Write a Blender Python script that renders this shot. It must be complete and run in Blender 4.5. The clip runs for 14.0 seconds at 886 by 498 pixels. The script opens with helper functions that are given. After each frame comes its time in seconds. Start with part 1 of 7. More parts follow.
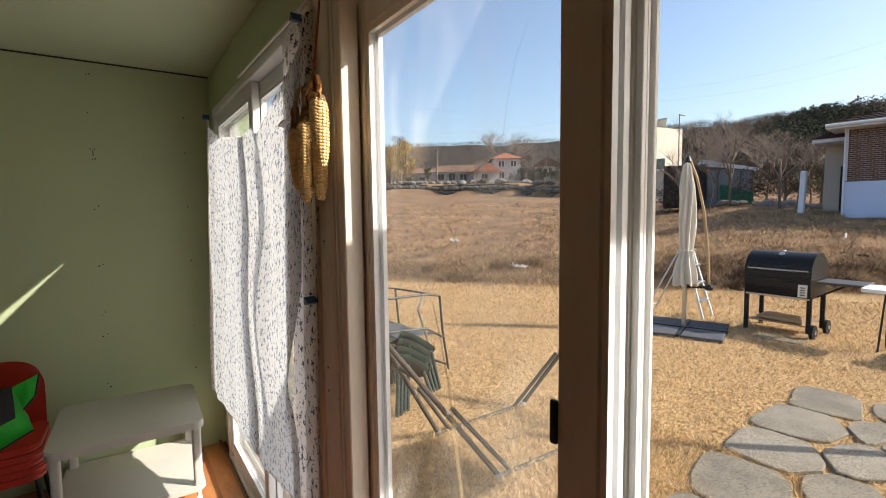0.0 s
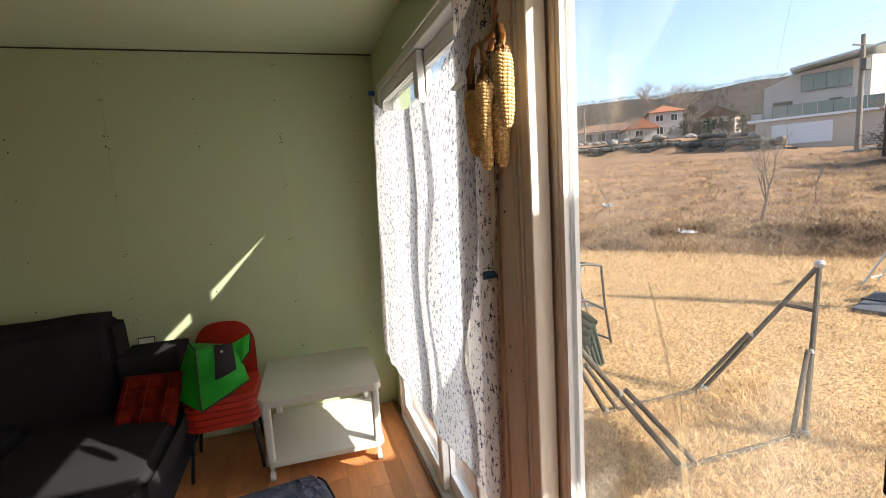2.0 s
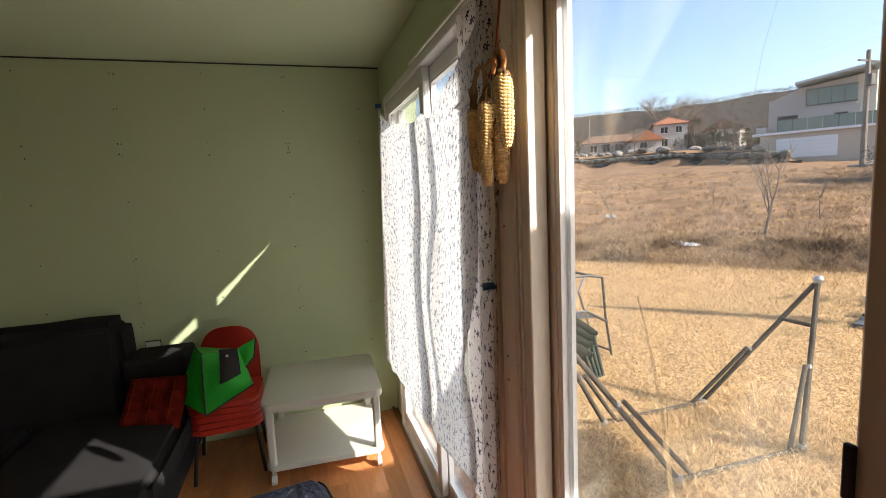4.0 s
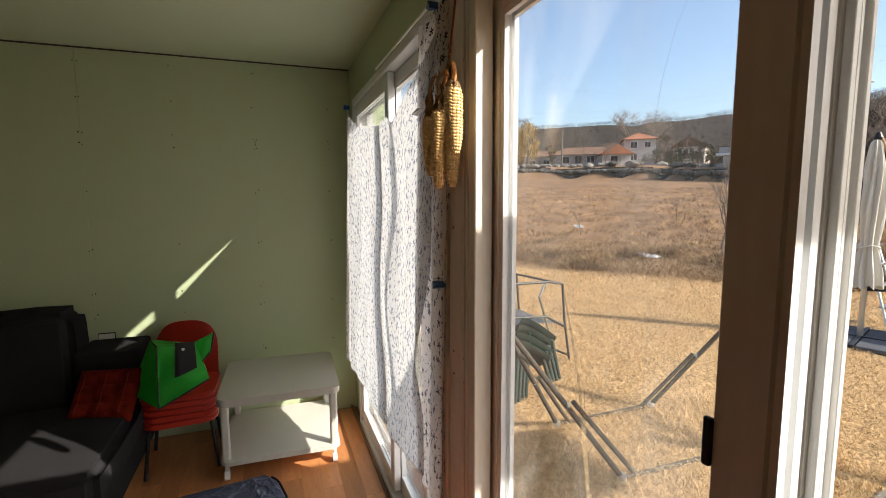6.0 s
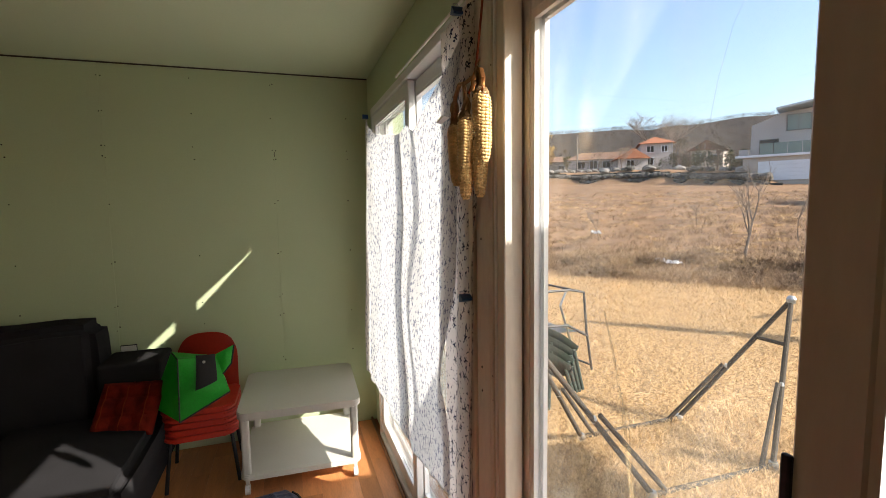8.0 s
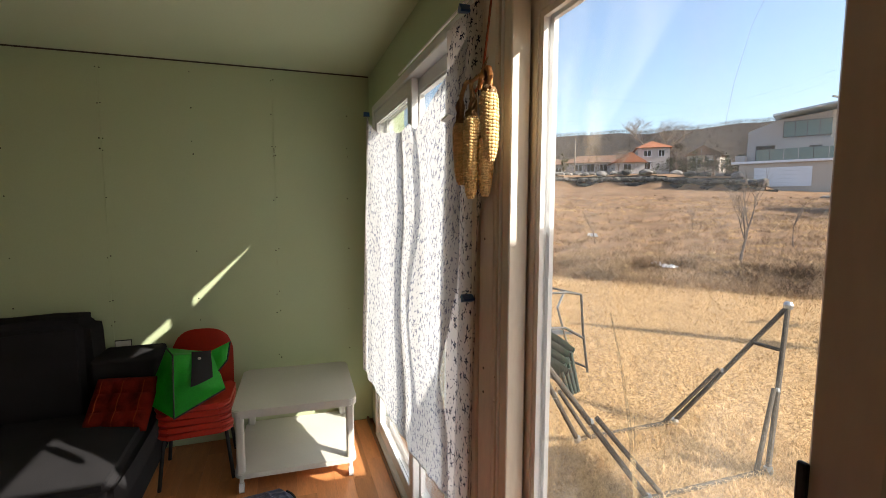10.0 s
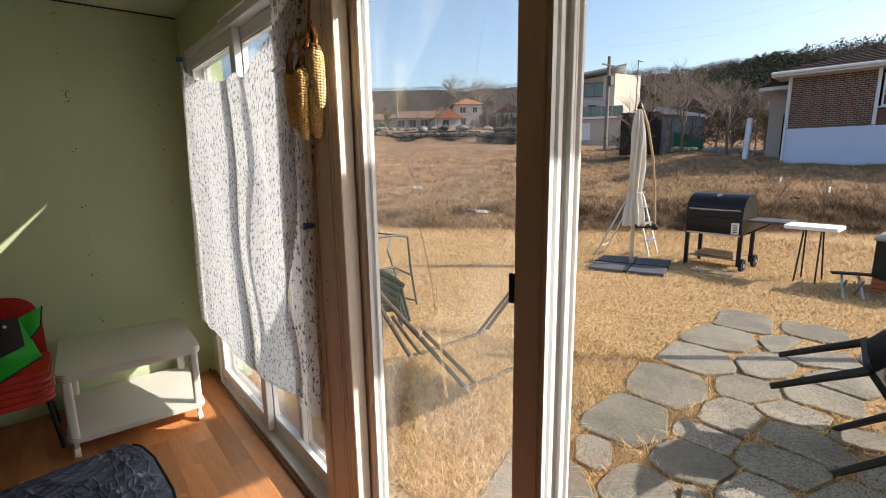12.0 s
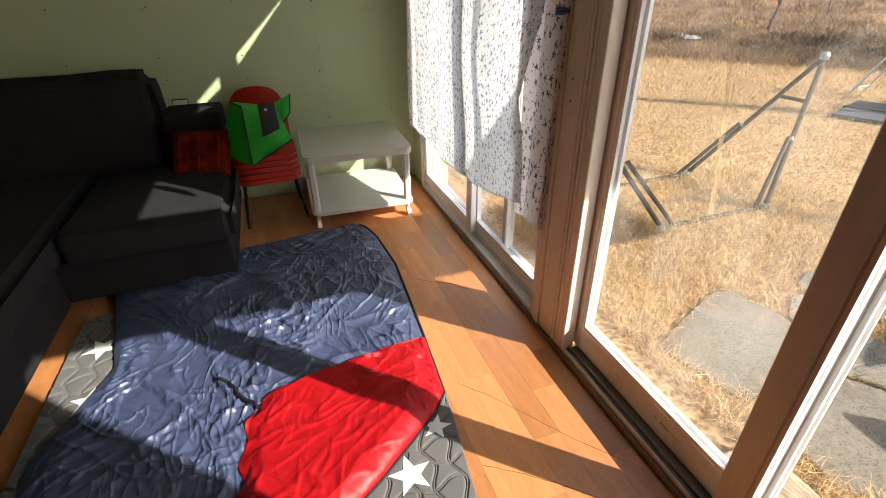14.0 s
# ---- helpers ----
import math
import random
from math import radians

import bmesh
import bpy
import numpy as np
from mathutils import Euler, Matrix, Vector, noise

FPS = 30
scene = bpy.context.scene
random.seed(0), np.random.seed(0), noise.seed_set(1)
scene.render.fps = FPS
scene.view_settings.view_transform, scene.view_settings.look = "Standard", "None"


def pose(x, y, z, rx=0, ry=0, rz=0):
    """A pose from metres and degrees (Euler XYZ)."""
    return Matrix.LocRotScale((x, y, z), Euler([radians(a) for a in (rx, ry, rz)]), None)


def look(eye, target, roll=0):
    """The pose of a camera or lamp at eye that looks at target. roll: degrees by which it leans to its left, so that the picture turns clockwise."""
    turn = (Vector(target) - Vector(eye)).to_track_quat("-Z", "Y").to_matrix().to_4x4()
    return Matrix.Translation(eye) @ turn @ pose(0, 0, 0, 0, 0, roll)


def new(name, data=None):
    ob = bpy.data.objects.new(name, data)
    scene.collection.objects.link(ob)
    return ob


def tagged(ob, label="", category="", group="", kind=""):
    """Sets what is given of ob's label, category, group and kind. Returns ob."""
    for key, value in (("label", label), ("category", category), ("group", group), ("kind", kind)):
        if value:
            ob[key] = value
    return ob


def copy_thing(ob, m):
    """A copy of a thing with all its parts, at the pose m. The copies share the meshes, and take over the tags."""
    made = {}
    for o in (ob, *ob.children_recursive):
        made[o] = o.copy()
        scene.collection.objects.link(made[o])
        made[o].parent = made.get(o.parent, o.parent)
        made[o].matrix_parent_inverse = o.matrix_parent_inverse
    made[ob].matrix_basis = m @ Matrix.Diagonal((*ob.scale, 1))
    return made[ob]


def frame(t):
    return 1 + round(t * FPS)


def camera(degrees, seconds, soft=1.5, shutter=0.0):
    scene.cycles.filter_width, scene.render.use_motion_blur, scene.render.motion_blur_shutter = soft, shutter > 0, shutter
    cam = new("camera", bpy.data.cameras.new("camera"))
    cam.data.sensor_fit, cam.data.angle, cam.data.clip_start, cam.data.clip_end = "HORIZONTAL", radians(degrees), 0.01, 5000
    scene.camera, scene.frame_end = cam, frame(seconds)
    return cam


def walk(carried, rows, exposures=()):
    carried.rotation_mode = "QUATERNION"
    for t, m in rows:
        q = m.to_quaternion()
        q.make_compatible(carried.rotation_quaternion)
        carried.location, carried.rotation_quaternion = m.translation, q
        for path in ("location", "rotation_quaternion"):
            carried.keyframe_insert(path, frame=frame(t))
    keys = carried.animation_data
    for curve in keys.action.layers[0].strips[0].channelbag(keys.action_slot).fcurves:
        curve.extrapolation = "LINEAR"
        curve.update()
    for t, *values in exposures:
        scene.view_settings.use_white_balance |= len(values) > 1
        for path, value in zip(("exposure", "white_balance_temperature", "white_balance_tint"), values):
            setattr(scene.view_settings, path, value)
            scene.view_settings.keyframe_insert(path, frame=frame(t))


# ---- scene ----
cam = camera(86.7, 14.0, soft=0.65)
METRES, EYE, TILT, LEAN, TURN = 1.497, 1.5, 0.0, 0.0, -34.8
ROWS = [
    (0.0, 0.0, 0.0, 0.0, -0.06, -4.52, 0.73),
    (0.5, -0.0481, 0.057, 0.0041, 4.83, -5.15, 2.66),
    (1.0, -0.0696, 0.0624, 0.0052, 10.49, -6.17, 3.45),
    (1.5, -0.0799, 0.0792, -0.001, 14.46, -7.38, 3.4),
    (2.0, -0.0829, 0.077, 0.0005, 17.26, -7.81, 3.52),
    (2.5, -0.0696, 0.0611, -0.0002, 16.63, -7.54, 3.9),
    (3.0, -0.0711, 0.0485, 0.0122, 16.56, -7.02, 3.59),
    (5.5, -0.059, 0.0348, 0.0104, 19.33, -6.73, 1.46),
    (6.0, -0.0171, 0.0111, 0.0062, 14.63, -6.34, 0.27),
    (6.5, -0.0379, 0.0377, 0.0049, 13.08, -6.24, 0.82),
    (7.0, -0.0666, 0.048, 0.0083, 15.2, -5.76, 1.28),
    (7.5, -0.0752, 0.0533, 0.0075, 17.37, -5.73, 1.4),
    (8.0, -0.0475, 0.0372, 0.0128, 16.39, -5.47, 0.95),
    (10.5, -0.0646, 0.0414, 0.0102, 15.59, -5.5, -0.66),
    (11.0, -0.0494, 0.0113, 0.0105, 11.22, -6.56, -1.0),
    (11.5, -0.0472, -0.0896, -0.0065, 3.19, -8.4, 0.03),
    (12.0, -0.0401, -0.1849, -0.0244, -4.75, -10.83, 0.89),
    (12.5, -0.0636, -0.2831, -0.0498, -9.64, -14.57, 1.65),
    (13.0, -0.1219, -0.284, -0.1071, -9.53, -26.68, -0.23),
    (13.5, -0.1786, -0.2573, -0.1551, -1.33, -33.21, -0.3),
    (14.0, -0.2202, -0.1813, -0.1069, 15.06, -30.23, 0.85),
]
EXPOSURES = [(0.0, 0.75), (0.5, 0.9), (1.0, 1.22), (1.5, 1.22), (2.0, 1.22), (2.5, 1.13), (3.0, 1.12), (5.5, 1.05), (6.0, 0.85), (6.5, 0.85), (7.0, 1.0), (7.5, 1.15), (8.0, 1.15),
             (10.5, 1.05), (11.0, 1.1), (11.5, 0.9), (12.0, 0.72), (12.5, 0.74), (13.0, 0.80), (13.5, 1.0), (14.0, 1.08)]
walk(cam, [(t, pose(0, 0, EYE, TILT, LEAN, TURN) @ pose(METRES * x, METRES * y, METRES * z, 90 + pitch, roll, yaw)) for t, x, y, z, yaw, pitch, roll in ROWS], EXPOSURES)

# ---- light ----
SUN = Vector((0.129, -0.122, 0.118)).normalized()
world = bpy.data.worlds.new("sky")
scene.world = world
world.use_nodes = True
wn = world.node_tree.nodes
sky = wn.new("ShaderNodeTexSky")
sky.sky_type, sky.sun_disc = "NISHITA", False
sky.sun_elevation = math.asin(SUN.z)
sky.sun_rotation = math.atan2(SUN.x, SUN.y)
sky.altitude, sky.air_density, sky.dust_density, sky.ozone_density = 100, 1.0, 2.2, 1.2
world.node_tree.links.new(sky.outputs[0], wn["Background"].inputs[0])
wn["Background"].inputs[1].default_value = 0.15
sun = new("sun", bpy.data.lights.new("sun", "SUN"))
sun.data.energy, sun.data.angle, sun.data.color = 4.7, radians(0.5), (1.0, 0.93, 0.82)
sun.matrix_world = look(SUN * 50, (0, 0, 0))
# added fill lamp outside the curtained window, on top of the sky's light
lamp = new("window_fill", bpy.data.lights.new("window_fill", "AREA"))
lamp.data.shape, lamp.data.size, lamp.data.size_y = "RECTANGLE", 1.5, 1.9
lamp.data.energy, lamp.data.color = 4.0, (0.97, 0.98, 1.0)
lamp.matrix_world = look((0.66, 2.22, 1.05), (-2.0, 2.5, 1.3))

# ---- materials ----


def mat(name, colour, rough=0.6, spread=0.15, scale=6.0, fine=0.0, bump=0.0, metal=0.0, stretch=(1, 1, 1), dark=None, per_object=0.0, per_island=0.0, sheen=0.0):
    """A surface with broad and fine variation in colour, and fine relief."""
    m = bpy.data.materials.new(name)
    m.use_nodes = True
    nt = m.node_tree
    N, L = nt.nodes.new, nt.links.new
    b = nt.nodes["Principled BSDF"]
    b.inputs["Roughness"].default_value, b.inputs["Metallic"].default_value = rough, metal
    if rough >= 0.8:
        b.inputs["Specular IOR Level"].default_value = 0.12
    if sheen:
        b.inputs["Sheen Weight"].default_value = sheen
    tc, mp = N("ShaderNodeTexCoord"), N("ShaderNodeMapping")
    mp.inputs["Scale"].default_value = stretch
    L(tc.outputs["Object"], mp.inputs[0])
    n1, n2 = N("ShaderNodeTexNoise"), N("ShaderNodeTexNoise")
    n1.inputs["Scale"].default_value, n1.inputs["Detail"].default_value = scale, 5
    n2.inputs["Scale"].default_value, n2.inputs["Detail"].default_value = fine or scale * 14, 4
    L(mp.outputs[0], n1.inputs[0]), L(mp.outputs[0], n2.inputs[0])
    mx = N("ShaderNodeMix")
    mx.data_type, mx.blend_type = "FLOAT", "MIX"
    mx.inputs[0].default_value = 0.45
    L(n1.outputs[0], mx.inputs[2]), L(n2.outputs[0], mx.inputs[3])
    ramp = N("ShaderNodeMapRange")
    ramp.inputs[1].default_value, ramp.inputs[2].default_value = 0.3, 0.7
    L(mx.outputs[0], ramp.inputs[0])
    c = N("ShaderNodeMix")
    c.data_type = "RGBA"
    lo = dark or tuple(v * (1 - spread) for v in colour)
    hi = tuple(min(1, v * (1 + spread)) for v in colour)
    c.inputs[6].default_value, c.inputs[7].default_value = (*lo, 1), (*hi, 1)
    L(ramp.outputs[0], c.inputs[0])
    out = c.outputs[2]
    if per_object or per_island:
        src = N("ShaderNodeObjectInfo").outputs["Random"] if per_object else N("ShaderNodeNewGeometry").outputs["Random Per Island"]
        r = N("ShaderNodeMapRange")
        k = per_object or per_island
        r.inputs[3].default_value, r.inputs[4].default_value = 1 - k, 1 + k
        L(src, r.inputs[0])
        v = N("ShaderNodeMix")
        v.data_type, v.blend_type = "RGBA", "MULTIPLY"
        v.inputs[0].default_value = 1
        L(out, v.inputs[6]), L(r.outputs[0], v.inputs[7])
        out = v.outputs[2]
    L(out, b.inputs["Base Color"])
    if bump:
        bp = N("ShaderNodeBump")
        bp.inputs["Strength"].default_value, bp.inputs["Distance"].default_value = min(1, bump), 0.01
        L(mx.outputs[0], bp.inputs["Height"])
        L(bp.outputs[0], b.inputs["Normal"])
    return m


def clear_glass(name, tint=(1, 1, 1), haze=0.0):
    m = bpy.data.materials.new(name)
    m.use_nodes = True
    nt = m.node_tree
    N, L = nt.nodes.new, nt.links.new
    nt.nodes.remove(nt.nodes["Principled BSDF"])
    tr, gl, fr, mx = N("ShaderNodeBsdfTransparent"), N("ShaderNodeBsdfGlossy"), N("ShaderNodeLayerWeight"), N("ShaderNodeMixShader")
    pw, sc = N("ShaderNodeMath"), N("ShaderNodeMapRange")
    pw.operation, pw.inputs[1].default_value = "POWER", 4.0
    sc.inputs[3].default_value, sc.inputs[4].default_value = 0.02, 0.6
    tr.inputs[0].default_value = (*tint, 1)
    gl.inputs["Roughness"].default_value = 0.02
    fr.inputs[0].default_value = 0.5
    L(fr.outputs["Facing"], pw.inputs[0]), L(pw.outputs[0], sc.inputs[0]), L(sc.outputs[0], mx.inputs[0])
    L(tr.outputs[0], mx.inputs[1]), L(gl.outputs[0], mx.inputs[2])
    last = mx.outputs[0]
    if haze:
        # dried rain and dust: a thin scattering film, denser in streaks
        df, m2 = N("ShaderNodeBsdfTranslucent"), N("ShaderNodeMixShader")
        df.inputs[0].default_value = (0.8, 0.76, 0.68, 1)
        tc, mp, no, rg = N("ShaderNodeTexCoord"), N("ShaderNodeMapping"), N("ShaderNodeTexNoise"), N("ShaderNodeMapRange")
        mp.inputs["Scale"].default_value = (3.5, 3.5, 1.3)
        no.inputs["Scale"].default_value, no.inputs["Detail"].default_value = 2.0, 6
        rg.inputs[1].default_value, rg.inputs[2].default_value, rg.inputs[4].default_value = 0.30, 0.75, haze
        L(tc.outputs["Object"], mp.inputs[0]), L(mp.outputs[0], no.inputs[0]), L(no.outputs[0], rg.inputs[0])
        L(rg.outputs[0], m2.inputs[0]), L(last, m2.inputs[1]), L(df.outputs[0], m2.inputs[2])
        last = m2.outputs[0]
    L(last, nt.nodes["Material Output"].inputs[0])
    return m


M_GREEN = mat("green_wall_paint", (0.50, 0.575, 0.355), 0.55, 0.04, 1.2, 120, 0.12)
M_CEIL = mat("ceiling_paint", (0.62, 0.69, 0.47), 0.6, 0.04, 0.9, 100, 0.1)
M_VINYL = mat("white_vinyl", (0.79, 0.79, 0.80), 0.35, 0.06, 3, 60, 0.05)
# cream foil, browned by the shade on the backlit room side
M_SHADEFOIL = mat("shaded_cream_foil", (0.54, 0.45, 0.37), 0.45, 0.10, 3, 60, 0.06, stretch=(1, 1, 0.2))
M_VINYLW = mat("clean_white_vinyl", (0.80, 0.79, 0.77), 0.35, 0.05, 3, 60, 0.05)
M_CREAMFOIL = mat("cream_wood_foil", (0.80, 0.74, 0.66), 0.45, 0.10, 3, 60, 0.06, stretch=(1, 1, 0.2))
M_CASING = mat("aged_cream_casing", (0.78, 0.71, 0.62), 0.5, 0.10, 4, 70, 0.1, stretch=(1, 1, 0.25))
M_GLASS = clear_glass("pane_glass", (0.97, 0.98, 0.98))
M_STEELRAIL = mat("worn_track_metal", (0.30, 0.29, 0.27), 0.45, 0.2, 9, 80, 0.1, metal=0.8)
M_BED = mat("shaded_track", (0.25, 0.225, 0.18), 0.8, 0.3, 10, 90, 0.4)
M_GRIME = mat("track_grime", (0.055, 0.05, 0.043), 0.9, 0.4, 12, 90, 0.6)
M_DUSTY = clear_glass("dusty_pane_glass", (0.97, 0.98, 0.98), 0.075)
M_WHITE = mat("white_painted_metal", (0.72, 0.71, 0.66), 0.4, 0.04, 4, 90, 0.04)
M_BLACK = mat("black_plastic", (0.018, 0.018, 0.02), 0.45, 0.25, 8, 90, 0.1)
M_SOFA = mat("charcoal_fabric", (0.027, 0.026, 0.028), 0.95, 0.2, 5, 420, 0.5)
M_SOFA.node_tree.nodes["Principled BSDF"].inputs["Specular IOR Level"].default_value = 0.05
M_LAWN_SOIL = mat("field_earth", (0.265, 0.160, 0.092), 0.95, 0.30, 0.6, 7.0, 1.0, dark=(0.105, 0.064, 0.038))
M_CONCRETE = mat("concrete", (0.30, 0.28, 0.26), 0.9, 0.15, 2.5, 60, 0.5)
M_BLACK.node_tree.nodes["Principled BSDF"].inputs["Specular IOR Level"].default_value = 0.25
M_STEEL = mat("brushed_steel", (0.45, 0.45, 0.44), 0.35, 0.12, 6, 80, 0.1, metal=0.9)

# ---- mesh helpers ----


def box(bm, x0, x1, y0, y1, z0, z1, bevel=0.0, seg=1):
    vs = [bm.verts.new((x, y, z)) for x in (x0, x1) for y in (y0, y1) for z in (z0, z1)]
    fs = [bm.faces.new([vs[i] for i in q]) for q in ((0, 1, 3, 2), (4, 6, 7, 5), (0, 4, 5, 1), (2, 3, 7, 6), (0, 2, 6, 4), (1, 5, 7, 3))]
    if bevel:
        es = list({e for f in fs for e in f.edges})
        bmesh.ops.bevel(bm, geom=es, offset=bevel, segments=seg, affect="EDGES", profile=0.5)
    return bm


def tube(bm, pts, r, n=8, closed=False, r_end=None):
    """A round bar through the points, with an even or tapering radius."""
    pts = [Vector(p) for p in pts]
    rings, up = [], None
    last = len(pts) - 1
    for i, p in enumerate(pts):
        if closed:
            d = (pts[(i + 1) % len(pts)] - pts[i - 1]).normalized()
        else:
            d = (pts[min(i + 1, last)] - pts[max(i - 1, 0)]).normalized()
        if up is None:
            up = Vector((0, 0, 1)) if abs(d.z) < 0.9 else Vector((1, 0, 0))
        u = d.cross(up).normalized()
        v = u.cross(d).normalized()
        up = v
        k = r if r_end is None else r + (r_end - r) * i / max(1, last)
        rings.append([bm.verts.new(p + u * (k * math.cos(2 * math.pi * j / n)) + v * (k * math.sin(2 * math.pi * j / n))) for j in range(n)])
    m = len(rings)
    for i in range(m if closed else m - 1):
        a, b = rings[i], rings[(i + 1) % m]
        for j in range(n):
            bm.faces.new((a[j], a[(j + 1) % n], b[(j + 1) % n], b[j]))
    if not closed:
        bm.faces.new(rings[0][::-1]), bm.faces.new(rings[-1])
    return bm


def lathe(bm, prof, n=20, centre=(0, 0, 0)):
    """A turned form from (radius, height) pairs."""
    cx, cy, cz = centre
    rings = [[bm.verts.new((cx + r * math.cos(2 * math.pi * j / n), cy + r * math.sin(2 * math.pi * j / n), cz + z)) for j in range(n)] for r, z in prof]
    for a, b in zip(rings, rings[1:]):
        for j in range(n):
            bm.faces.new((a[j], a[(j + 1) % n], b[(j + 1) % n], b[j]))
    bm.faces.new(rings[0][::-1]), bm.faces.new(rings[-1])
    return bm


def prism(bm, outline, y0, y1, axis="y"):
    """A flat outline, drawn out along one axis."""
    def put(a, b, c):
        return {"y": (a, c, b), "x": (c, a, b), "z": (a, b, c)}[axis]
    lo = [bm.verts.new(put(a, b, y0)) for a, b in outline]
    hi = [bm.verts.new(put(a, b, y1)) for a, b in outline]
    n = len(outline)
    bm.faces.new(lo), bm.faces.new(hi[::-1])
    for i in range(n):
        bm.faces.new((lo[i], hi[i], hi[(i + 1) % n], lo[(i + 1) % n]))
    return bm


def sheet(bm, f, nu, nv):
    """A surface of nu by nv steps; f(u, v) gives the place for u and v from 0 to 1."""
    g = [[bm.verts.new(f(i / nu, j / nv)) for j in range(nv + 1)] for i in range(nu + 1)]
    for i in range(nu):
        for j in range(nv):
            bm.faces.new((g[i][j], g[i + 1][j], g[i + 1][j + 1], g[i][j + 1]))
    return g


def mesh(name, bm, material, smooth=False, thick=0.0):
    if thick:
        bmesh.ops.solidify(bm, geom=bm.faces[:], thickness=thick)
    bmesh.ops.recalc_face_normals(bm, faces=bm.faces[:])
    me = bpy.data.meshes.new(name)
    bm.to_mesh(me)
    bm.free()
    me.materials.append(material)
    if smooth:
        me.shade_smooth()
        me.set_sharp_from_angle(angle=radians(42))
    return me


def part(name, bm, material, parent, label="", smooth=False, thick=0.0):
    ob = new(name, mesh(name, bm, material, smooth, thick))
    ob.parent = parent
    return tagged(ob, label)


def thing(name, m, label, category, group="", kind=""):
    ob = new(name)
    ob.empty_display_size = 0.1
    ob.matrix_world = m
    return tagged(ob, label, category, group, kind)


def structure(name, bm, material, label="", category="", smooth=False):
    return tagged(new(name, mesh(name, bm, material, smooth)), label, category or name.split("_")[0], "", "structure")


def nb():
    return bmesh.new()


# ---- the room ----
XW, YN, ZC = 0.50, 3.315, 2.36          # window wall, far wall, ceiling
XF = 0.522                              # green wall face, set back behind the proud window frame
XS, YS = -2.30, -2.20                   # wall behind the sofa, wall behind the camera
M_FLOOR_BASE = mat("floor_base", (0.28, 0.12, 0.045), 0.6)
structure("floor", box(nb(), XS - 0.1, 0.72, YS - 0.1, YN + 0.1, -0.13, -0.004), M_FLOOR_BASE, "wood-look laminate floor in orange brown planks", "floor")
structure("ceiling", box(nb(), XS - 0.1, 0.70, YS - 0.1, YN + 0.1, ZC, ZC + 0.12), M_CEIL, "pale green painted panel ceiling", "ceiling")
structure("wall_north", box(nb(), XS - 0.1, 0.72, YN, YN + 0.1, -0.13, ZC), M_GREEN, "pale green painted board wall with nail heads", "wall")
# walls out of view; their tone only sets how much light bounces back
M_UNSEENWALL = mat("unseen_wall_tone", (0.52, 0.45, 0.34), 0.6, 0.15, 1.5, 40, 0.1, stretch=(1, 1, 0.15))
structure("wall_west", box(nb(), XS - 0.1, XS, YS, YN, -0.13, ZC), M_UNSEENWALL, "unseen wall, its tone set for the bounce light", "wall")
structure("wall_south", box(nb(), XS - 0.1, 0.72, YS - 0.1, YS, -0.13, ZC), M_UNSEENWALL, "unseen wall, its tone set for the bounce light", "wall")
W0, W1, WH = 1.385, 3.045, 2.110         # the curtained window: ends and head
D0, D1, DH = -0.46, 1.215, 2.10         # the sliding door
bm = nb()
box(bm, XF, 0.70, W1, YN, -0.13, ZC)
box(bm, XF, 0.70, D0, W1, WH, ZC)
box(bm, XW, 0.78, YS, D0, -0.13, ZC)
structure("wall_east", bm, M_GREEN, "pale green wall with a window and a sliding door", "wall")
bm = nb()
box(bm, XW - 0.004, 0.615, D1, W0, -0.13, WH - 0.003)
structure("door_post", bm, M_CASING, "cream panelled post between window and door", "trim")


def sash(parent, x, y0, y1, z0, z1, stile, rail, depth=0.042, label="", bottom=None, vinyl=None, foil=None, bead=0.010):
    bm = nb()
    b = bottom or rail
    box(bm, x - depth / 2, x + depth / 2, y0, y0 + stile, z0, z1, 0.004)
    box(bm, x - depth / 2, x + depth / 2, y1 - stile, y1, z0, z1, 0.004)
    box(bm, x - depth / 2 + 0.001, x + depth / 2 - 0.001, y0 + stile, y1 - stile, z0, z0 + b, 0.004)
    box(bm, x - depth / 2 + 0.001, x + depth / 2 - 0.001, y0 + stile, y1 - stile, z1 - rail, z1, 0.004)
    # glazing bead
    for s in (-1, 1):
        xa = x + s * (depth / 2 - 0.009)
        ya, yb, za, zb = y0 + stile, y1 - stile, z0 + b, z1 - rail
        for q in ((ya, ya + bead, za, zb), (yb - bead, yb, za, zb), (ya + bead, yb - bead, za, za + bead), (ya + bead, yb - bead, zb - bead, zb)):
            box(bm, xa - 0.006, xa + 0.006, *q)
    s = part("sash", bm, vinyl or M_VINYL, parent, label)
    if vinyl is None:
        # the room side has its own foil; the default one holds the backlit sash's shade
        s.data.materials.append(foil or M_SHADEFOIL)
        s.data.materials.append(M_CASING)
        for p in s.data.polygons:
            if p.normal.x < -0.5 and p.center.x < x - depth / 2 + 0.004:
                p.material_index = 1
            elif p.normal.z > 0.5 and p.center.z < z0 + b + 0.006:
                p.material_index = 2
    bm = nb()
    box(bm, x - 0.003, x + 0.003, y0 + stile - 0.004, y1 - stile + 0.004, z0 + b - 0.004, z1 - rail + 0.004)
    p = part("pane", bm, M_DUSTY if foil else M_GLASS, s)
    p.visible_shadow = False
    return s


def frame_bars(bm, x0, x1, y0, y1, z0, z1, w):
    box(bm, x0, x1, y0, y0 + w, z0, z1, 0.003)
    box(bm, x0, x1, y1 - w, y1, z0, z1, 0.003)
    box(bm, x0, x1, y0 + w, y1 - w, z0, z0 + w, 0.003)
    box(bm, x0, x1, y0 + w, y1 - w, z1 - w, z1, 0.003)


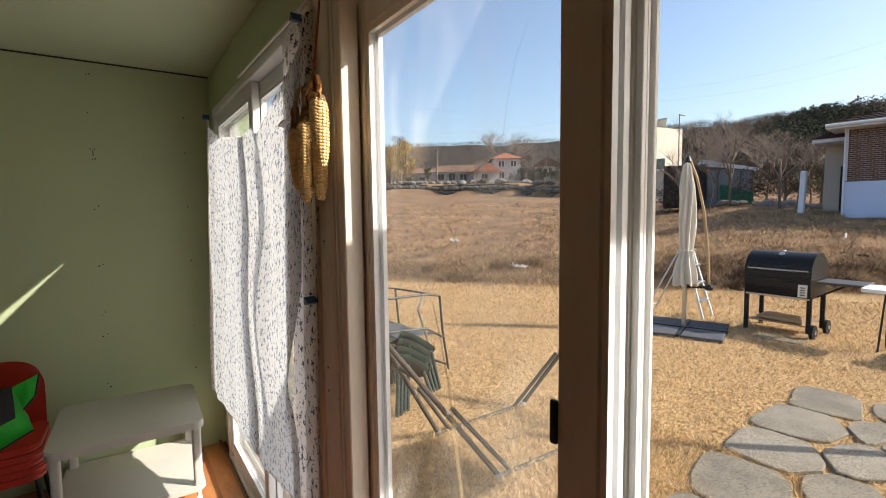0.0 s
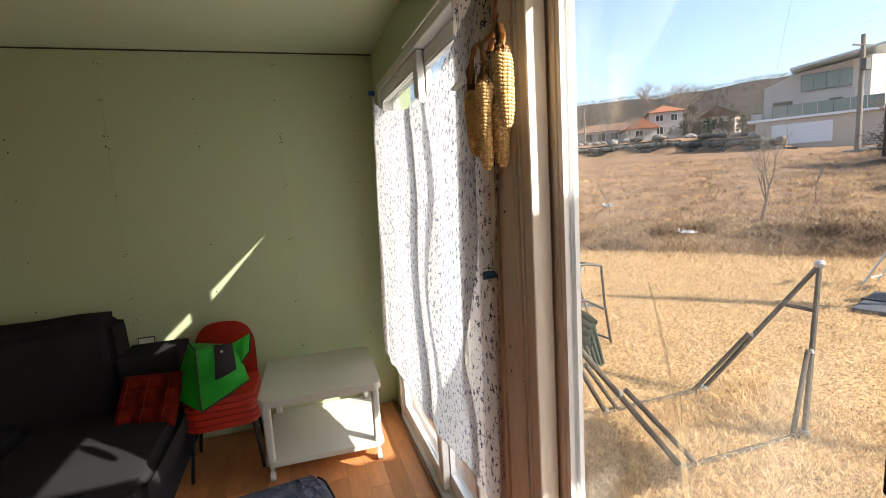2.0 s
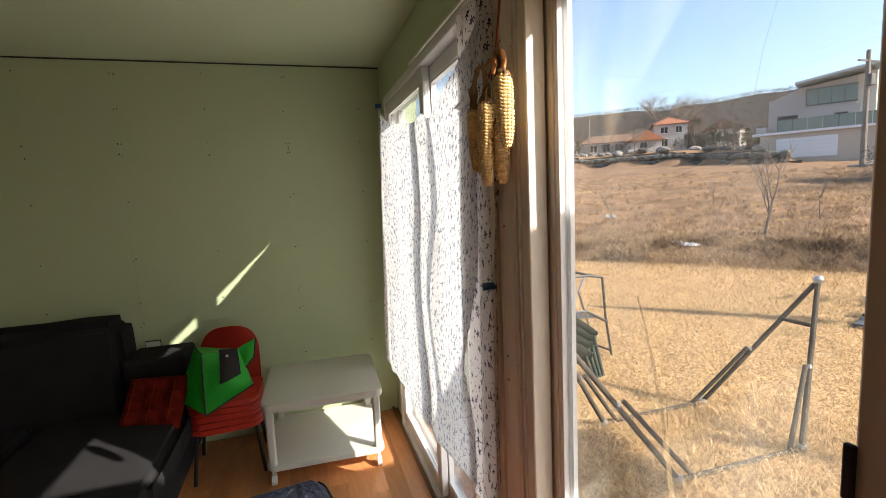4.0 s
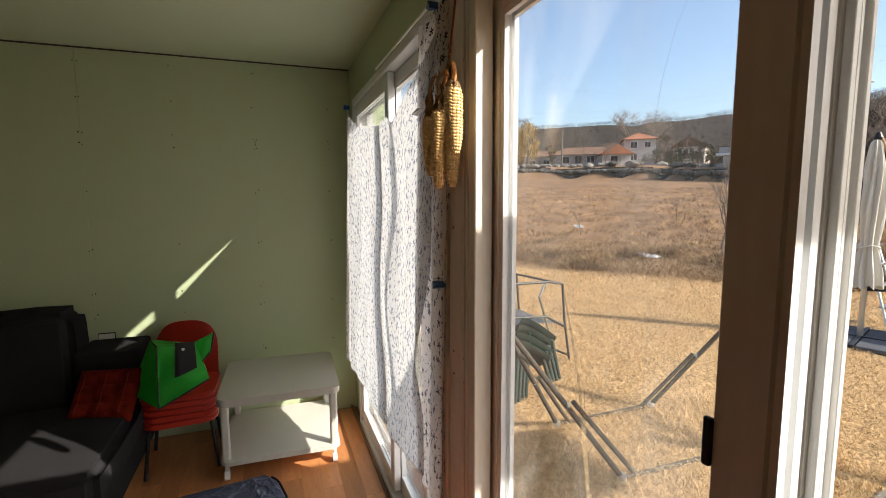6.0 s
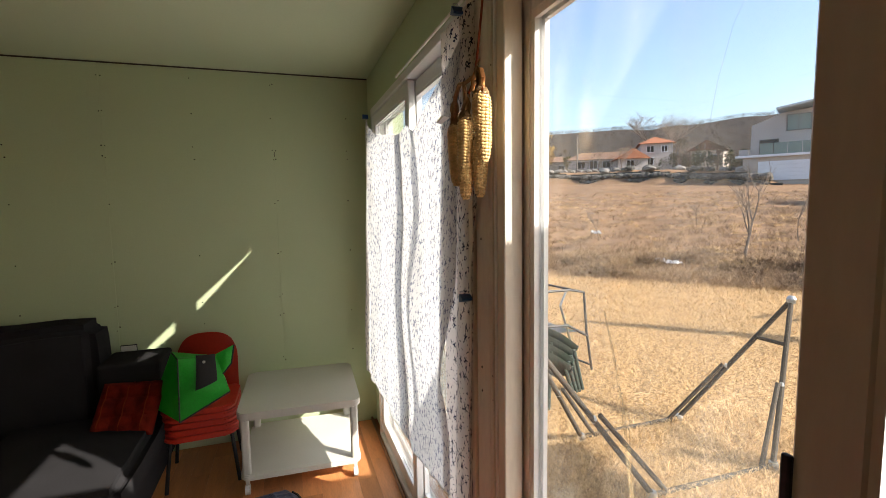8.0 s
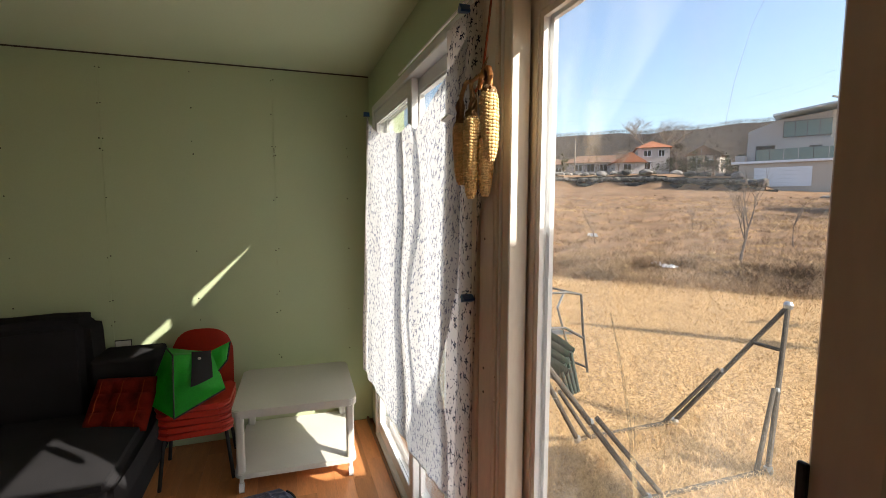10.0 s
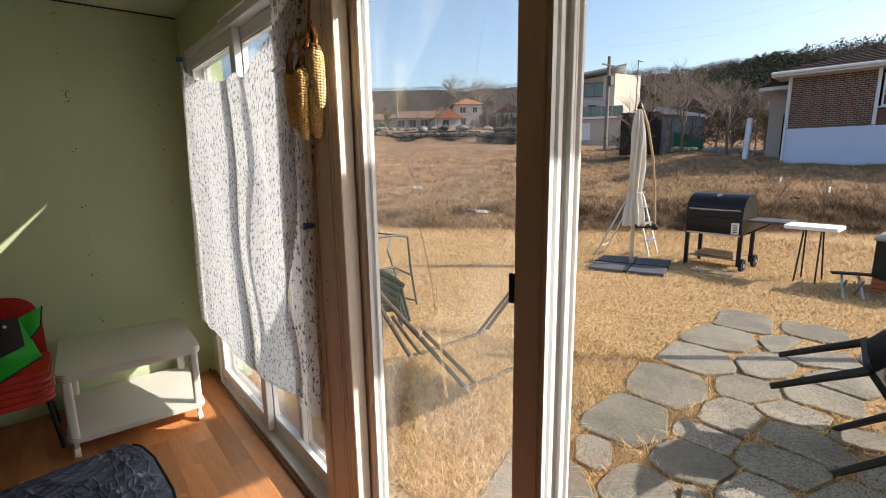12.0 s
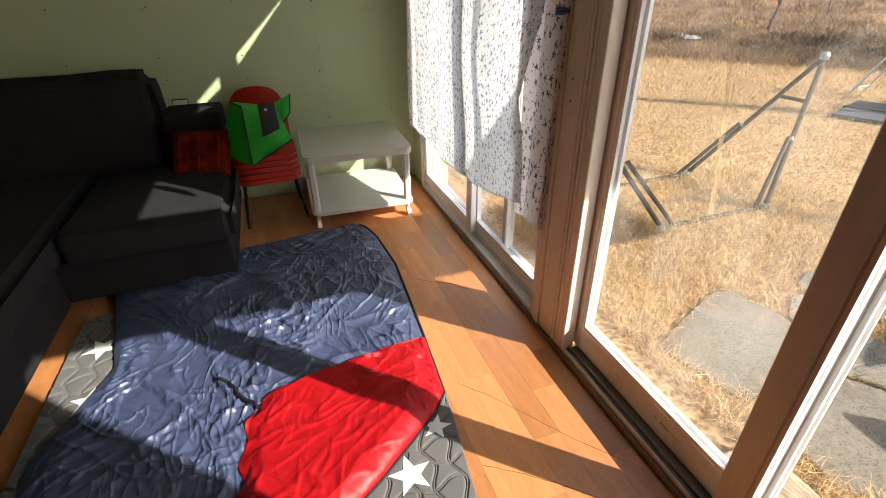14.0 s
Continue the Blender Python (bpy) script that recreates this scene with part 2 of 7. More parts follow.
win = thing("window_1", pose(0, 0, 0), "tall white double sliding window behind a curtain", "window", kind="structure")
bm = nb()
frame_bars(bm, XW - 0.006, 0.625, W0, W1, 0.0, WH, 0.04)
for xr in (0.5415, 0.571, 0.5985):
    box(bm, xr - 0.003, xr + 0.003, W0 + 0.04, W1 - 0.04, 0.04, 0.060)
part("window_frame", bm, M_VINYLW, win)
sash(win, 0.522, 2.15, 3.018, 0.062, WH - 0.042, 0.062, 0.062, 0.034, vinyl=M_VINYLW)
sash(win, 0.556, 1.427, 2.22, 0.062, WH - 0.042, 0.062, 0.062, 0.030, vinyl=M_VINYLW)
sash(win, 0.585, 1.85, 3.018, 0.062, WH - 0.042, 0.034, 0.038, 0.025, vinyl=M_VINYLW)
sash(win, 0.611, 1.410, 1.90, 0.062, WH - 0.042, 0.034, 0.038, 0.025, vinyl=M_VINYLW)

door = thing("door_1", pose(0, 0, 0), "cream framed glass sliding door", "door", kind="structure")
bm = nb()
box(bm, XW - 0.006, 0.68, D0, D0 + 0.012, -0.02, DH, 0.002)
box(bm, XW - 0.006, 0.612, D1 - 0.010, D1, -0.02, DH, 0.002)
for ya, yb in ((D0 + 0.012, D0 + 0.05), (D1 - 0.052, D1 - 0.010)):
    box(bm, XW - 0.006, 0.546 if ya > 0 else 0.503, ya, yb, -0.02, DH, 0.003)
box(bm, XW - 0.005, 0.68, D0 + 0.05, D1 - 0.052, -0.02, 0.004, 0.001)
box(bm, XW - 0.005, 0.5015, D0 + 0.05, D1 - 0.052, 0.004, 0.040, 0.003)
box(bm, XW - 0.005, 0.68, D0 + 0.05, D1 - 0.052, DH - 0.045, DH, 0.003)
box(bm, 0.602, 0.68, D0 + 0.05, D1 - 0.052, 0.004, 0.030, 0.003)
part("door_frame", bm, M_CASING, door)
for xr in (0.526, 0.577):
    bm = nb()
    box(bm, xr - 0.004, xr + 0.004, D0 + 0.05, D1 - 0.052, 0.0221, 0.036)
    part("track_rail", bm, M_STEELRAIL, door, "worn metal track rail")
# the empty slot's shade is put into the bed's darker colour
bm = nb()
box(bm, 0.502, 0.6015, D0 + 0.05, D1 - 0.052, 0.0042, 0.022)
part("track_bed", bm, M_BED, door, "track bed with the slot's shade in its colour")
bm = nb()
box(bm, XW - 0.010, XW + 0.012, D1 - 0.009, D1 + 0.002, 0.0, DH - 0.002, 0.002)
part("edge_strip", bm, M_VINYLW, door, "white edge strip")
s1 = sash(door, 0.577, 0.362, 1.212, 0.034, DH - 0.045, 0.073, 0.08, 0.046, bottom=0.104, foil=M_CREAMFOIL, bead=0.016)
s2 = sash(door, 0.526, D0 + 0.052, 0.446, 0.034, DH - 0.045, 0.073, 0.08, 0.042, bottom=0.096)
bm = nb()
for xa, xb, out in ((0.5545, 0.5635, 0.010), (0.5700, 0.5760, 0.006), (0.5820, 0.5900, 0.010), (0.5945, 0.5995, 0.004)):
    box(bm, xa, xb, 0.362 - out, 0.3622, 0.04, DH - 0.05, 0.001)
part("interlock", bm, M_VINYLW, s1, "white ribbed interlock strip")
bm = nb()
box(bm, 0.497, 0.5055, 0.441, 0.453, 1.165, 1.230, 0.003, 2)
part("handle", bm, M_BLACK, s2, "black plastic pull handle")
# dried mud run and a hairline mark on the pane
M_MUD = clear_glass("dried_mud_film", (1, 1, 1))
nt = M_MUD.node_tree
mud, mudmix = nt.nodes.new("ShaderNodeBsdfTranslucent"), nt.nodes.new("ShaderNodeMixShader")
mud.inputs[0].default_value, mudmix.inputs[0].default_value = (0.50, 0.38, 0.22, 1), 0.34
out = nt.nodes["Material Output"]
nt.links.new(out.inputs[0].links[0].from_socket, mudmix.inputs[1])
nt.links.new(mud.outputs[0], mudmix.inputs[2])
nt.links.new(mudmix.outputs[0], out.inputs[0])


def film(name, pts, w0, w1, label):
    bm = nb()
    sheet(bm, lambda u, v: (0.5725, np.interp(u, [i / (len(pts) - 1) for i in range(len(pts))], [q[0] for q in pts]) + (v - 0.5) * (w0 + (w1 - w0) * u) * (1 + 0.4 * noise.noise((u * 17, v, 1))), np.interp(u, [i / (len(pts) - 1) for i in range(len(pts))], [q[1] for q in pts])), 40, 2)
    part(name, bm, M_MUD, s1, label)


film("mud_run", [(0.868, 1.30), (0.845, 1.24), (0.825, 1.18), (0.805, 1.11), (0.785, 1.00), (0.765, 0.90), (0.752, 0.80)], 0.006, 0.016, "dried mud run on the pane")
film("mud_run", [(0.790, 1.12), (0.783, 1.02), (0.776, 0.93)], 0.003, 0.006, "dried mud run on the pane")
film("scratch", [(0.565, 1.82), (0.60, 1.76), (0.622, 1.69), (0.635, 1.62)], 0.0008, 0.0008, "hairline scratch on the pane")

# ---- the ground outside ----
GZ = -0.15


def edge_of_lawn(th):
    return 10.6 / max(0.35, math.cos(th - math.radians(50.5)))


def ground(x, y):
    """Height of the ground: a level lawn, then a field that climbs to the houses and hills."""
    r, th = math.hypot(x, y), math.degrees(math.atan2(x, y))
    a = min(abs(th - 55), 150)
    r1 = edge_of_lawn(math.radians(th)) if abs(th - 50) < 75 else 30
    r1 = min(r1, 24)
    t = [20, 33, 44, 58, 66, 75, 90, 120]
    r2 = np.interp(th, t, [62, 60, 55, 44, 30, 25, 24, 40])
    z2 = np.interp(th, t, [4.2, 3.75, 3.35, 2.15, 1.75, 1.25, 1.1, 0.4])
    if th < 0 or th > 150:
        z2 = 0.6
    k = (r - r1) / max(1.0, r2 - r1)
    if k <= 0:
        z = GZ
    elif k < 1:
        z = GZ + (z2 - GZ) * (k ** 1.08)
    else:
        # a walled terrace carries the village
        step = 1.35 * max(0, min(1, (th - 18) / 4, (54 - th) / 4)) * min(1, (r - r2) / 1.2)
        z = z2 + step + (r - r2) * 0.045
    if r1 + 0.5 < r < 45:
        z += 0.05 * noise.noise((x * 2.1, y * 2.1, 5))
    if r > r1 - 0.4:
        z += 0.10 * min(1, (r - r1 + 0.4)) * noise.noise((x * 0.9, y * 0.9, 0)) + 0.25 * min(1, max(0, r - r1) / 6) * noise.noise((x * 0.12, y * 0.12, 3))
    # a weedy bank where the lawn ends
    z += (0.20 + 0.22 * math.exp(-((th - 72) / 9) ** 2)) * math.exp(-((r - r1 - 1.4) / 1.1) ** 2) * (0.6 + 0.8 * noise.noise((x * 0.5, y * 0.5, 9)))
    # wooded hills
    for c, w, d0, d1, top in ((80, 30, 70, 190, 18), (38, 60, 170, 420, 37), (53, 9, 300, 520, 7), (39, 5, 400, 520, 9)):
        f = max(0, 1 - ((th - c) / w) ** 2)
        q = min(1, max(0, (r - d0) / (d1 - d0)))
        z += f * top * q * q * (3 - 2 * q) * (1 + 0.10 * noise.noise((th * 0.25, r * 0.01, 7)))
    return z


radii = [0.0] + [0.75 * 1.042 ** i for i in range(180)]
bm = nb()
NT = 300
rings = []
for r in radii[1:]:
    row = []
    for j in range(NT):
        # finer steps towards the garden
        s = j / NT
        th = math.radians(50) + math.pi * (2 * s - 1) * (0.35 + 0.65 * (2 * s - 1) ** 2)
        x, y = r * math.sin(th), r * math.cos(th)
        row.append(bm.verts.new((x, y, ground(x, y))))
    rings.append(row)
c0 = bm.verts.new((0, 0, GZ))
for j in range(NT):
    bm.faces.new((c0, rings[0][j], rings[0][(j + 1) % NT]))
for a, b in zip(rings, rings[1:]):
    for j in range(NT):
        bm.faces.new((a[j], a[(j + 1) % NT], b[(j + 1) % NT], b[j]))
structure("ground", bm, M_LAWN_SOIL, "dry winter lawn and brown fallow field", "ground", smooth=True)

# ---- more materials ----


def cloth_print(name, base, ink, through_light=0.45, size=1.0, dense=1.0):
    """White cotton printed with small sprigs; sunlight shines through it."""
    m = bpy.data.materials.new(name)
    m.use_nodes = True
    nt = m.node_tree
    N, L = nt.nodes.new, nt.links.new
    nt.nodes.remove(nt.nodes["Principled BSDF"])
    tc = N("ShaderNodeTexCoord")
    total = None

    def op(kind, a, b=None):
        n = N("ShaderNodeMath")
        n.operation = kind
        for i, v in enumerate((a, b)):
            if v is None:
                continue
            if isinstance(v, (int, float)):
                n.inputs[i].default_value = v
            else:
                L(v, n.inputs[i])
        return n.outputs[0]

    # five-petalled flowers, buds and leaves, each strewn on its own grid
    for sc, st, lim, petals, keep, off in ((30, (1, 1, 1), 0.30, 5, 0.75, 0.0), (46, (1, 0.75, 1), 0.25, 3, 0.7, 3.7), (60, (0.6, 1, 1), 0.20, 2, 0.7, 9.1), (75, (1, 0.8, 1), 0.16, 1, 0.8, 5.3)):
        mp, v, sep, vs, xyz = N("ShaderNodeMapping"), N("ShaderNodeTexVoronoi"), N("ShaderNodeSeparateColor"), N("ShaderNodeVectorMath"), N("ShaderNodeSeparateXYZ")
        sc, st = sc * size, st
        mp.inputs["Scale"].default_value, mp.inputs["Location"].default_value = tuple(sc * q for q in st), (off * 7, off * 5, 0)
        mp.inputs["Rotation"].default_value = (0, 0, off)
        v.voronoi_dimensions = "2D"
        v.inputs["Scale"].default_value, v.inputs["Randomness"].default_value = 1.0, 0.9
        L(tc.outputs["UV"], mp.inputs[0]), L(mp.outputs[0], v.inputs["Vector"]), L(v.outputs["Color"], sep.inputs[0])
        vs.operation = "SUBTRACT"
        L(mp.outputs[0], vs.inputs[0]), L(v.outputs["Position"], vs.inputs[1]), L(vs.outputs[0], xyz.inputs[0])
        turn = op("MULTIPLY", sep.outputs[1], 6.28)
        ang = op("ADD", op("ARCTAN2", xyz.outputs[1], xyz.outputs[0]), turn)
        wave = op("COSINE", op("MULTIPLY", ang, float(petals)))
        r = op("MULTIPLY", op("ADD", op("MULTIPLY", wave, 0.42), 0.62), lim)
        on = op("MULTIPLY", op("LESS_THAN", v.outputs["Distance"], r), op("LESS_THAN", sep.outputs[0], keep * dense))
        total = on if total is None else op("MAXIMUM", total, on)
    c = N("ShaderNodeMix")
    c.data_type = "RGBA"
    c.inputs[6].default_value, c.inputs[7].default_value = (*base, 1), (*ink, 1)
    L(total, c.inputs[0])
    d, t, mx = N("ShaderNodeBsdfDiffuse"), N("ShaderNodeBsdfTranslucent"), N("ShaderNodeMixShader")
    mx.inputs[0].default_value = through_light
    wv, bp = N("ShaderNodeTexNoise"), N("ShaderNodeBump")
    wv.inputs["Scale"].default_value = 220
    bp.inputs["Strength"].default_value, bp.inputs["Distance"].default_value = 0.15, 0.004
    L(tc.outputs["UV"], wv.inputs[0]), L(wv.outputs[0], bp.inputs["Height"]), L(bp.outputs[0], d.inputs["Normal"])
    thin = N("ShaderNodeMix")
    thin.data_type, thin.blend_type = "RGBA", "MULTIPLY"
    thin.inputs[0].default_value, thin.inputs[7].default_value = 1.0, (0.68, 0.66, 0.63, 1)
    L(c.outputs[2], thin.inputs[6])
    L(thin.outputs[2], d.inputs[0]), L(c.outputs[2], t.inputs[0])
    L(d.outputs[0], mx.inputs[1]), L(t.outputs[0], mx.inputs[2])
    L(mx.outputs[0], nt.nodes["Material Output"].inputs[0])
    return m


# front ink holds the paling of light shining through; strip ink stays dark
M_CURTAIN = cloth_print("sprigged_cotton", (0.74, 0.735, 0.73), (0.15, 0.17, 0.25), 0.45, 1.0, 0.75)
M_CURTAIN_DARK = cloth_print("sprigged_cotton_lining", (0.84, 0.76, 0.70), (0.03, 0.032, 0.06), 0.40, 0.80, 0.62)
M_CORN = mat("dried_corn", (0.82, 0.58, 0.26), 0.42, 0.10, 30, 200, 0.2, per_island=0.14)
M_HUSK = mat("dry_husk", (0.40, 0.25, 0.13), 0.9, 0.35, 40, 200, 0.6)
M_ORANGEHUSK = mat("orange_stalk", (0.55, 0.25, 0.08), 0.6, 0.2, 20)
# faint pen marks on the bottom rail
for ya, za, n, h in ((0.690, 0.100, 5, 0.011), (0.640, 0.098, 4, 0.005), (0.915, 0.098, 3, 0.005), (0.720, 0.099, 2, 0.008)):
    bm = nb()
    for i in range(n):
        box(bm, 0.5532, 0.5538, ya - 0.008 * i, ya - 0.008 * i + 0.0028, za - h * (0.6 + 0.4 * ((i * 7) % 3) / 2), za)
    part("pen_mark", bm, M_GRIME, s1, "small dark pen marks")


M_TEAL = mat("dark_blue_metal", (0.015, 0.075, 0.21), 0.4, 0.15, 9)
M_ROD = mat("white_rod", (0.7, 0.68, 0.62), 0.4, 0.08, 8)
M_STRING = mat("red_brown_cord", (0.25, 0.06, 0.03), 0.9, 0.25, 30)
M_RED = mat("red_plastic", (0.55, 0.035, 0.015), 0.38, 0.12, 7, 80, 0.1)
M_BAG = mat("green_woven_bag", (0.035, 0.60, 0.05), 0.42, 0.18, 9, 140, 0.4)
M_BAGTRIM = mat("dark_bag_trim", (0.035, 0.035, 0.035), 0.7, 0.2, 9)
M_CUSHION = mat("red_plaid_fabric", (0.30, 0.026, 0.012), 0.9, 0.35, 14, 300, 0.5, dark=(0.03, 0.004, 0.004))
M_NAVY = mat("navy_nylon", (0.050, 0.068, 0.138), 0.46, 0.15, 7, 34, 0.8)
M_CUSHION.node_tree.nodes["Principled BSDF"].inputs["Specular IOR Level"].default_value = 0.1


def crinkle(m, scale, depth):
    """Fine sharp wrinkles of thin nylon, as relief."""
    nt = m.node_tree
    n, bp, tc = nt.nodes.new("ShaderNodeTexNoise"), nt.nodes.new("ShaderNodeBump"), nt.nodes.new("ShaderNodeTexCoord")
    n.noise_type = "RIDGED_MULTIFRACTAL"
    n.inputs["Scale"].default_value, n.inputs["Detail"].default_value, n.inputs["Distortion"].default_value = scale, 4, 1.2
    bp.inputs["Strength"].default_value, bp.inputs["Distance"].default_value = 1.0, depth
    nt.links.new(tc.outputs["Object"], n.inputs[0]), nt.links.new(n.outputs[0], bp.inputs["Height"])
    nt.links.new(bp.outputs[0], nt.nodes["Principled BSDF"].inputs["Normal"])


crinkle(M_NAVY, 13.0, 0.0030)
M_NAVY.node_tree.nodes["Principled BSDF"].inputs["Specular IOR Level"].default_value = 1.0
M_REDNYLON = mat("red_nylon", (0.66, 0.012, 0.020), 0.40, 0.10, 6, 30, 0.5)
crinkle(M_BAG, 16.0, 0.0016)
crinkle(M_REDNYLON, 16.0, 0.0016)
M_QUILT = mat("grey_quilt", (0.15, 0.147, 0.143), 0.9, 0.15, 6, 260, 0.4)
M_STAR = mat("white_print", (0.80, 0.79, 0.77), 0.85, 0.06, 9, 260, 0.3)
M_RUBBER = mat("black_rubber", (0.02, 0.02, 0.022), 0.8, 0.2, 20)
M_DARKWOOD = mat("dark_wood_strip", (0.20, 0.10, 0.045), 0.5, 0.3, 5, 60, 0.2, stretch=(1, 0.1, 1))
M_NAIL = mat("rusty_nail_head", (0.05, 0.04, 0.03), 0.7, 0.3, 40)


def plank_material(name, colour, vary):
    m = mat(name, colour, 0.33, 0.22, 5.0, 45, 0.05, stretch=(6.0, 0.55, 6.0), per_object=vary)
    return m


M_PLANK = plank_material("orange_laminate", (0.56, 0.235, 0.088), 0.26)

# ---- trim and boards ----
wall_n = bpy.data.objects["wall_north"]
ends = [XS, -1.936, -1.009, -0.083, XF]
for a, b in zip(ends, ends[1:]):
    part("panel", box(nb(), a + 0.0005, b - 0.0005, YN - 0.008, YN - 0.0005, 0.0, ZC - 0.010, 0.0006), M_GREEN, wall_n)
# nails in pairs along the board joints, single ones along the studs between
rnd = random.Random(6)
head = lathe(nb(), [(0.0042, 0), (0.0034, 0.0012), (0.0, 0.0014)], 8)
nail = mesh("nail_head", head, M_NAIL)
for col, x in enumerate((-1.936, -1.478, -1.010, -0.547, -0.083, 0.373)):
    for z in (2.288, 2.090, 1.885, 1.822, 1.546, 1.215, 0.945, 0.810, 0.52):
        for side in ((-0.009, 0.009) if col % 2 == 0 else (0.0,)):
            if rnd.random() < (0.12 if col % 2 == 0 else 0.25):
                continue
            ob = new("nail_head", nail)
            ob.parent = wall_n
            ob.matrix_local = pose(x + side + rnd.uniform(-0.004, 0.004), YN - 0.008, z + rnd.uniform(-0.016, 0.012), 90) @ Matrix.Diagonal((*[rnd.uniform(0.75, 1.15)] * 2, 1, 1))
# a chip in the paint beside one joint
part("paint_chip", box(nb(), -0.0855, -0.0815, YN - 0.0088, YN - 0.0079, 1.838, 1.868), M_NAIL, wall_n, "dark chip in the paint")
bm = nb()
box(bm, XS, XF, YN - 0.0045, YN - 0.001, ZC - 0.012, ZC)
structure("shadow_gap", bm, M_NAIL, "dark open joint under the ceiling", "trim")
bm = nb()
box(bm, XW - 0.022, XW - 0.007, D0, YN - 0.01, 0.0, 0.022, 0.004)
structure("baseboard", bm, M_DARKWOOD, "thin brown strip along the window sill", "baseboard")
post = bpy.data.objects["door_post"]
for y0, y1, d in ((1.224, 1.237, 0.010), (1.247, 1.340, 0.006), (1.349, 1.384, 0.013)):
    part("moulding", box(nb(), XW - 0.004 - d, XW - 0.003, y0, y1, 0.0, WH - 0.004, 0.003), M_CASING, post)
bm = nb()
for z in (0.55, 0.98, 1.05, 1.42, 1.872):
    for y in (1.228, 1.30):
        if random.random() < 0.75:
            lathe(bm, [(0.004, 0), (0.003, 0.0015)], 8, (0, 0, 0))
            for v in list(bm.verts)[-16:]:
                v.co = Vector((XW - 0.0165 - v.co.z if y < 1.2 else XW - 0.0115 - v.co.z, y + v.co.x, z + v.co.y))
part("screw", bm, M_NAIL, post, "dark screw heads")
socket = thing("wall_socket", pose(-0.963, YN - 0.009, 0.684), "small white wall socket plate above the sofa arm", "socket")
part("back_box", box(nb(), -0.044, 0.044, -0.006, 0, -0.024, 0.024, 0.002), M_BAGTRIM, socket, "dark edge of the back box")
part("face", box(nb(), -0.040, 0.040, -0.0105, -0.0055, -0.020, 0.018, 0.002), M_WHITE, socket)

# ---- curtain ----
rod = thing("curtain_rod", pose(0, 0, 0), "thin white curtain rod across the window head", "curtain rod")
part("rail", tube(nb(), [(0.478, 1.25, 2.098), (0.478, 2.26, 2.104)], 0.005, 8), M_ROD, rod)
part("bracket", box(nb(), 0.470, 0.497, 1.245, 1.26, 2.078, 2.112, 0.002), M_ROD, rod)
curtain = thing("curtain", pose(0, 0, 0), "white sprigged cotton curtain sagging over the window", "curtain")
CY = [1.40, 1.60, 1.80, 1.87, 1.95, 2.02, 2.08, 2.13, 2.20, 2.32, 2.48, 2.70, 2.83, 2.92, 3.00]
CTOP = [1.995, 1.930, 1.868, 1.848, 1.815, 1.832, 1.858, 1.848, 1.838, 1.850, 1.872, 1.905, 1.943, 1.990, 2.052]
BY = [1.40, 1.52, 1.85, 2.20, 2.45, 2.65, 2.83, 3.00]
BZ = [0.56, 0.520, 0.445, 0.405, 0.412, 0.452, 0.488, 0.476]


def cloth_mesh(at, nu, nv, wide, tall, u0=0.0):
    bm = nb()
    uvl = bm.loops.layers.uv.new("UVMap")
    ij = {}
    for i, row in enumerate(sheet(bm, at, nu, nv)):
        for j, v in enumerate(row):
            ij[v] = (u0 + i / nu * wide, j / nv * tall)
    for f in bm.faces:
        for lp in f.loops:
            lp[uvl].uv = ij[lp.vert]
    return bm


def curtain_at(u, v):
    # the free edge swings back under the clip and out again at the foot
    edge = np.interp(v, [0, 0.30, 0.48, 0.62, 0.70, 0.87, 1], [1.40, 1.45, 1.49, 1.547, 1.576, 1.537, 1.522])
    y = edge + u * (3.00 - edge)
    zt, zb = np.interp(y, CY, CTOP), np.interp(y, BY, BZ)
    z = zt + (zb - zt) * v
    k = min(1, v * 3 + 0.2)
    deep = 0.006 * math.sin(y * 16 + 1.6 * math.sin(z * 2.3)) + 0.003 * math.sin(y * 31 + z * 2.9) + 0.008 * noise.noise((y * 3.2, z * 2.2, 2))
    deep += 0.0145 * math.sin(z * 6.5 + 0.8) * math.exp(-((y - 2.05) / 0.30) ** 2)
    # gathers falling from the far clip, the bunched top edge, and a slack fold towards the low corner
    deep += 0.012 * math.exp(-((y - 2.9 + 0.10 * v) / 0.035) ** 2)
    deep += 0.020 * math.exp(-((y - 1.62 - 0.55 * (v - 0.78)) / 0.05) ** 2) * max(0, min(1, (v - 0.5) * 3))
    deep += 0.022 * math.sin(26 * (y - 1.9) + 30 * v) * math.exp(-((y - 2.05) / 0.16) ** 2 - (v / 0.10) ** 2)
    deep += 0.010 * math.sin(30 * (z + 0.55 * y)) * math.exp(-((y - 2.75) / 0.25) ** 2 - (v / 0.20) ** 2)
    far = max(0, (y - 2.2) / 0.8)
    x = 0.474 - 0.010 * v - (0.018 + 0.040 * v) * far ** 1.5 - k * deep
    return (min(x, 0.488), y + 0.010 * math.sin(z * 6 + y * 3) * k * (1 - u), z)


def strip_at(u, v):
    z = 2.075 + (0.47 - 2.075) * v - 0.02 * u * v
    near = np.interp(z, [0.47, 0.74, 1.22, 1.44, 1.52, 1.57, 1.62, 1.75, 2.06], [1.357, 1.36, 1.333, 1.332, 1.300, 1.278, 1.285, 1.30, 1.31])
    y = near + (1.60 - near) * u
    return (0.487 - 0.010 * abs(math.sin(y * 26 + z * 1.5)) - 0.006 * noise.noise((y * 6, z * 5, 8)), y, z)


def back_edge_at(u, v):
    z = 2.00 + (0.50 - 2.00) * v
    return (0.458 - 0.012 * v + 0.030 * u ** 2 - 0.008 * abs(math.sin(u * 3 + z)), 2.93 + 0.112 * u + 0.004 * math.sin(z * 6), z)


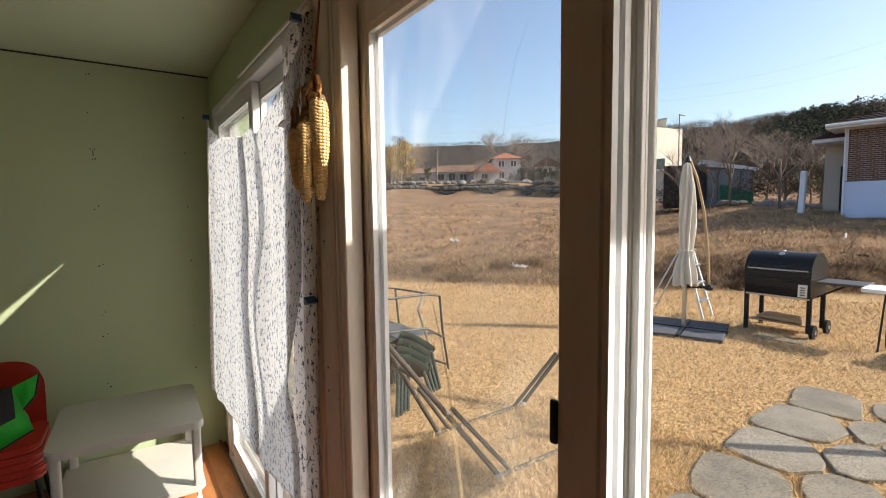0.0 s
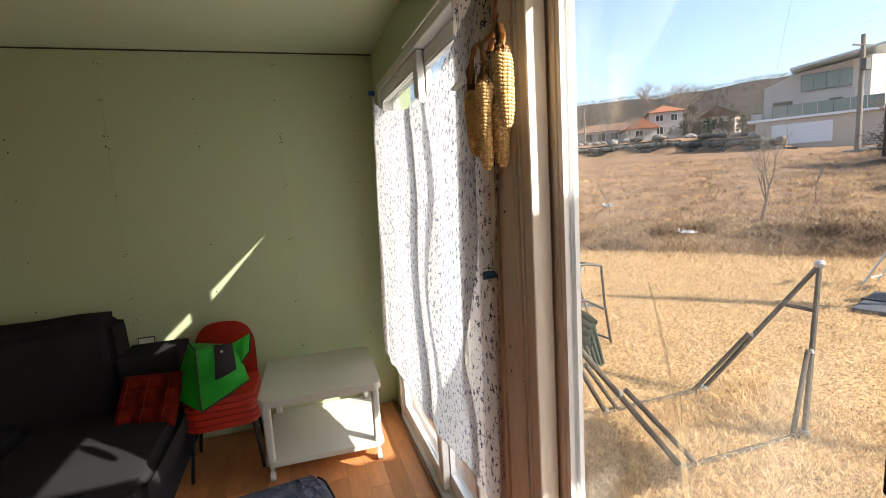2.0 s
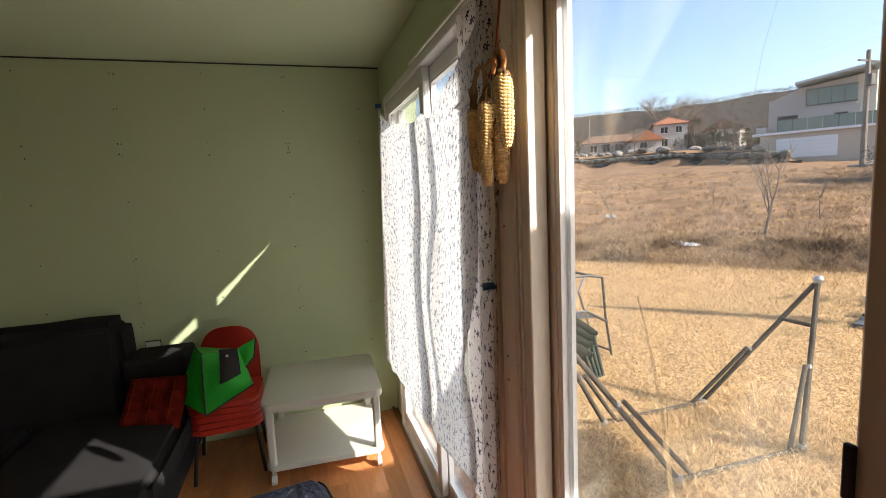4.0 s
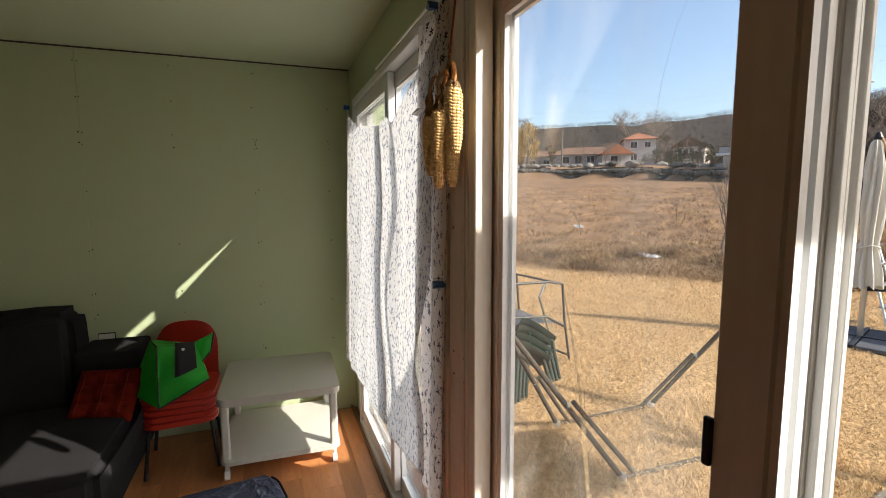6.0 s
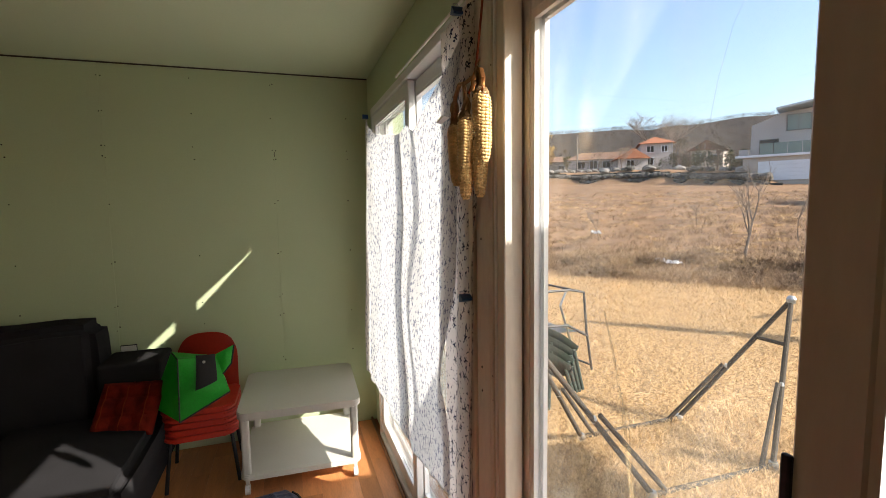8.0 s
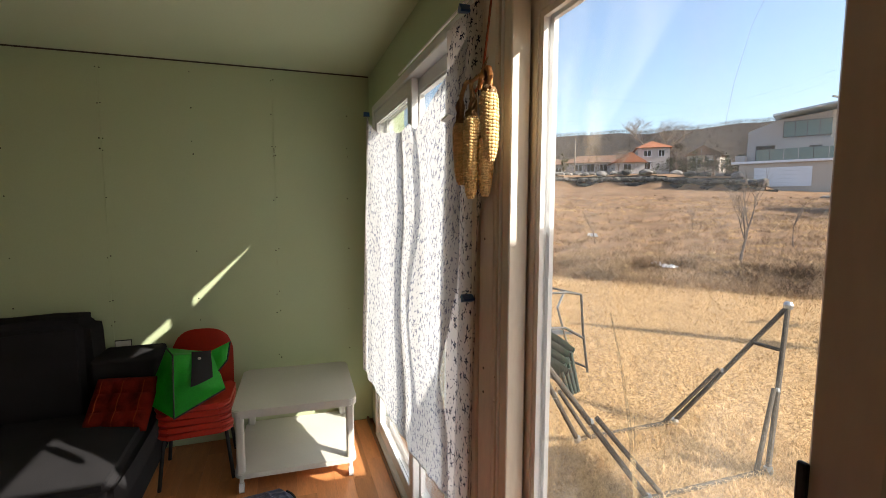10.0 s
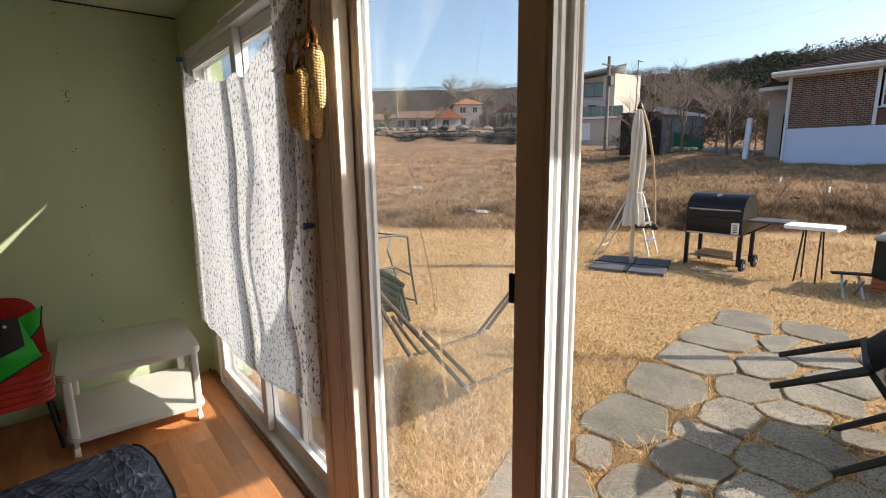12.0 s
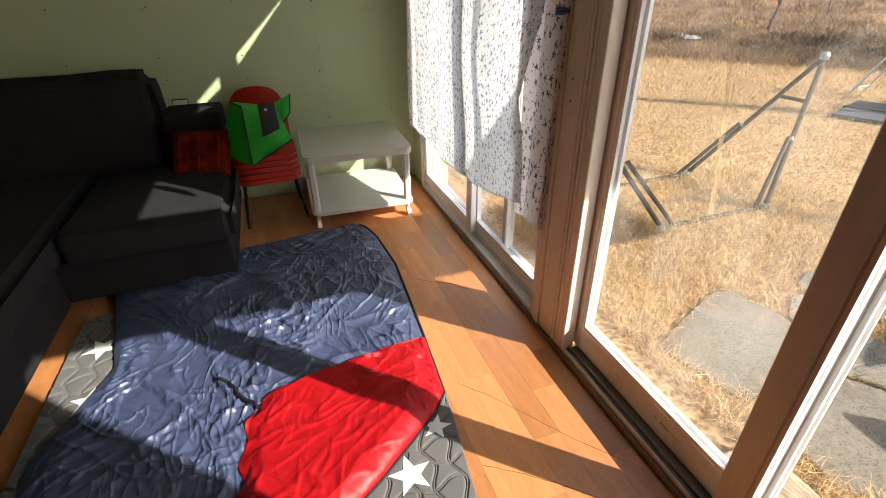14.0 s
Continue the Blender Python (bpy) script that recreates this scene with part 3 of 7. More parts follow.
part("cloth", cloth_mesh(curtain_at, 120, 100, 1.6, 1.45), M_CURTAIN, curtain, smooth=True)
part("side_strip", cloth_mesh(strip_at, 30, 80, 0.32, 1.5, 3.0), M_CURTAIN_DARK, curtain, "cream strip with larger dark flowers", smooth=True)
part("back_layer", cloth_mesh(back_edge_at, 10, 50, 0.13, 1.0, 5.0), M_CURTAIN_DARK, curtain, smooth=True)
bm = nb()
tube(bm, [curtain_at(i / 60, 1.0) for i in range(61)], 0.0018, 5)
part("hem", bm, M_ROD, curtain)


def binder_clip(name, m, label):
    c = thing(name, m, label, "clip")
    bm = nb()
    prism(bm, [(-0.012, 0.012), (0.012, 0.012), (0.003, -0.014), (-0.003, -0.014)], -0.017, 0.017)
    part("jaw", bm, M_TEAL, c)
    for s in (-1, 1):
        part("wire", tube(nb(), [(0.010 * s, -0.008, 0.012), (0.016 * s, -0.006, 0.034), (0.016 * s, 0.006, 0.034), (0.010 * s, 0.008, 0.012)], 0.0012, 5), M_STEEL, c)
    return c


binder_clip("binder_clip", pose(0.464, 1.362, 1.240, 0, 90, 90), "dark blue binder clip holding the curtain edge")
binder_clip("binder_clip", pose(0.466, 1.405, 2.068, 0, 60, 90), "black binder clip fixing the strip to the rod")
binder_clip("binder_clip", pose(0.452, 2.99, 2.052, 0, 180, 90), "dark binder clip at the curtain corner")
peg = thing("clothes_peg", pose(0.432, 1.455, 1.768, 10, 0, 84) @ Matrix.Diagonal((1.7, 1.7, 1.7, 1)), "pale plastic clothes peg on the curtain", "clothes peg")
for s in (-1, 1):
    part("arm", prism(nb(), [(-0.035, 0.001), (-0.01, 0.006), (0.03, 0.004), (0.032, 0.001)], 0.0, s * 0.005 + 0.0001), M_WHITE, peg)


def corn_cob(m, length, radius, seed, label):
    rnd = random.Random(seed)
    c = thing("corn_cob", m, label, "corn", "dried corn bunch")
    def girth(t):
        return radius * float(np.interp(t, [0, 0.05, 0.15, 0.45, 0.75, 0.92, 1.0], [0.55, 0.86, 0.95, 0.93, 0.80, 0.60, 0.30]))
    core = nb()
    lathe(core, [(girth(t) * 0.94, -length * t) for t in (1.0, 0.92, 0.75, 0.6, 0.45, 0.3, 0.15, 0.05, 0.0)], 16)
    part("core", core, M_CORN, c, smooth=True)
    k = nb()
    rows, n = 12, int(length / 0.0078)
    for i in range(rows):
        shift = rnd.uniform(-0.5, 0.5)
        for j in range(n):
            t = (j + 0.5 + shift * 0.8) / n + rnd.uniform(-0.003, 0.003)
            if not 0.01 < t < 0.985 or rnd.random() < 0.012:
                continue
            r = girth(t)
            a = 2 * math.pi * (i + 0.35 * math.sin(t * 3 + seed) + rnd.uniform(-0.05, 0.05)) / rows
            w, h, d = r * math.pi / rows * 1.06, 0.0041, 0.0030 * rnd.uniform(0.8, 1.2)
            e = Vector((math.cos(a), math.sin(a), 0))
            q, up = Vector((-e.y, e.x, 0)), Vector((0, 0, 1))
            p = e * (r - 0.0016) + up * (-length * t)
            # a rounded bead: foot, shoulder and crown
            rings = [[k.verts.new(p + e * dd + q * (math.cos(g) * w * f * 1.25) + up * (math.sin(g) * h * f * 1.25)) for g in [math.pi / 6 + m_ * math.pi / 3 for m_ in range(6)]] for dd, f in ((0, 0.86), (d * 0.7, 0.74), (d, 0.42))]
            for lo, hi in zip(rings, rings[1:]):
                for s in range(6):
                    k.faces.new((lo[s], lo[(s + 1) % 6], hi[(s + 1) % 6], hi[s]))
            k.faces.new(rings[-1])
    part("kernel_cover", k, M_CORN, c, "yellow dried kernels in rows", smooth=True)
    for i in range(4):
        # withered leaves twisted together above the cob
        a = i * 1.6 + seed
        h = nb()

        def leaf(u, v, a=a, i=i):
            w = 0.011 * math.sin(math.pi * min(1, 0.25 + u * 0.75)) * (v - 0.5) * 2
            g = a + u * 2.0
            r = 0.013 * (1 - u) ** 0.6 + 0.006 * math.sin(u * 7 + i)
            return (r * math.cos(g) - w * math.sin(g), r * math.sin(g) + w * math.cos(g), -0.010 + (0.055 + 0.012 * i) * u + 0.002 * math.sin(v * 9 + u * 15))
        sheet(h, leaf, 12, 3)
        part("husk", h, M_HUSK, c, "withered brown husk leaf", smooth=True, thick=0.0012)
    return c


corn_cob(pose(0.428, 1.252, 1.742, 2, -1, 20), 0.212, 0.0235, 1, "dried yellow corn cob hanging by its husk")
corn_cob(pose(0.428, 1.150, 1.783, -2, 1, 70), 0.165, 0.0235, 2, "short dried corn cob hanging by its husk")
corn_cob(pose(0.440, 1.372, 1.742, 1, 2, 130), 0.172, 0.022, 3, "dried corn cob in the shade, hanging")
corn_cob(pose(0.458, 1.228, 1.690, -3, 2, 200), 0.155, 0.021, 4, "dried corn cob half hidden behind another")
cord = thing("hanging_cord", pose(0, 0, 0), "reddish brown cord tied to the corn bunch", "cord")
part("strand", tube(nb(), [(0.470, 1.215, 2.105), (0.455, 1.21, 1.98), (0.442, 1.207, 1.88), (0.434, 1.205, 1.83), (0.430, 1.235, 1.80)], 0.003, 6), M_STRING, cord)
part("strand", tube(nb(), [(0.440, 1.372, 1.76), (0.434, 1.345, 1.815), (0.430, 1.30, 1.838), (0.428, 1.262, 1.832), (0.428, 1.252, 1.77)], 0.006, 6), M_HUSK, cord, "twisted dry husk tie")
part("strand", tube(nb(), [(0.428, 1.255, 1.83), (0.432, 1.215, 1.835), (0.432, 1.19, 1.815)], 0.005, 6), M_HUSK, cord, "twisted dry husk tie")
part("stalk", tube(nb(), [(0.428, 1.150, 1.788), (0.428, 1.140, 1.815), (0.428, 1.150, 1.835), (0.428, 1.172, 1.842), (0.428, 1.196, 1.828), (0.430, 1.208, 1.80)], 0.008, 8, r_end=0.006), M_ORANGEHUSK, cord, "curled orange stalk", smooth=True)
part("loop", tube(nb(), [(0.47 + 0.010 * math.cos(a), 1.215 + 0.022 * math.cos(a), 2.10 + 0.02 * math.sin(a)) for a in [i * 0.52 for i in range(12)]], 0.004, 6, closed=True), M_STRING, cord)

# ---- side table on castors ----
M_OFFWHITE = mat("off_white_steel", (0.60, 0.585, 0.53), 0.4, 0.05, 4, 90, 0.04)
cart = thing("side_table", pose(0.006, 2.942, 0, 0, 0, -2.0), "white metal side table with a lower shelf on castors", "table")


def rounded(w, d, r, n=6):
    pts = []
    for cx, cy, a0 in ((w - r, d - r, 0), (-w + r, d - r, 90), (-w + r, -d + r, 180), (w - r, -d + r, 270)):
        for i in range(n + 1):
            a = math.radians(a0 + 90 * i / n)
            pts.append((cx + r * math.cos(a), cy + r * math.sin(a)))
    return pts


def tray(z0, z1, lip, w=0.32):
    bm = nb()
    prism(bm, rounded(w, w, 0.045), z0, z1, "z")
    bmesh.ops.bevel(bm, geom=[e for e in bm.edges if abs(e.verts[0].co.z - e.verts[1].co.z) < 1e-6], offset=0.005, segments=2, affect="EDGES")
    return bm


part("top", tray(0.414, 0.455, 0), M_OFFWHITE, cart)
part("shelf", tray(0.085, 0.112, 0, 0.316), M_OFFWHITE, cart)
for sx in (-1, 1):
    for sy in (-1, 1):
        bm = nb()
        prism(bm, [(sx * 0.283 + a, sy * 0.283 + b) for a, b in rounded(0.021, 0.021, 0.012, 3)], 0.112, 0.414, "z")
        part("leg", bm, M_OFFWHITE, cart)
        bm = nb()
        box(bm, sx * 0.283 - 0.010, sx * 0.283 + 0.010, sy * 0.283 - 0.012, sy * 0.283 + 0.012, 0.045, 0.085, 0.003)
        fork = part("castor", bm, M_OFFWHITE, cart, "white castor fork")
        w = nb()
        tube(w, [(sx * 0.283 - 0.012, sy * 0.283 - 0.008, 0.026), (sx * 0.283 + 0.012, sy * 0.283 - 0.008, 0.026)], 0.026, 14)
        part("wheel", w, M_VINYL, fork, "small pale wheel")

# ---- sofa ----
sofa = thing("sofa", pose(0, 0, 0), "dark charcoal fabric corner sofa against the wall", "sofa")


def cushion(bm, x0, x1, y0, y1, z0, z1, r, puff=0.02):
    box(bm, x0, x1, y0, y1, z0, z1)
    bmesh.ops.subdivide_edges(bm, edges=bm.edges[:], cuts=5, use_grid_fill=True)
    cx, cy, cz = (x0 + x1) / 2, (y0 + y1) / 2, (z0 + z1) / 2
    hx, hy, hz = (x1 - x0) / 2, (y1 - y0) / 2, (z1 - z0) / 2
    for v in bm.verts:
        a, b, c = (v.co.x - cx) / hx, (v.co.y - cy) / hy, (v.co.z - cz) / hz
        f = Vector((a * (1 - b * b) * (1 - c * c), b * (1 - a * a) * (1 - c * c), c * (1 - a * a) * (1 - b * b)))
        v.co += f * puff + Vector((0, 0, 0.006 * noise.noise(v.co * 6)))
    es = [e for e in bm.edges if len(e.link_faces) == 2 and e.calc_face_angle(0) > 1.0]
    bmesh.ops.bevel(bm, geom=es, offset=r, segments=3, affect="EDGES")
    return bm


part("base", box(nb(), -2.27, -0.74, 2.20, 3.27, 0.05, 0.26, 0.02, 2), M_SOFA, sofa)
part("seat", cushion(nb(), -1.425, -0.705, 2.14, 2.98, 0.26, 0.415, 0.04), M_SOFA, sofa, smooth=True)
part("chaise_base", box(nb(), -2.27, -1.46, 0.55, 2.195, 0.05, 0.26, 0.02, 2), M_SOFA, sofa)
part("chaise_seat", cushion(nb(), -2.26, -1.43, 0.54, 2.98, 0.26, 0.42, 0.04), M_SOFA, sofa, smooth=True)
bm = cushion(nb(), -2.28, -1.04, 3.0, 3.27, 0.30, 0.885, 0.05, 0.02)
for v in bm.verts:
    if v.co.z > 0.7:
        v.co.z += 0.024 * math.exp(-((v.co.x + 1.16) / 0.16) ** 2)
part("backrest", bm, M_SOFA, sofa, smooth=True)
part("armrest", box(nb(), -1.035, -0.725, 2.985, 3.265, 0.262, 0.684, 0.02, 3), M_SOFA, sofa)
for x, y in ((-0.80, 2.26), (-0.80, 3.2), (-1.45, 0.62), (-2.2, 0.62), (-2.2, 3.2)):
    part("foot", tube(nb(), [(x, y, 0.0), (x, y, 0.052)], 0.022, 10), M_BLACK, sofa)

pad = thing("seat_cushion", pose(-0.850, 2.83, 0.488, 48, 0, -10) @ Matrix.Diagonal((0.84, 0.84, 0.84, 1)), "dark red tufted plaid seat cushion leaning on the sofa arm", "cushion")


def tuft(u, v):
    x, y = (u - 0.5) * 0.36, (v - 0.5) * 0.34
    z = 0.05 + 0.018 * abs(math.sin(u * math.pi * 3)) * abs(math.sin(v * math.pi * 3)) ** 0.5
    e = min(u, 1 - u, v, 1 - v)
    return (x, y, 0.01 + (z - 0.01) * min(1, e * 9) ** 0.6)


bm = nb()
sheet(bm, tuft, 30, 30)
part("cover", bm, M_CUSHION, pad, smooth=True, thick=0.02)
M_PLAIDLINE = mat("orange_plaid_line", (0.34, 0.05, 0.012), 0.9, 0.2, 20)
for i in range(3):
    u = (i + 0.5) / 3
    part("stripe", tube(nb(), [Vector(tuft(u, j / 14)) + Vector((0, 0, 0.001)) for j in range(15)], 0.0025, 5), M_PLAIDLINE, pad)

# ---- stacked red chairs and the shopping bag ----


def kid_chair(m, legs):
    c = thing("red_chair", m, "red moulded plastic chair in a stack beside the side table", "chair", "stack of red chairs")
    bm = nb()
    prism(bm, rounded(0.185, 0.18, 0.06), 0.0, 0.030, "z")
    bmesh.ops.bevel(bm, geom=[e for e in bm.edges if abs(e.verts[0].co.z - e.verts[1].co.z) < 1e-6], offset=0.009, segments=2, affect="EDGES")
    part("seat", bm, M_RED, c, smooth=True)
    bm = nb()

    def back(u, v):
        x = (u - 0.5) * 0.34 * (1 - 0.25 * max(0, v - 0.55) ** 2 * 4)
        z = 0.03 + 0.325 * v * (1 - 0.10 * (2 * u - 1) ** 4) - 0.06 * max(0, v - 0.7) * (2 * u - 1) ** 2
        return (x, 0.165 + 0.05 * v - 0.035 * (1 - (2 * u - 1) ** 2) * 0.3, z)
    sheet(bm, back, 14, 10)
    part("backrest", bm, M_RED, c, smooth=True, thick=0.018)
    if legs:
        for sx in (-1, 1):
            for sy in (-1, 1):
                part("leg", tube(nb(), [(sx * 0.15, sy * 0.14, 0.005), (sx * 0.18, sy * 0.17, -legs)], 0.010, 8), M_BLACK, c, "black steel leg")
    return c


for i in range(5):
    kid_chair(pose(-0.530 + 0.004 * (i % 2), 2.98 + 0.004 * i, 0.275 + 0.034 * i, 0, 0, 3 - i * 1.2), 0.273 if i == 0 else 0)
bag = thing("shopping_bag", pose(0, 0, 0), "green woven shopping bag with a dark flap on the chairs", "bag")


def bag_face(a, b, c, d, push, n=10):
    """A slack side of the bag between four corners, creased and bellied out."""
    bm = nb()
    a, b, c, d = Vector(a), Vector(b), Vector(c), Vector(d)
    out = (b - a).cross(d - a).normalized()

    def at(u, v):
        p = a.lerp(b, u).lerp(d.lerp(c, u), v)
        e = min(1, 5 * min(u, 1 - u, v, 1 - v))
        k = noise.noise(p * 11) * 0.5 + 0.7 * (0.5 - abs(noise.noise(p * 7 + Vector((3, 1, 2)))))
        return p + out * (push * math.sin(u * math.pi) * math.sin(v * math.pi) + 0.016 * k * e)
    sheet(bm, at, n * 2, n * 2)
    return bm, at


LT, LB, RB, RT = (-0.585, 2.715, 0.755), (-0.595, 2.715, 0.425), (-0.36, 2.785, 0.53), (-0.415, 2.775, 0.735)
BT, BB = (-0.655, 2.91, 0.745), (-0.765, 2.90, 0.46)
bm, front = bag_face(LB, RB, RT, LT, 0.018)
part("front", bm, M_BAG, bag, smooth=True, thick=0.003)
bm, _ = bag_face(BB, LB, LT, BT, 0.012)
part("side", bm, M_BAG, bag, smooth=True, thick=0.003)
bm, _ = bag_face(LT, RT, (-0.46, 2.92, 0.70), BT, 0.0)
part("top", bm, M_BAG, bag, smooth=True, thick=0.003)
bm, _ = bag_face(RB, (-0.39, 2.92, 0.53), (-0.46, 2.92, 0.70), RT, 0.0)
part("side", bm, M_BAG, bag, smooth=True, thick=0.003)
bm, _ = bag_face((-0.42, 2.775, 0.745), (-0.388, 2.772, 0.635), (-0.345, 2.785, 0.685), (-0.328, 2.80, 0.782), 0.006)
part("ear", bm, M_BAG, bag, smooth=True, thick=0.004)
bm = nb()
sheet(bm, lambda u, v: Vector(front(0.34 + 0.50 * u + 0.13 * v, 0.43 + 0.57 * v)) + Vector((0, -0.008 - 0.006 * math.sin(u * 3), 0.016 * (v > 0.95))), 10, 10)
part("flap", bm, M_BAGTRIM, bag, "dark grey front flap", smooth=True, thick=0.004)
for p, q in ((LT, LB), (LB, RB), (LT, BT), ((-0.388, 2.772, 0.635), (-0.345, 2.785, 0.685)), ((-0.345, 2.785, 0.685), (-0.328, 2.80, 0.782))):
    part("binding", tube(nb(), [Vector(p).lerp(Vector(q), k / 6) + Vector((0, -0.003, 0)) for k in range(7)], 0.004, 6), M_BAGTRIM, bag, "dark edge binding")
p = Vector(front(0.66, 0.93))
part("button", lathe(nb(), [(0.008, 0), (0.006, 0.003)], 10), M_WHITE, bag, "white snap button").matrix_local = pose(p.x, p.y - 0.022, p.z, 90)

# ---- bedding on the floor ----
quilt = thing("star_quilt", pose(0, 0, 0), "grey quilted floor mat printed with white stars", "quilt")


def stitch(x, y):
    """Distance to the nearest of the paired wavy quilting seams, which cross as a trellis."""
    cell, best = 0.074, 1.0
    for a, b in ((x + 0.02, y), (y + 0.03, x)):
        for k in (math.floor(a / cell), math.floor(a / cell) + 1):
            wave = 0.0145 * math.sin(math.pi * b / cell) * (1 if k % 2 else -1)
            best = min(best, abs(abs(a - k * cell - wave) - 0.0036))
    return best


def quilt_z(x, y):
    d = stitch(x, y)
    return 0.018 + 0.0048 * (1 - math.exp(-(d / 0.0030) ** 2)) + 0.003 * noise.noise((x * 5, y * 5, 1))


def quilt_at(a, b):
    u, v = 1 - (1 - a) ** 1.6, b ** 1.6
    y0 = 0.605 + 0.22 * (1 - u)
    y = y0 + (2.10 - y0) * v
    xr = -0.088 + 0.06 * max(0, min(1, (y - 0.65) / 0.47)) - 0.05 * max(0, 1 - (y - y0) / 0.06) ** 2
    x = -1.40 + (xr + 1.40) * u
    return (x, y, quilt_z(x, y))


bm = nb()
sheet(bm, quilt_at, 430, 490)
part("cover", bm, M_QUILT, quilt, smooth=True)
part("edging", tube(nb(), [Vector(quilt_at(1, i / 30)) * 1.0 + Vector((0.002, 0, -0.008)) for i in range(31)], 0.007, 6), M_QUILT, quilt)
part("edging", tube(nb(), [Vector(quilt_at(i / 30, 0)) + Vector((0, -0.002, -0.008)) for i in range(31)], 0.007, 6), M_QUILT, quilt)


def lie(x, y):
    return 0.0236 + 0.003 * noise.noise((x * 5, y * 5, 1))


def star(cx, cy, r, turn):
    bm = nb()
    rings = []
    for k in range(1, 7):
        ring = []
        for i in range(40):
            a = math.radians(turn + 9 * i)
            f = abs((i % 8) / 4 - 1)
            j = i // 4
            e = [Vector((math.cos(math.radians(turn + 36 * m)), math.sin(math.radians(turn + 36 * m)))) * (r if m % 2 == 0 else r * 0.42) for m in (j, j + 1)]
            e = e[0].lerp(e[1], (i % 4) / 4) * (k / 6)
            x, y = cx + e.x, cy + e.y
            ring.append(bm.verts.new((x, y, lie(x, y))))
        rings.append(ring)
    c = bm.verts.new((cx, cy, lie(cx, cy)))
    for i in range(40):
        bm.faces.new((c, rings[0][i], rings[0][(i + 1) % 40]))
        for a, b in zip(rings, rings[1:]):
            bm.faces.new((a[i], b[i], b[(i + 1) % 40], a[(i + 1) % 40]))
    part("star", bm, M_STAR, quilt)


for cx, cy, r, tn in ((-0.235, 0.845, 0.078, 20), (-0.405, 0.735, 0.078, 10), (-0.105, 0.985, 0.058, 65), (-0.158, 0.685, 0.062, 40), (-1.25, 1.53, 0.078, 15), (-1.28, 1.84, 0.078, 50), (-0.62, 0.80, 0.078, 25)):
    star(cx, cy, r * 0.92, tn)

bagbed = thing("sleeping_bag", pose(0, 0, 0), "crumpled navy sleeping bag with a red lining folded back", "sleeping bag")


def crumple(x, y, amp):
    """Short sharp creases running several ways over soft swells, as in thin slippery nylon."""
    p = Vector((x, y, 0.3))
    w = p + Vector((noise.noise(p * 3.2), noise.noise(p * 3.2 + Vector((7, 3, 1))), 0)) * 0.06 + Vector((noise.noise(p * 10), noise.noise(p * 10 + Vector((2, 9, 4))), 0)) * 0.012
    h = 0.010 * noise.noise(p * 2.2) + 0.005 * noise.noise(p * 5.0)
    for i, (turn, sc, k) in enumerate(((0.30, 6.0, 0.013), (1.35, 8.0, 0.012), (2.30, 10.0, 0.010), (0.80, 15.0, 0.0085), (1.9, 19.0, 0.0075), (2.8, 25.0, 0.0060), (0.1, 34.0, 0.0045))):
        c, s = math.cos(turn), math.sin(turn)
        q = Vector(((w.x * c + w.y * s) * sc, (w.y * c - w.x * s) * sc * 0.30, i * 3.7))
        where = max(0, min(1, 0.55 + 2.4 * noise.noise(p * 3.0 + Vector((i * 5.3, 1, 2)))))
        h += k * where * max(0, 1 - abs(noise.noise(q)) * 5.2) ** 1.0
    return amp * h


def right_edge(y):
    return float(np.interp(y, [0.2, 0.55, 0.85, 1.03, 1.11, 1.5, 2.03, 2.35, 2.50, 2.60], [-0.90, -0.78, -0.33, -0.10, -0.035, -0.005, 0.025, 0.0, -0.035, -0.11]))


def bed_at(u, v):
    y0 = 0.35 + 0.10 * math.sin(u * 5)
    y = y0 + (2.585 - 0.16 * (1 - u) - y0) * v
    xr = right_edge(y)
    xl = float(np.interp(y, [0.4, 0.9, 1.3, 1.55, 1.68, 1.85, 2.2, 2.5], [-1.34, -1.33, -1.36, -1.25, -1.20, -1.235, -1.30, -1.36]))
    x = xl + (xr - xl) * u
    e = min(u, 1 - u, v, 1 - v)
    k = min(1, e * 14) ** 0.5
    return (x, y, 0.030 + k * (0.016 + crumple(x, y, 1.0)))


bm = nb()
sheet(bm, bed_at, 440, 600)
part("shell", bm, M_NAVY, bagbed, smooth=True)


def red_at(u, v):
    # the lining shows where the edge is folded back, wider towards the foot
    y = 0.50 + 0.90 * v
    xr = right_edge(y)
    xl = float(np.interp(y, [0.50, 0.94, 1.066, 1.21, 1.276, 1.32, 1.348, 1.38, 1.40], [-0.80, -0.722, -0.713, -0.685, -0.644, -0.50, -0.317, -0.12, -0.02])) + 0.010 * math.sin(y * 47)
    x = xl + (xr + 0.004 - xl) * u
    low = 0.034 + min(1, max(0, (1 - u) * (xr - xl)) * 10) ** 0.45 * min(1, v * 12) ** 0.5 * (0.050 + crumple(x + 3, y, 0.55) + 0.012 * noise.noise((x * 3.0, y * 3.0, 6)))
    k = min(1, u * 9) * min(1, (1 - v) * 14)
    lip = 0.052 + crumple(x, y, 1.0)
    edge = min(1, (1 - u) * (xr - xl) * 30)
    return (x, y, low * (1 - edge) + (lip + (max(low, lip) - lip) * k) * edge)


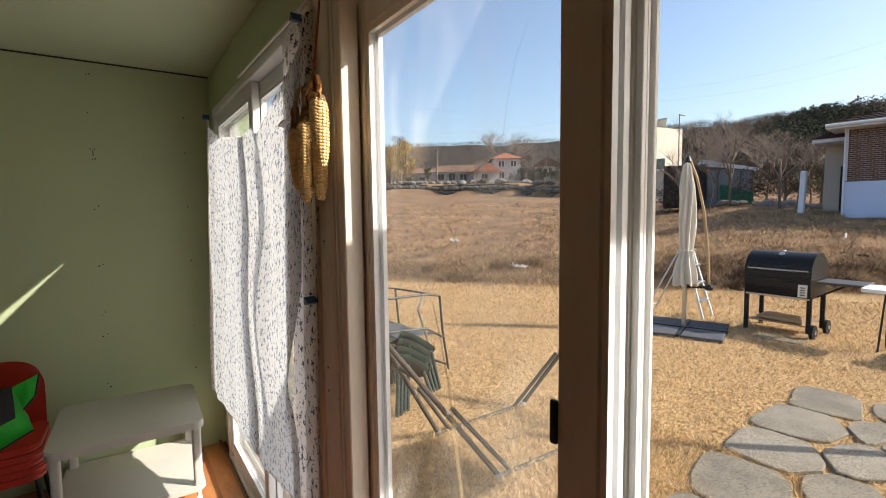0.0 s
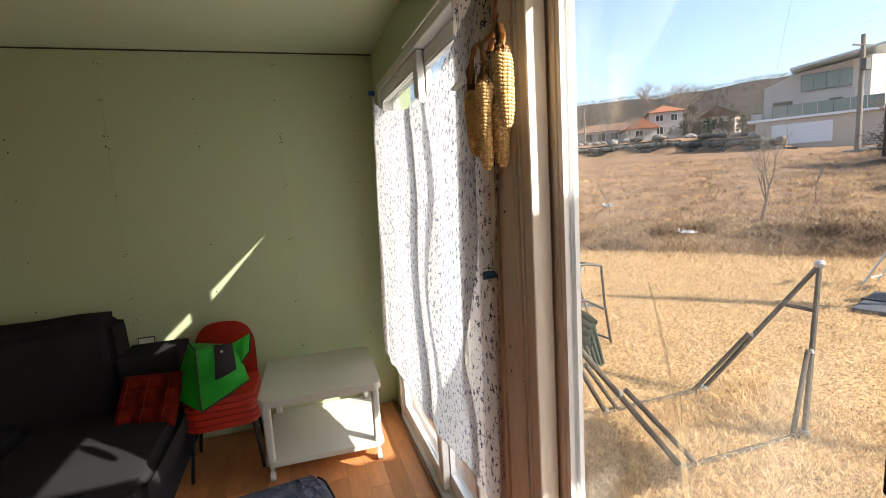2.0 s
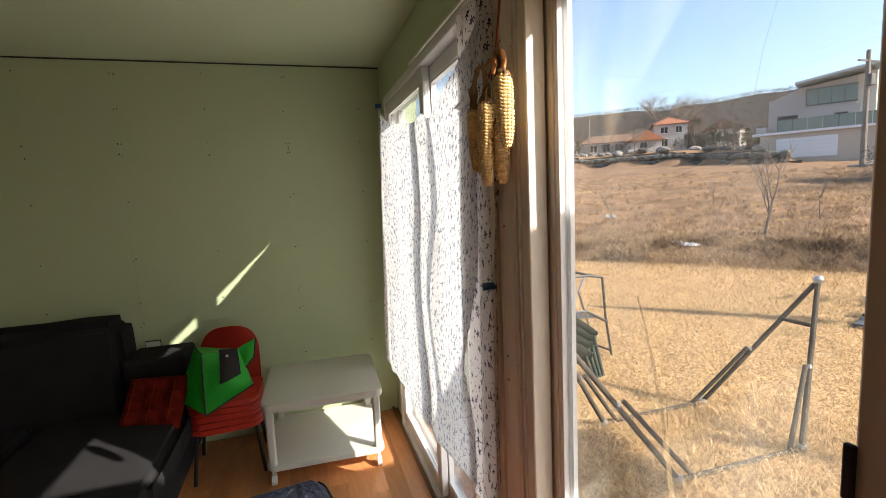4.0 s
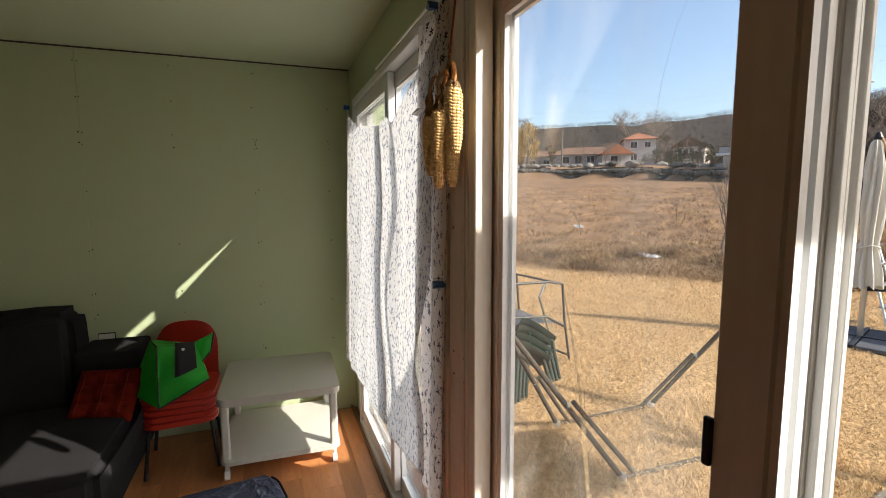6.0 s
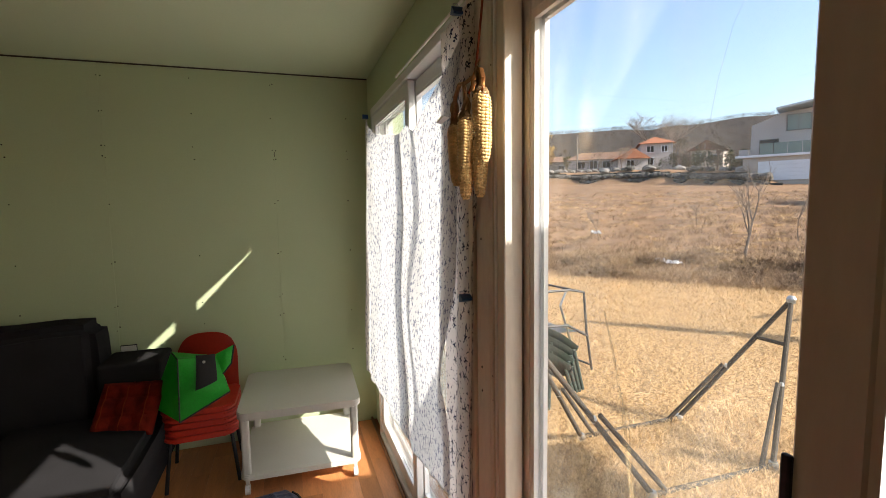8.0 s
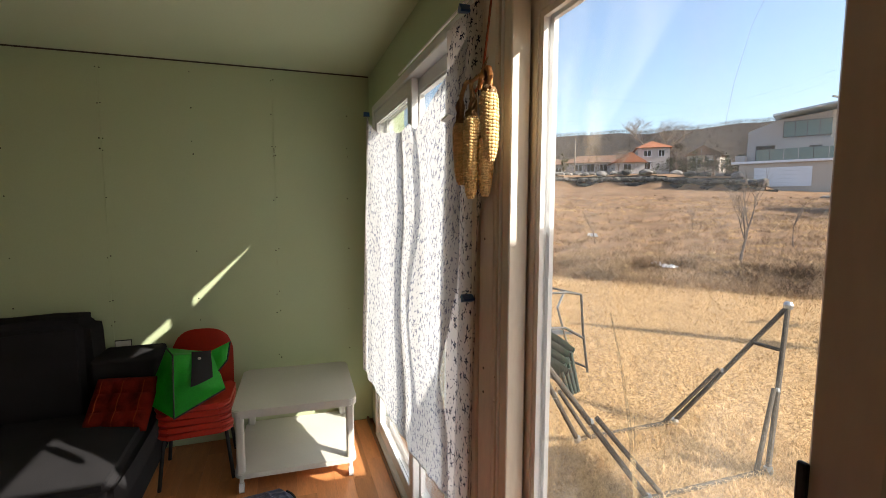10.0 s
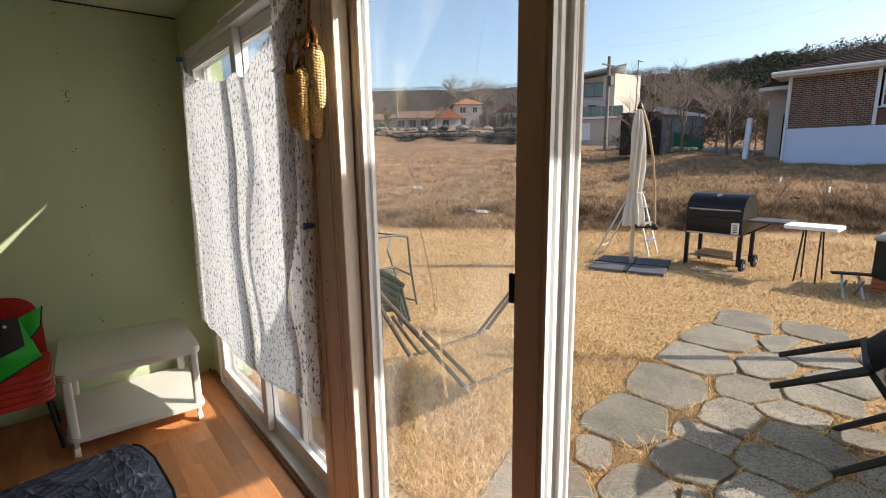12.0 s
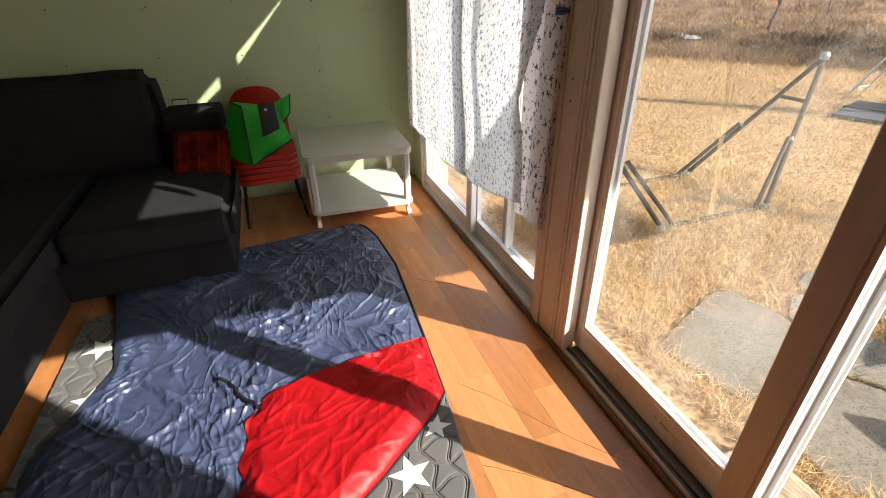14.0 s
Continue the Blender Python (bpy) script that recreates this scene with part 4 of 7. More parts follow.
bm = nb()
sheet(bm, red_at, 170, 190)
part("lining", bm, M_REDNYLON, bagbed, "red nylon lining", smooth=True, thick=0.004)
part("piping", tube(nb(), [(right_edge(y) + 0.004, y, 0.034) for y in [0.62 + i * 0.0326 for i in range(60)]], 0.006, 6), M_BLACK, bagbed, "black edge piping")
part("strap", tube(nb(), [(x, y, 0.056 + crumple(x, y, 1.0)) for x, y in ((-0.795, 1.425), (-0.765, 1.405), (-0.742, 1.365), (-0.728, 1.32), (-0.70, 1.285), (-0.671, 1.258), (-0.665, 1.235))], 0.0065, 6), M_BLACK, bagbed, "black drawcord")
sand = thing("slipper", pose(-0.226, 0.610, 0.032, 0, 8, -80) @ Matrix.Diagonal((0.72, 0.50, 0.8, 1)), "white slipper with a black strap on the mat edge", "slipper")
bm = nb()
prism(bm, [(0.085 * math.cos(a) * (1 + 0.15 * math.cos(a)), 0.036 * math.sin(a) * (1 + 0.22 * math.cos(a))) for a in [i * math.pi / 12 for i in range(24)]], 0.0, 0.012, "z")
part("sole", bm, M_STAR, sand)
part("strap", tube(nb(), [(-0.03, -0.036, 0.006), (-0.03, -0.02, 0.028), (-0.03, 0.02, 0.028), (-0.03, 0.036, 0.006)], 0.007, 6), M_BLACK, sand)

# ---- outdoor materials ----
M_STONE = mat("grey_basalt_flag", (0.285, 0.25, 0.20), 0.85, 0.18, 4, 55, 0.7, per_object=0.26, dark=(0.165, 0.142, 0.115))
M_STEP = mat("weathered_plank", (0.50, 0.40, 0.285), 0.9, 0.2, 7, 26, 1.0, stretch=(6, 1.1, 6), dark=(0.17, 0.125, 0.085))
M_GREY = mat("grey_powder_coat", (0.055, 0.05, 0.046), 0.5, 0.15, 8, 80, 0.1)
M_CANVAS = mat("sand_canvas", (0.60, 0.56, 0.49), 0.9, 0.12, 6, 160, 0.4)
M_TIMBER = mat("varnished_timber", (0.34, 0.22, 0.12), 0.55, 0.25, 6, 60, 0.2, stretch=(3, 3, 0.4))
M_SLAB = mat("grey_concrete_slab", (0.17, 0.18, 0.19), 0.75, 0.2, 5, 60, 0.4)
M_GRILL = mat("black_enamel", (0.010, 0.0105, 0.012), 0.38, 0.2, 6, 70, 0.1)
M_BRICKRED = mat("red_fire_brick", (0.44, 0.15, 0.075), 0.9, 0.25, 12, 80, 0.6, per_object=0.18)
# soot black of the stove, also the painted shade in far openings
M_SOOT_SHADE = mat("soot_and_shade", (0.022, 0.020, 0.019), 0.7, 0.3, 8, 70, 0.4)
M_BARK = mat("grey_bark", (0.16, 0.125, 0.102), 0.95, 0.3, 9, 60, 0.8)
M_TWIG = mat("bare_twigs", (0.25, 0.195, 0.155), 0.95, 0.3, 3, 30)
M_PINE = mat("pine_needles", (0.034, 0.043, 0.024), 0.9, 0.4, 0.4, 5, per_island=0.35)
M_WOODS = mat("bare_woodland", (0.056, 0.045, 0.037), 0.95, 0.25, 0.05, 2, per_island=0.4)
M_STRAW = mat("dry_grass", (0.57, 0.39, 0.205), 0.8, 0.2, 3, 40, per_island=0.50)
M_WEED = mat("dead_weeds", (0.35, 0.235, 0.14), 0.95, 0.25, 2, 30, per_island=0.55)
M_BRICK = mat("brown_facing_brick", (0.125, 0.070, 0.058), 0.9, 0.2, 3, 40, 0.3, per_island=0.35)
M_MORTAR = mat("pale_mortar", (0.46, 0.43, 0.41), 0.95, 0.12, 5, 50)
M_RENDER = mat("white_render", (0.66, 0.68, 0.72), 0.9, 0.06, 1, 20, 0.2)
M_BEIGE = mat("beige_render", (0.44, 0.385, 0.33), 0.9, 0.07, 0.6, 12, 0.2)
M_GREIGE = mat("grey_stucco", (0.40, 0.37, 0.35), 0.9, 0.07, 0.5, 12, 0.2)
M_ROOFD = mat("dark_brown_shingle", (0.045, 0.026, 0.024), 0.85, 0.25, 2, 25, 0.4)
M_ROOFO = mat("orange_roof_tile", (0.30, 0.125, 0.07), 0.85, 0.25, 1, 10, 0.4)
M_ROOFB = mat("brown_roof_tile", (0.19, 0.115, 0.08), 0.85, 0.25, 1, 10, 0.4)
M_DGLASS = mat("dark_window", (0.030, 0.025, 0.023), 0.08, 0.2, 2)
M_DGLASS.node_tree.nodes["Principled BSDF"].inputs["Specular IOR Level"].default_value = 0.22
M_GREENGLASS = mat("green_balustrade_glass", (0.13, 0.18, 0.17), 0.1, 0.15, 2)
M_NET = mat("green_net", (0.05, 0.22, 0.15), 0.8, 0.3, 5)
M_SHEDROOF = mat("pale_sheet_metal", (0.36, 0.40, 0.42), 0.5, 0.15, 2)
M_POLE = mat("pole_concrete", (0.22, 0.19, 0.165), 0.9, 0.2, 4)
M_ROCK = mat("field_boulder", (0.21, 0.19, 0.17), 0.95, 0.25, 3, 30, 0.6, per_object=0.25)
M_PLASTIC = mat("white_film", (0.8, 0.8, 0.8), 0.5, 0.08, 12)
M_CROC = mat("pale_blue_foam", (0.50, 0.60, 0.76), 0.6, 0.05, 12, 100)
M_FLEECE = mat("cream_fleece", (0.68, 0.58, 0.36), 0.95, 0.15, 60, 200, 0.5)
M_WICKER = mat("black_woven_plastic", (0.009, 0.009, 0.010), 0.6, 0.2, 60, 160, 0.8)
M_TABLETOP = mat("grey_table_top", (0.30, 0.31, 0.33), 0.5, 0.15, 8, 90, 0.2)

# pitted face of the basalt
nt = M_STONE.node_tree
N, L = nt.nodes.new, nt.links.new
bs = nt.nodes["Principled BSDF"]
stone = bs.inputs["Base Color"].links[0].from_socket
pv, pl, pm, pb, ptc = N("ShaderNodeTexVoronoi"), N("ShaderNodeMath"), N("ShaderNodeMix"), N("ShaderNodeTexNoise"), N("ShaderNodeTexCoord")
pl2, pmul = N("ShaderNodeMapRange"), N("ShaderNodeMath")
pv.inputs["Scale"].default_value, pb.inputs["Scale"].default_value = 125, 2.2
pl.operation = "LESS_THAN"
psep, pr = N("ShaderNodeSeparateColor"), N("ShaderNodeMath")
pr.operation, pr.inputs[1].default_value = "MULTIPLY", 0.56
L(pv.outputs["Color"], psep.inputs[0]), L(psep.outputs[0], pr.inputs[0]), L(pr.outputs[0], pl.inputs[1])
pl2.inputs[1].default_value, pl2.inputs[2].default_value = 0.30, 0.46
pmul.operation = "MULTIPLY"
poi, prr, pm2 = N("ShaderNodeObjectInfo"), N("ShaderNodeMapRange"), N("ShaderNodeMath")
pm2.operation = "MULTIPLY"
prr.inputs[1].default_value, prr.inputs[2].default_value, prr.inputs[3].default_value, prr.inputs[4].default_value = 0.10, 0.7, 0.40, 1.0
L(poi.outputs["Random"], prr.inputs[0]), L(pmul.outputs[0], pm2.inputs[0]), L(prr.outputs[0], pm2.inputs[1])
L(ptc.outputs["Object"], pv.inputs["Vector"]), L(ptc.outputs["Object"], pb.inputs["Vector"])
L(pv.outputs["Distance"], pl.inputs[0]), L(pb.outputs[0], pl2.inputs[0])
L(pl.outputs[0], pmul.inputs[0]), L(pl2.outputs[0], pmul.inputs[1])
pm.data_type = "RGBA"
pm.inputs[7].default_value = (0.028, 0.025, 0.022, 1)
L(pm2.outputs[0], pm.inputs[0]), L(stone, pm.inputs[6]), L(pm.outputs[2], bs.inputs["Base Color"])

# woven relief of the chair shells
nt = M_WICKER.node_tree
ck, cb, ct = nt.nodes.new("ShaderNodeTexChecker"), nt.nodes.new("ShaderNodeBump"), nt.nodes.new("ShaderNodeTexCoord")
ck.inputs["Scale"].default_value, cb.inputs["Strength"].default_value, cb.inputs["Distance"].default_value = 75, 1.0, 0.004
nt.links.new(ct.outputs["Object"], ck.inputs[0]), nt.links.new(ck.outputs["Fac"], cb.inputs["Height"])
nt.links.new(cb.outputs[0], nt.nodes["Principled BSDF"].inputs["Normal"])
for m in (M_WICKER, M_GRILL, M_SOOT_SHADE):
    m.node_tree.nodes["Principled BSDF"].inputs["Specular IOR Level"].default_value = 0.22

# thin twigs let light through
nt = M_WOODS.node_tree
tw, twm, two = nt.nodes.new("ShaderNodeBsdfTranslucent"), nt.nodes.new("ShaderNodeMixShader"), nt.nodes["Material Output"]
tw.inputs[0].default_value, twm.inputs[0].default_value = (0.06, 0.047, 0.038, 1), 0.4
nt.links.new(nt.nodes["Principled BSDF"].outputs[0], twm.inputs[1]), nt.links.new(tw.outputs[0], twm.inputs[2]), nt.links.new(twm.outputs[0], two.inputs[0])

# ---- surface of the ground: straw lawn near the house, brown soil beyond ----
gob = bpy.data.objects["ground"]
att = gob.data.attributes.new("lawn", "FLOAT", "POINT")
vals = np.zeros(len(gob.data.vertices))
for i, v in enumerate(gob.data.vertices):
    r, th = math.hypot(v.co.x, v.co.y), math.atan2(v.co.x, v.co.y)
    d = edge_of_lawn(th) - r + 0.9 * noise.noise((v.co.x * 0.8, v.co.y * 0.8, 4))
    bare = max(0, 1 - math.hypot((v.co.x - 2.0) / 1.1, (v.co.y + 0.1) / 0.85) ** 3)
    vals[i] = min(1, max(0, 0.5 + d * 0.6)) * (1 - 0.85 * bare)
att.data.foreach_set("value", vals)
scrub, wooded = np.zeros(len(vals)), np.zeros(len(vals))
for i, v in enumerate(gob.data.vertices):
    r, th = math.hypot(v.co.x, v.co.y), math.atan2(v.co.x, v.co.y)
    q = r - edge_of_lawn(th)
    scrub[i] = min(1, max(0, (q + 0.2) / 0.8)) * (0.16 + 0.84 * math.exp(-(max(0, q - 2.2) / 2.0) ** 2))
    wooded[i] = min(1, max(0, (r - 75) / 30))
gob.data.attributes.new("scrub", "FLOAT", "POINT").data.foreach_set("value", scrub)
gob.data.attributes.new("wooded", "FLOAT", "POINT").data.foreach_set("value", wooded)
nt = M_LAWN_SOIL.node_tree
N, L = nt.nodes.new, nt.links.new
bs = nt.nodes["Principled BSDF"]
soil = bs.inputs["Base Color"].links[0].from_socket
an, big, straw, mixer, patchy = N("ShaderNodeAttribute"), N("ShaderNodeTexNoise"), N("ShaderNodeValToRGB"), N("ShaderNodeMix"), N("ShaderNodeTexNoise")
an.attribute_name = "lawn"
gtc = N("ShaderNodeTexCoord")
big.inputs["Scale"].default_value, big.inputs["Detail"].default_value = 38, 9
L(gtc.outputs["Object"], big.inputs[0])
straw.color_ramp.elements[0].position, straw.color_ramp.elements[0].color = 0.34, (0.19, 0.108, 0.048, 1)
straw.color_ramp.elements[1].position, straw.color_ramp.elements[1].color = 0.66, (0.59, 0.40, 0.205, 1)
L(big.outputs[0], straw.inputs[0])
mixer.data_type = "RGBA"
L(an.outputs["Fac"], mixer.inputs[0]), L(soil, mixer.inputs[6]), L(straw.outputs[0], mixer.inputs[7])
# dark turned earth in ragged patches, and leaf litter under the far woods
for name, scale, lo, hi, colour in (("scrub", 1.7, 0.50, 0.60, (0.055, 0.036, 0.024, 1)), ("wooded", 0.3, 0.0, 0.2, (0.050, 0.040, 0.033, 1))):
    an2, nz, rg2, mu, mx2 = N("ShaderNodeAttribute"), N("ShaderNodeTexNoise"), N("ShaderNodeMapRange"), N("ShaderNodeMath"), N("ShaderNodeMix")
    an2.attribute_name, mu.operation, mx2.data_type = name, "MULTIPLY", "RGBA"
    nz.inputs["Scale"].default_value, nz.inputs["Detail"].default_value, nz.inputs["Distortion"].default_value = scale, 8, 0.6
    rg2.inputs[1].default_value, rg2.inputs[2].default_value = lo, hi
    mx2.inputs[7].default_value = colour
    L(gtc.outputs["Object"], nz.inputs[0]), L(nz.outputs[0], rg2.inputs[0])
    L(rg2.outputs[0], mu.inputs[0]), L(an2.outputs["Fac"], mu.inputs[1]), L(mu.outputs[0], mx2.inputs[0])
    L((mixer if name == "scrub" else last_mix).outputs[2], mx2.inputs[6])
    last_mix = mx2
L(last_mix.outputs[2], bs.inputs["Base Color"])


def blades(name, n, place, tall, wide, lean, material, label, seed, category="grass"):
    """Many thin blades in one mesh."""
    rg = np.random.default_rng(seed)
    co, fa = [], []
    made = 0
    while made < n:
        x, y, s = place(rg)
        z = ground(x, y) if math.hypot(x, y) > 9 else GZ
        h = tall * s * rg.uniform(0.5, 1.3)
        a, b = rg.uniform(0, 6.283), rg.uniform(0, 6.283)
        k = lean * rg.uniform(0.3, 1.2)
        w = wide * s * rg.uniform(0.6, 1.3)
        dx, dy = math.cos(a) * w, math.sin(a) * w
        mx, my = x + math.cos(b) * h * k * 0.5, y + math.sin(b) * h * k * 0.5
        i = len(co)
        co += [(x - dx, y - dy, z - 0.005), (x + dx, y + dy, z - 0.005), (mx + dx * 0.7, my + dy * 0.7, z + h * 0.62), (mx - dx * 0.7, my - dy * 0.7, z + h * 0.62), (x + math.cos(b) * h * k * 1.3, y + math.sin(b) * h * k * 1.3, z + h * (1.0 if k < 0.8 else 0.7))]
        fa += [(i, i + 1, i + 2, i + 3), (i + 3, i + 2, i + 4)]
        made += 1
    me = bpy.data.meshes.new(name)
    me.from_pydata(co, [], fa)
    me.materials.append(material)
    return tagged(new(name, me), label, category, "", "stuff")


STONES, SIZES = [], []


def flag(x, y, half_long, half_wide, turn):
    STONES.append((x, y)), SIZES.append((half_long * 1.32, half_wide * 1.32, math.radians(turn)))


flag(4.84, 1.31, 0.23, 0.18, 9)
flag(4.18, 1.28, 0.23, 0.20, 0)
flag(4.94, 0.80, 0.17, 0.19, 6)
flag(4.39, 0.95, 0.09, 0.20, 87)
flag(3.59, 1.24, 0.21, 0.20, 3)
flag(3.84, 0.85, 0.14, 0.23, 87)
flag(2.96, 1.18, 0.24, 0.19, 12)
flag(3.32, 0.80, 0.18, 0.15, 18)
flag(3.55, 0.44, 0.15, 0.16, 9)
flag(3.96, 0.38, 0.16, 0.18, 66)
flag(2.34, 1.14, 0.25, 0.17, 3)
flag(2.86, 0.74, 0.18, 0.13, 18)
flag(3.17, 0.50, 0.16, 0.12, 81)
flag(2.52, 0.74, 0.15, 0.10, 87)
flag(2.86, 0.37, 0.17, 0.13, 75)
flag(2.19, 0.71, 0.14, 0.15, 6)
flag(2.52, 0.40, 0.13, 0.16, 21)
flag(1.81, 0.77, 0.14, 0.14, 6)
flag(1.89, 0.56, 0.14, 0.05, 15)
flag(2.13, 0.37, 0.16, 0.13, 15)
flag(2.40, -0.01, 0.24, 0.17, 63)
flag(1.41, 0.51, 0.25, 0.20, 0)
flag(1.86, 0.06, 0.19, 0.23, 69)
flag(2.84, 0.03, 0.07, 0.13, 75)
flag(2.85, -0.17, 0.17, 0.12, 0)
flag(2.33, -0.36, 0.09, 0.27, 87)
flag(1.88, 1.08, 0.13, 0.07, 36)
flag(1.29, 0.12, 0.15, 0.18, 81)
flag(1.29, -0.23, 0.10, 0.17, 87)
flag(1.42, 1.08, 0.27, 0.19, 21)
flag(4.28, 0.57, 0.14, 0.20, 42)
flag(3.16, 0.13, 0.08, 0.19, 30)
flag(1.66, -0.68, 0.26, 0.20, 12)
flag(3.25, -0.22, 0.20, 0.17, 15)
flag(3.95, -0.10, 0.25, 0.20, 40)
flag(3.50, -0.62, 0.25, 0.22, 10)
flag(2.85, -0.95, 0.28, 0.24, 25)
flag(4.50, 0.15, 0.20, 0.18, 8)
flag(2.20, -0.90, 0.26, 0.20, 8)
flag(1.20, -0.66, 0.20, 0.18, 30)


def reach(k, a, rnd=None):
    """How far the flag goes from its centre in one direction: a block with cut corners."""
    p, q, turn = SIZES[k]
    c, s = abs(math.cos(a - turn)) / p, abs(math.sin(a - turn)) / q
    quarter = int(((a - turn) % (2 * math.pi)) / (math.pi / 2))
    e = (4.5, 14.0, 7.0, 3.4)[(quarter + k) % 4]
    return (c ** e + s ** e) ** (-1 / e) * (1 + 0.06 * math.sin(a + k) + 0.05 * math.sin(2 * a + 3 * k))


def cell(k):
    """One flag, kept clear of its neighbours by the joint."""
    cx, cy = STONES[k]
    rnd = random.Random(k)
    pts = []
    for i in range(34):
        a = 2 * math.pi * i / 34
        d = reach(k, a) * (1 + rnd.uniform(-0.02, 0.02))
        for j, (ox, oy) in enumerate(STONES):
            if j == k:
                continue
            vx, vy = ox - cx, oy - cy
            q = math.hypot(vx, vy)
            if q > 1.2:
                continue
            b = math.atan2(vy, vx)
            mine, other = reach(k, b), reach(j, b + math.pi)
            share = q * mine / (mine + other) - 0.011
            c = (math.cos(a) * vx + math.sin(a) * vy) / q
            if c > 0.05:
                d = min(d, share / c)
        pts.append([cx + d * math.cos(a), cy + d * math.sin(a)])
    sm = []
    for i in range(34):
        p, q, r = pts[i - 1], pts[i], pts[(i + 1) % 34]
        sm.append((0.06 * p[0] + 0.88 * q[0] + 0.06 * r[0], 0.06 * p[1] + 0.88 * q[1] + 0.06 * r[1]))
    return sm


STONE_CELLS = [cell(k) for k in range(len(STONES))]


def on_stone(x, y):
    for (cx, cy), c in zip(STONES, STONE_CELLS):
        if abs(x - cx) < 0.56 and abs(y - cy) < 0.56:
            a = math.atan2(y - cy, x - cx) % (2 * math.pi)
            i = int(a / (2 * math.pi) * 34) % 34
            d = min(math.hypot(c[i][0] - cx, c[i][1] - cy), math.hypot(c[(i + 1) % 34][0] - cx, c[(i + 1) % 34][1] - cy))
            if math.hypot(x - cx, y - cy) < d + 0.005:
                return True
    return False


def on_lawn(rg):
    while True:
        r = 0.9 + 9.8 * rg.random() ** 1.5
        th = math.radians(rg.uniform(14, 100))
        x, y = r * math.sin(th), r * math.cos(th)
        if x > 0.98 and r < edge_of_lawn(th) + 0.3 and not on_stone(x, y):
            return x, y, 0.7 + 1.1 * r / 10


blades("lawn_grass", 120000, on_lawn, 0.030, 0.0022, 2.0, M_STRAW, "short dry straw-coloured winter grass", 3)


def joint_tuft(rg):
    while True:
        x, y = 0.95 + 2.4 * rg.random() ** 1.4, rg.uniform(-0.9, 2.8)
        if rg.random() < 0.75 and x > 1.35 and math.hypot((x - 2.0) / 1.1, (y + 0.1) / 0.85) < 0.95:
            continue
        if not on_stone(x, y):
            return x, y, 1.0


blades("joint_grass", 26000, joint_tuft, 0.06, 0.0020, 1.4, M_STRAW, "longer dry grass in the joints between the flags", 5)


def at_brush(rg):
    th = math.radians(rg.uniform(18, 96))
    while True:
        r = edge_of_lawn(th) + abs(rg.normal(0.0, 2.4)) - 0.3
        if noise.noise((r * math.sin(th) * 0.8, r * math.cos(th) * 0.8, 6)) > rg.uniform(-0.5, 0.35):
            break
        th = math.radians(rg.uniform(18, 96))
    return r * math.sin(th), r * math.cos(th), rg.uniform(0.5, 1.2)


M_SCRUB = mat("dark_dead_brush", (0.135, 0.082, 0.048), 0.95, 0.3, 2, 30, per_island=0.5)


def at_clump(rg):
    while True:
        th = math.radians(rg.uniform(18, 96))
        q = abs(rg.normal(0.0, 2.0)) if rg.random() < 0.7 else rg.uniform(0, 14)
        r = edge_of_lawn(th) + q - 0.1
        x, y = r * math.sin(th), r * math.cos(th)
        if noise.noise((x * 1.3, y * 1.3, 16)) > 0.16:
            return x, y, rg.uniform(0.5, 1.3)


blades("dead_brush", 26000, at_clump, 0.17, 0.005, 1.9, M_SCRUB, "dark matted patches of dead brush", 17, "weeds")
blades("weeds", 60000, at_brush, 0.19, 0.0035, 2.0, M_WEED, "tangled dead weeds along the field edge", 7, "weeds")
blades("tall_grass", 5000, lambda rg: (lambda th, r: (r * math.sin(th), r * math.cos(th), rg.uniform(0.5, 1.1)))(math.radians(rg.uniform(18, 96)), edge_of_lawn(math.radians(50)) + rg.normal(-0.2, 0.7)), 0.13, 0.004, 1.3, M_STRAW, "tufts of tall dry grass at the lawn edge", 8)


def behind_barbecue(rg):
    while True:
        th, q = math.radians(rg.uniform(54, 97)), abs(rg.normal(0.0, 1.5))
        r = edge_of_lawn(th) + q - 0.15
        x, y = r * math.sin(th), r * math.cos(th)
        if noise.noise((x * 1.7, y * 1.7, 26)) > 0.02:
            return x, y, rg.uniform(0.5, 1.3)


M_TANGLE = mat("dark_bramble", (0.075, 0.045, 0.029), 0.95, 0.3, 2, 30, per_island=0.6)
blades("bramble", 17000, behind_barbecue, 0.24, 0.004, 1.3, M_TANGLE, "dark dead brambles behind the barbecue", 27, "weeds")


def clods(n, seed):
    """Dark broken lumps of soil along the edge of the field."""
    rg = np.random.default_rng(seed)
    bm = nb()
    for i in range(n):
        x, y, k = behind_barbecue(rg)
        z = ground(x, y) if math.hypot(x, y) > 9 else GZ
        made = bmesh.ops.create_icosphere(bm, subdivisions=1, radius=0.055 * k * rg.uniform(0.5, 1.6))["verts"]
        squash, turn = rg.uniform(0.4, 0.8), rg.uniform(0, 6.283)
        for v in made:
            v.co = Matrix.Rotation(turn, 3, "Z") @ Vector((v.co.x * 1.5, v.co.y, v.co.z * squash)) * (1 + 0.35 * noise.noise(v.co * 40 + Vector((i, 0, 0))))
            v.co += Vector((x, y, z + 0.008))
    me = bpy.data.meshes.new("soil_clods")
    bm.to_mesh(me), bm.free()
    me.materials.append(M_CLOD)
    return tagged(new("soil_clods", me), "dark lumps of broken soil at the field edge", "soil", "", "stuff")


M_CLOD = mat("damp_soil", (0.060, 0.040, 0.028), 0.95, 0.35, 9, 60, 0.8, per_island=0.4)
clods(420, 28)


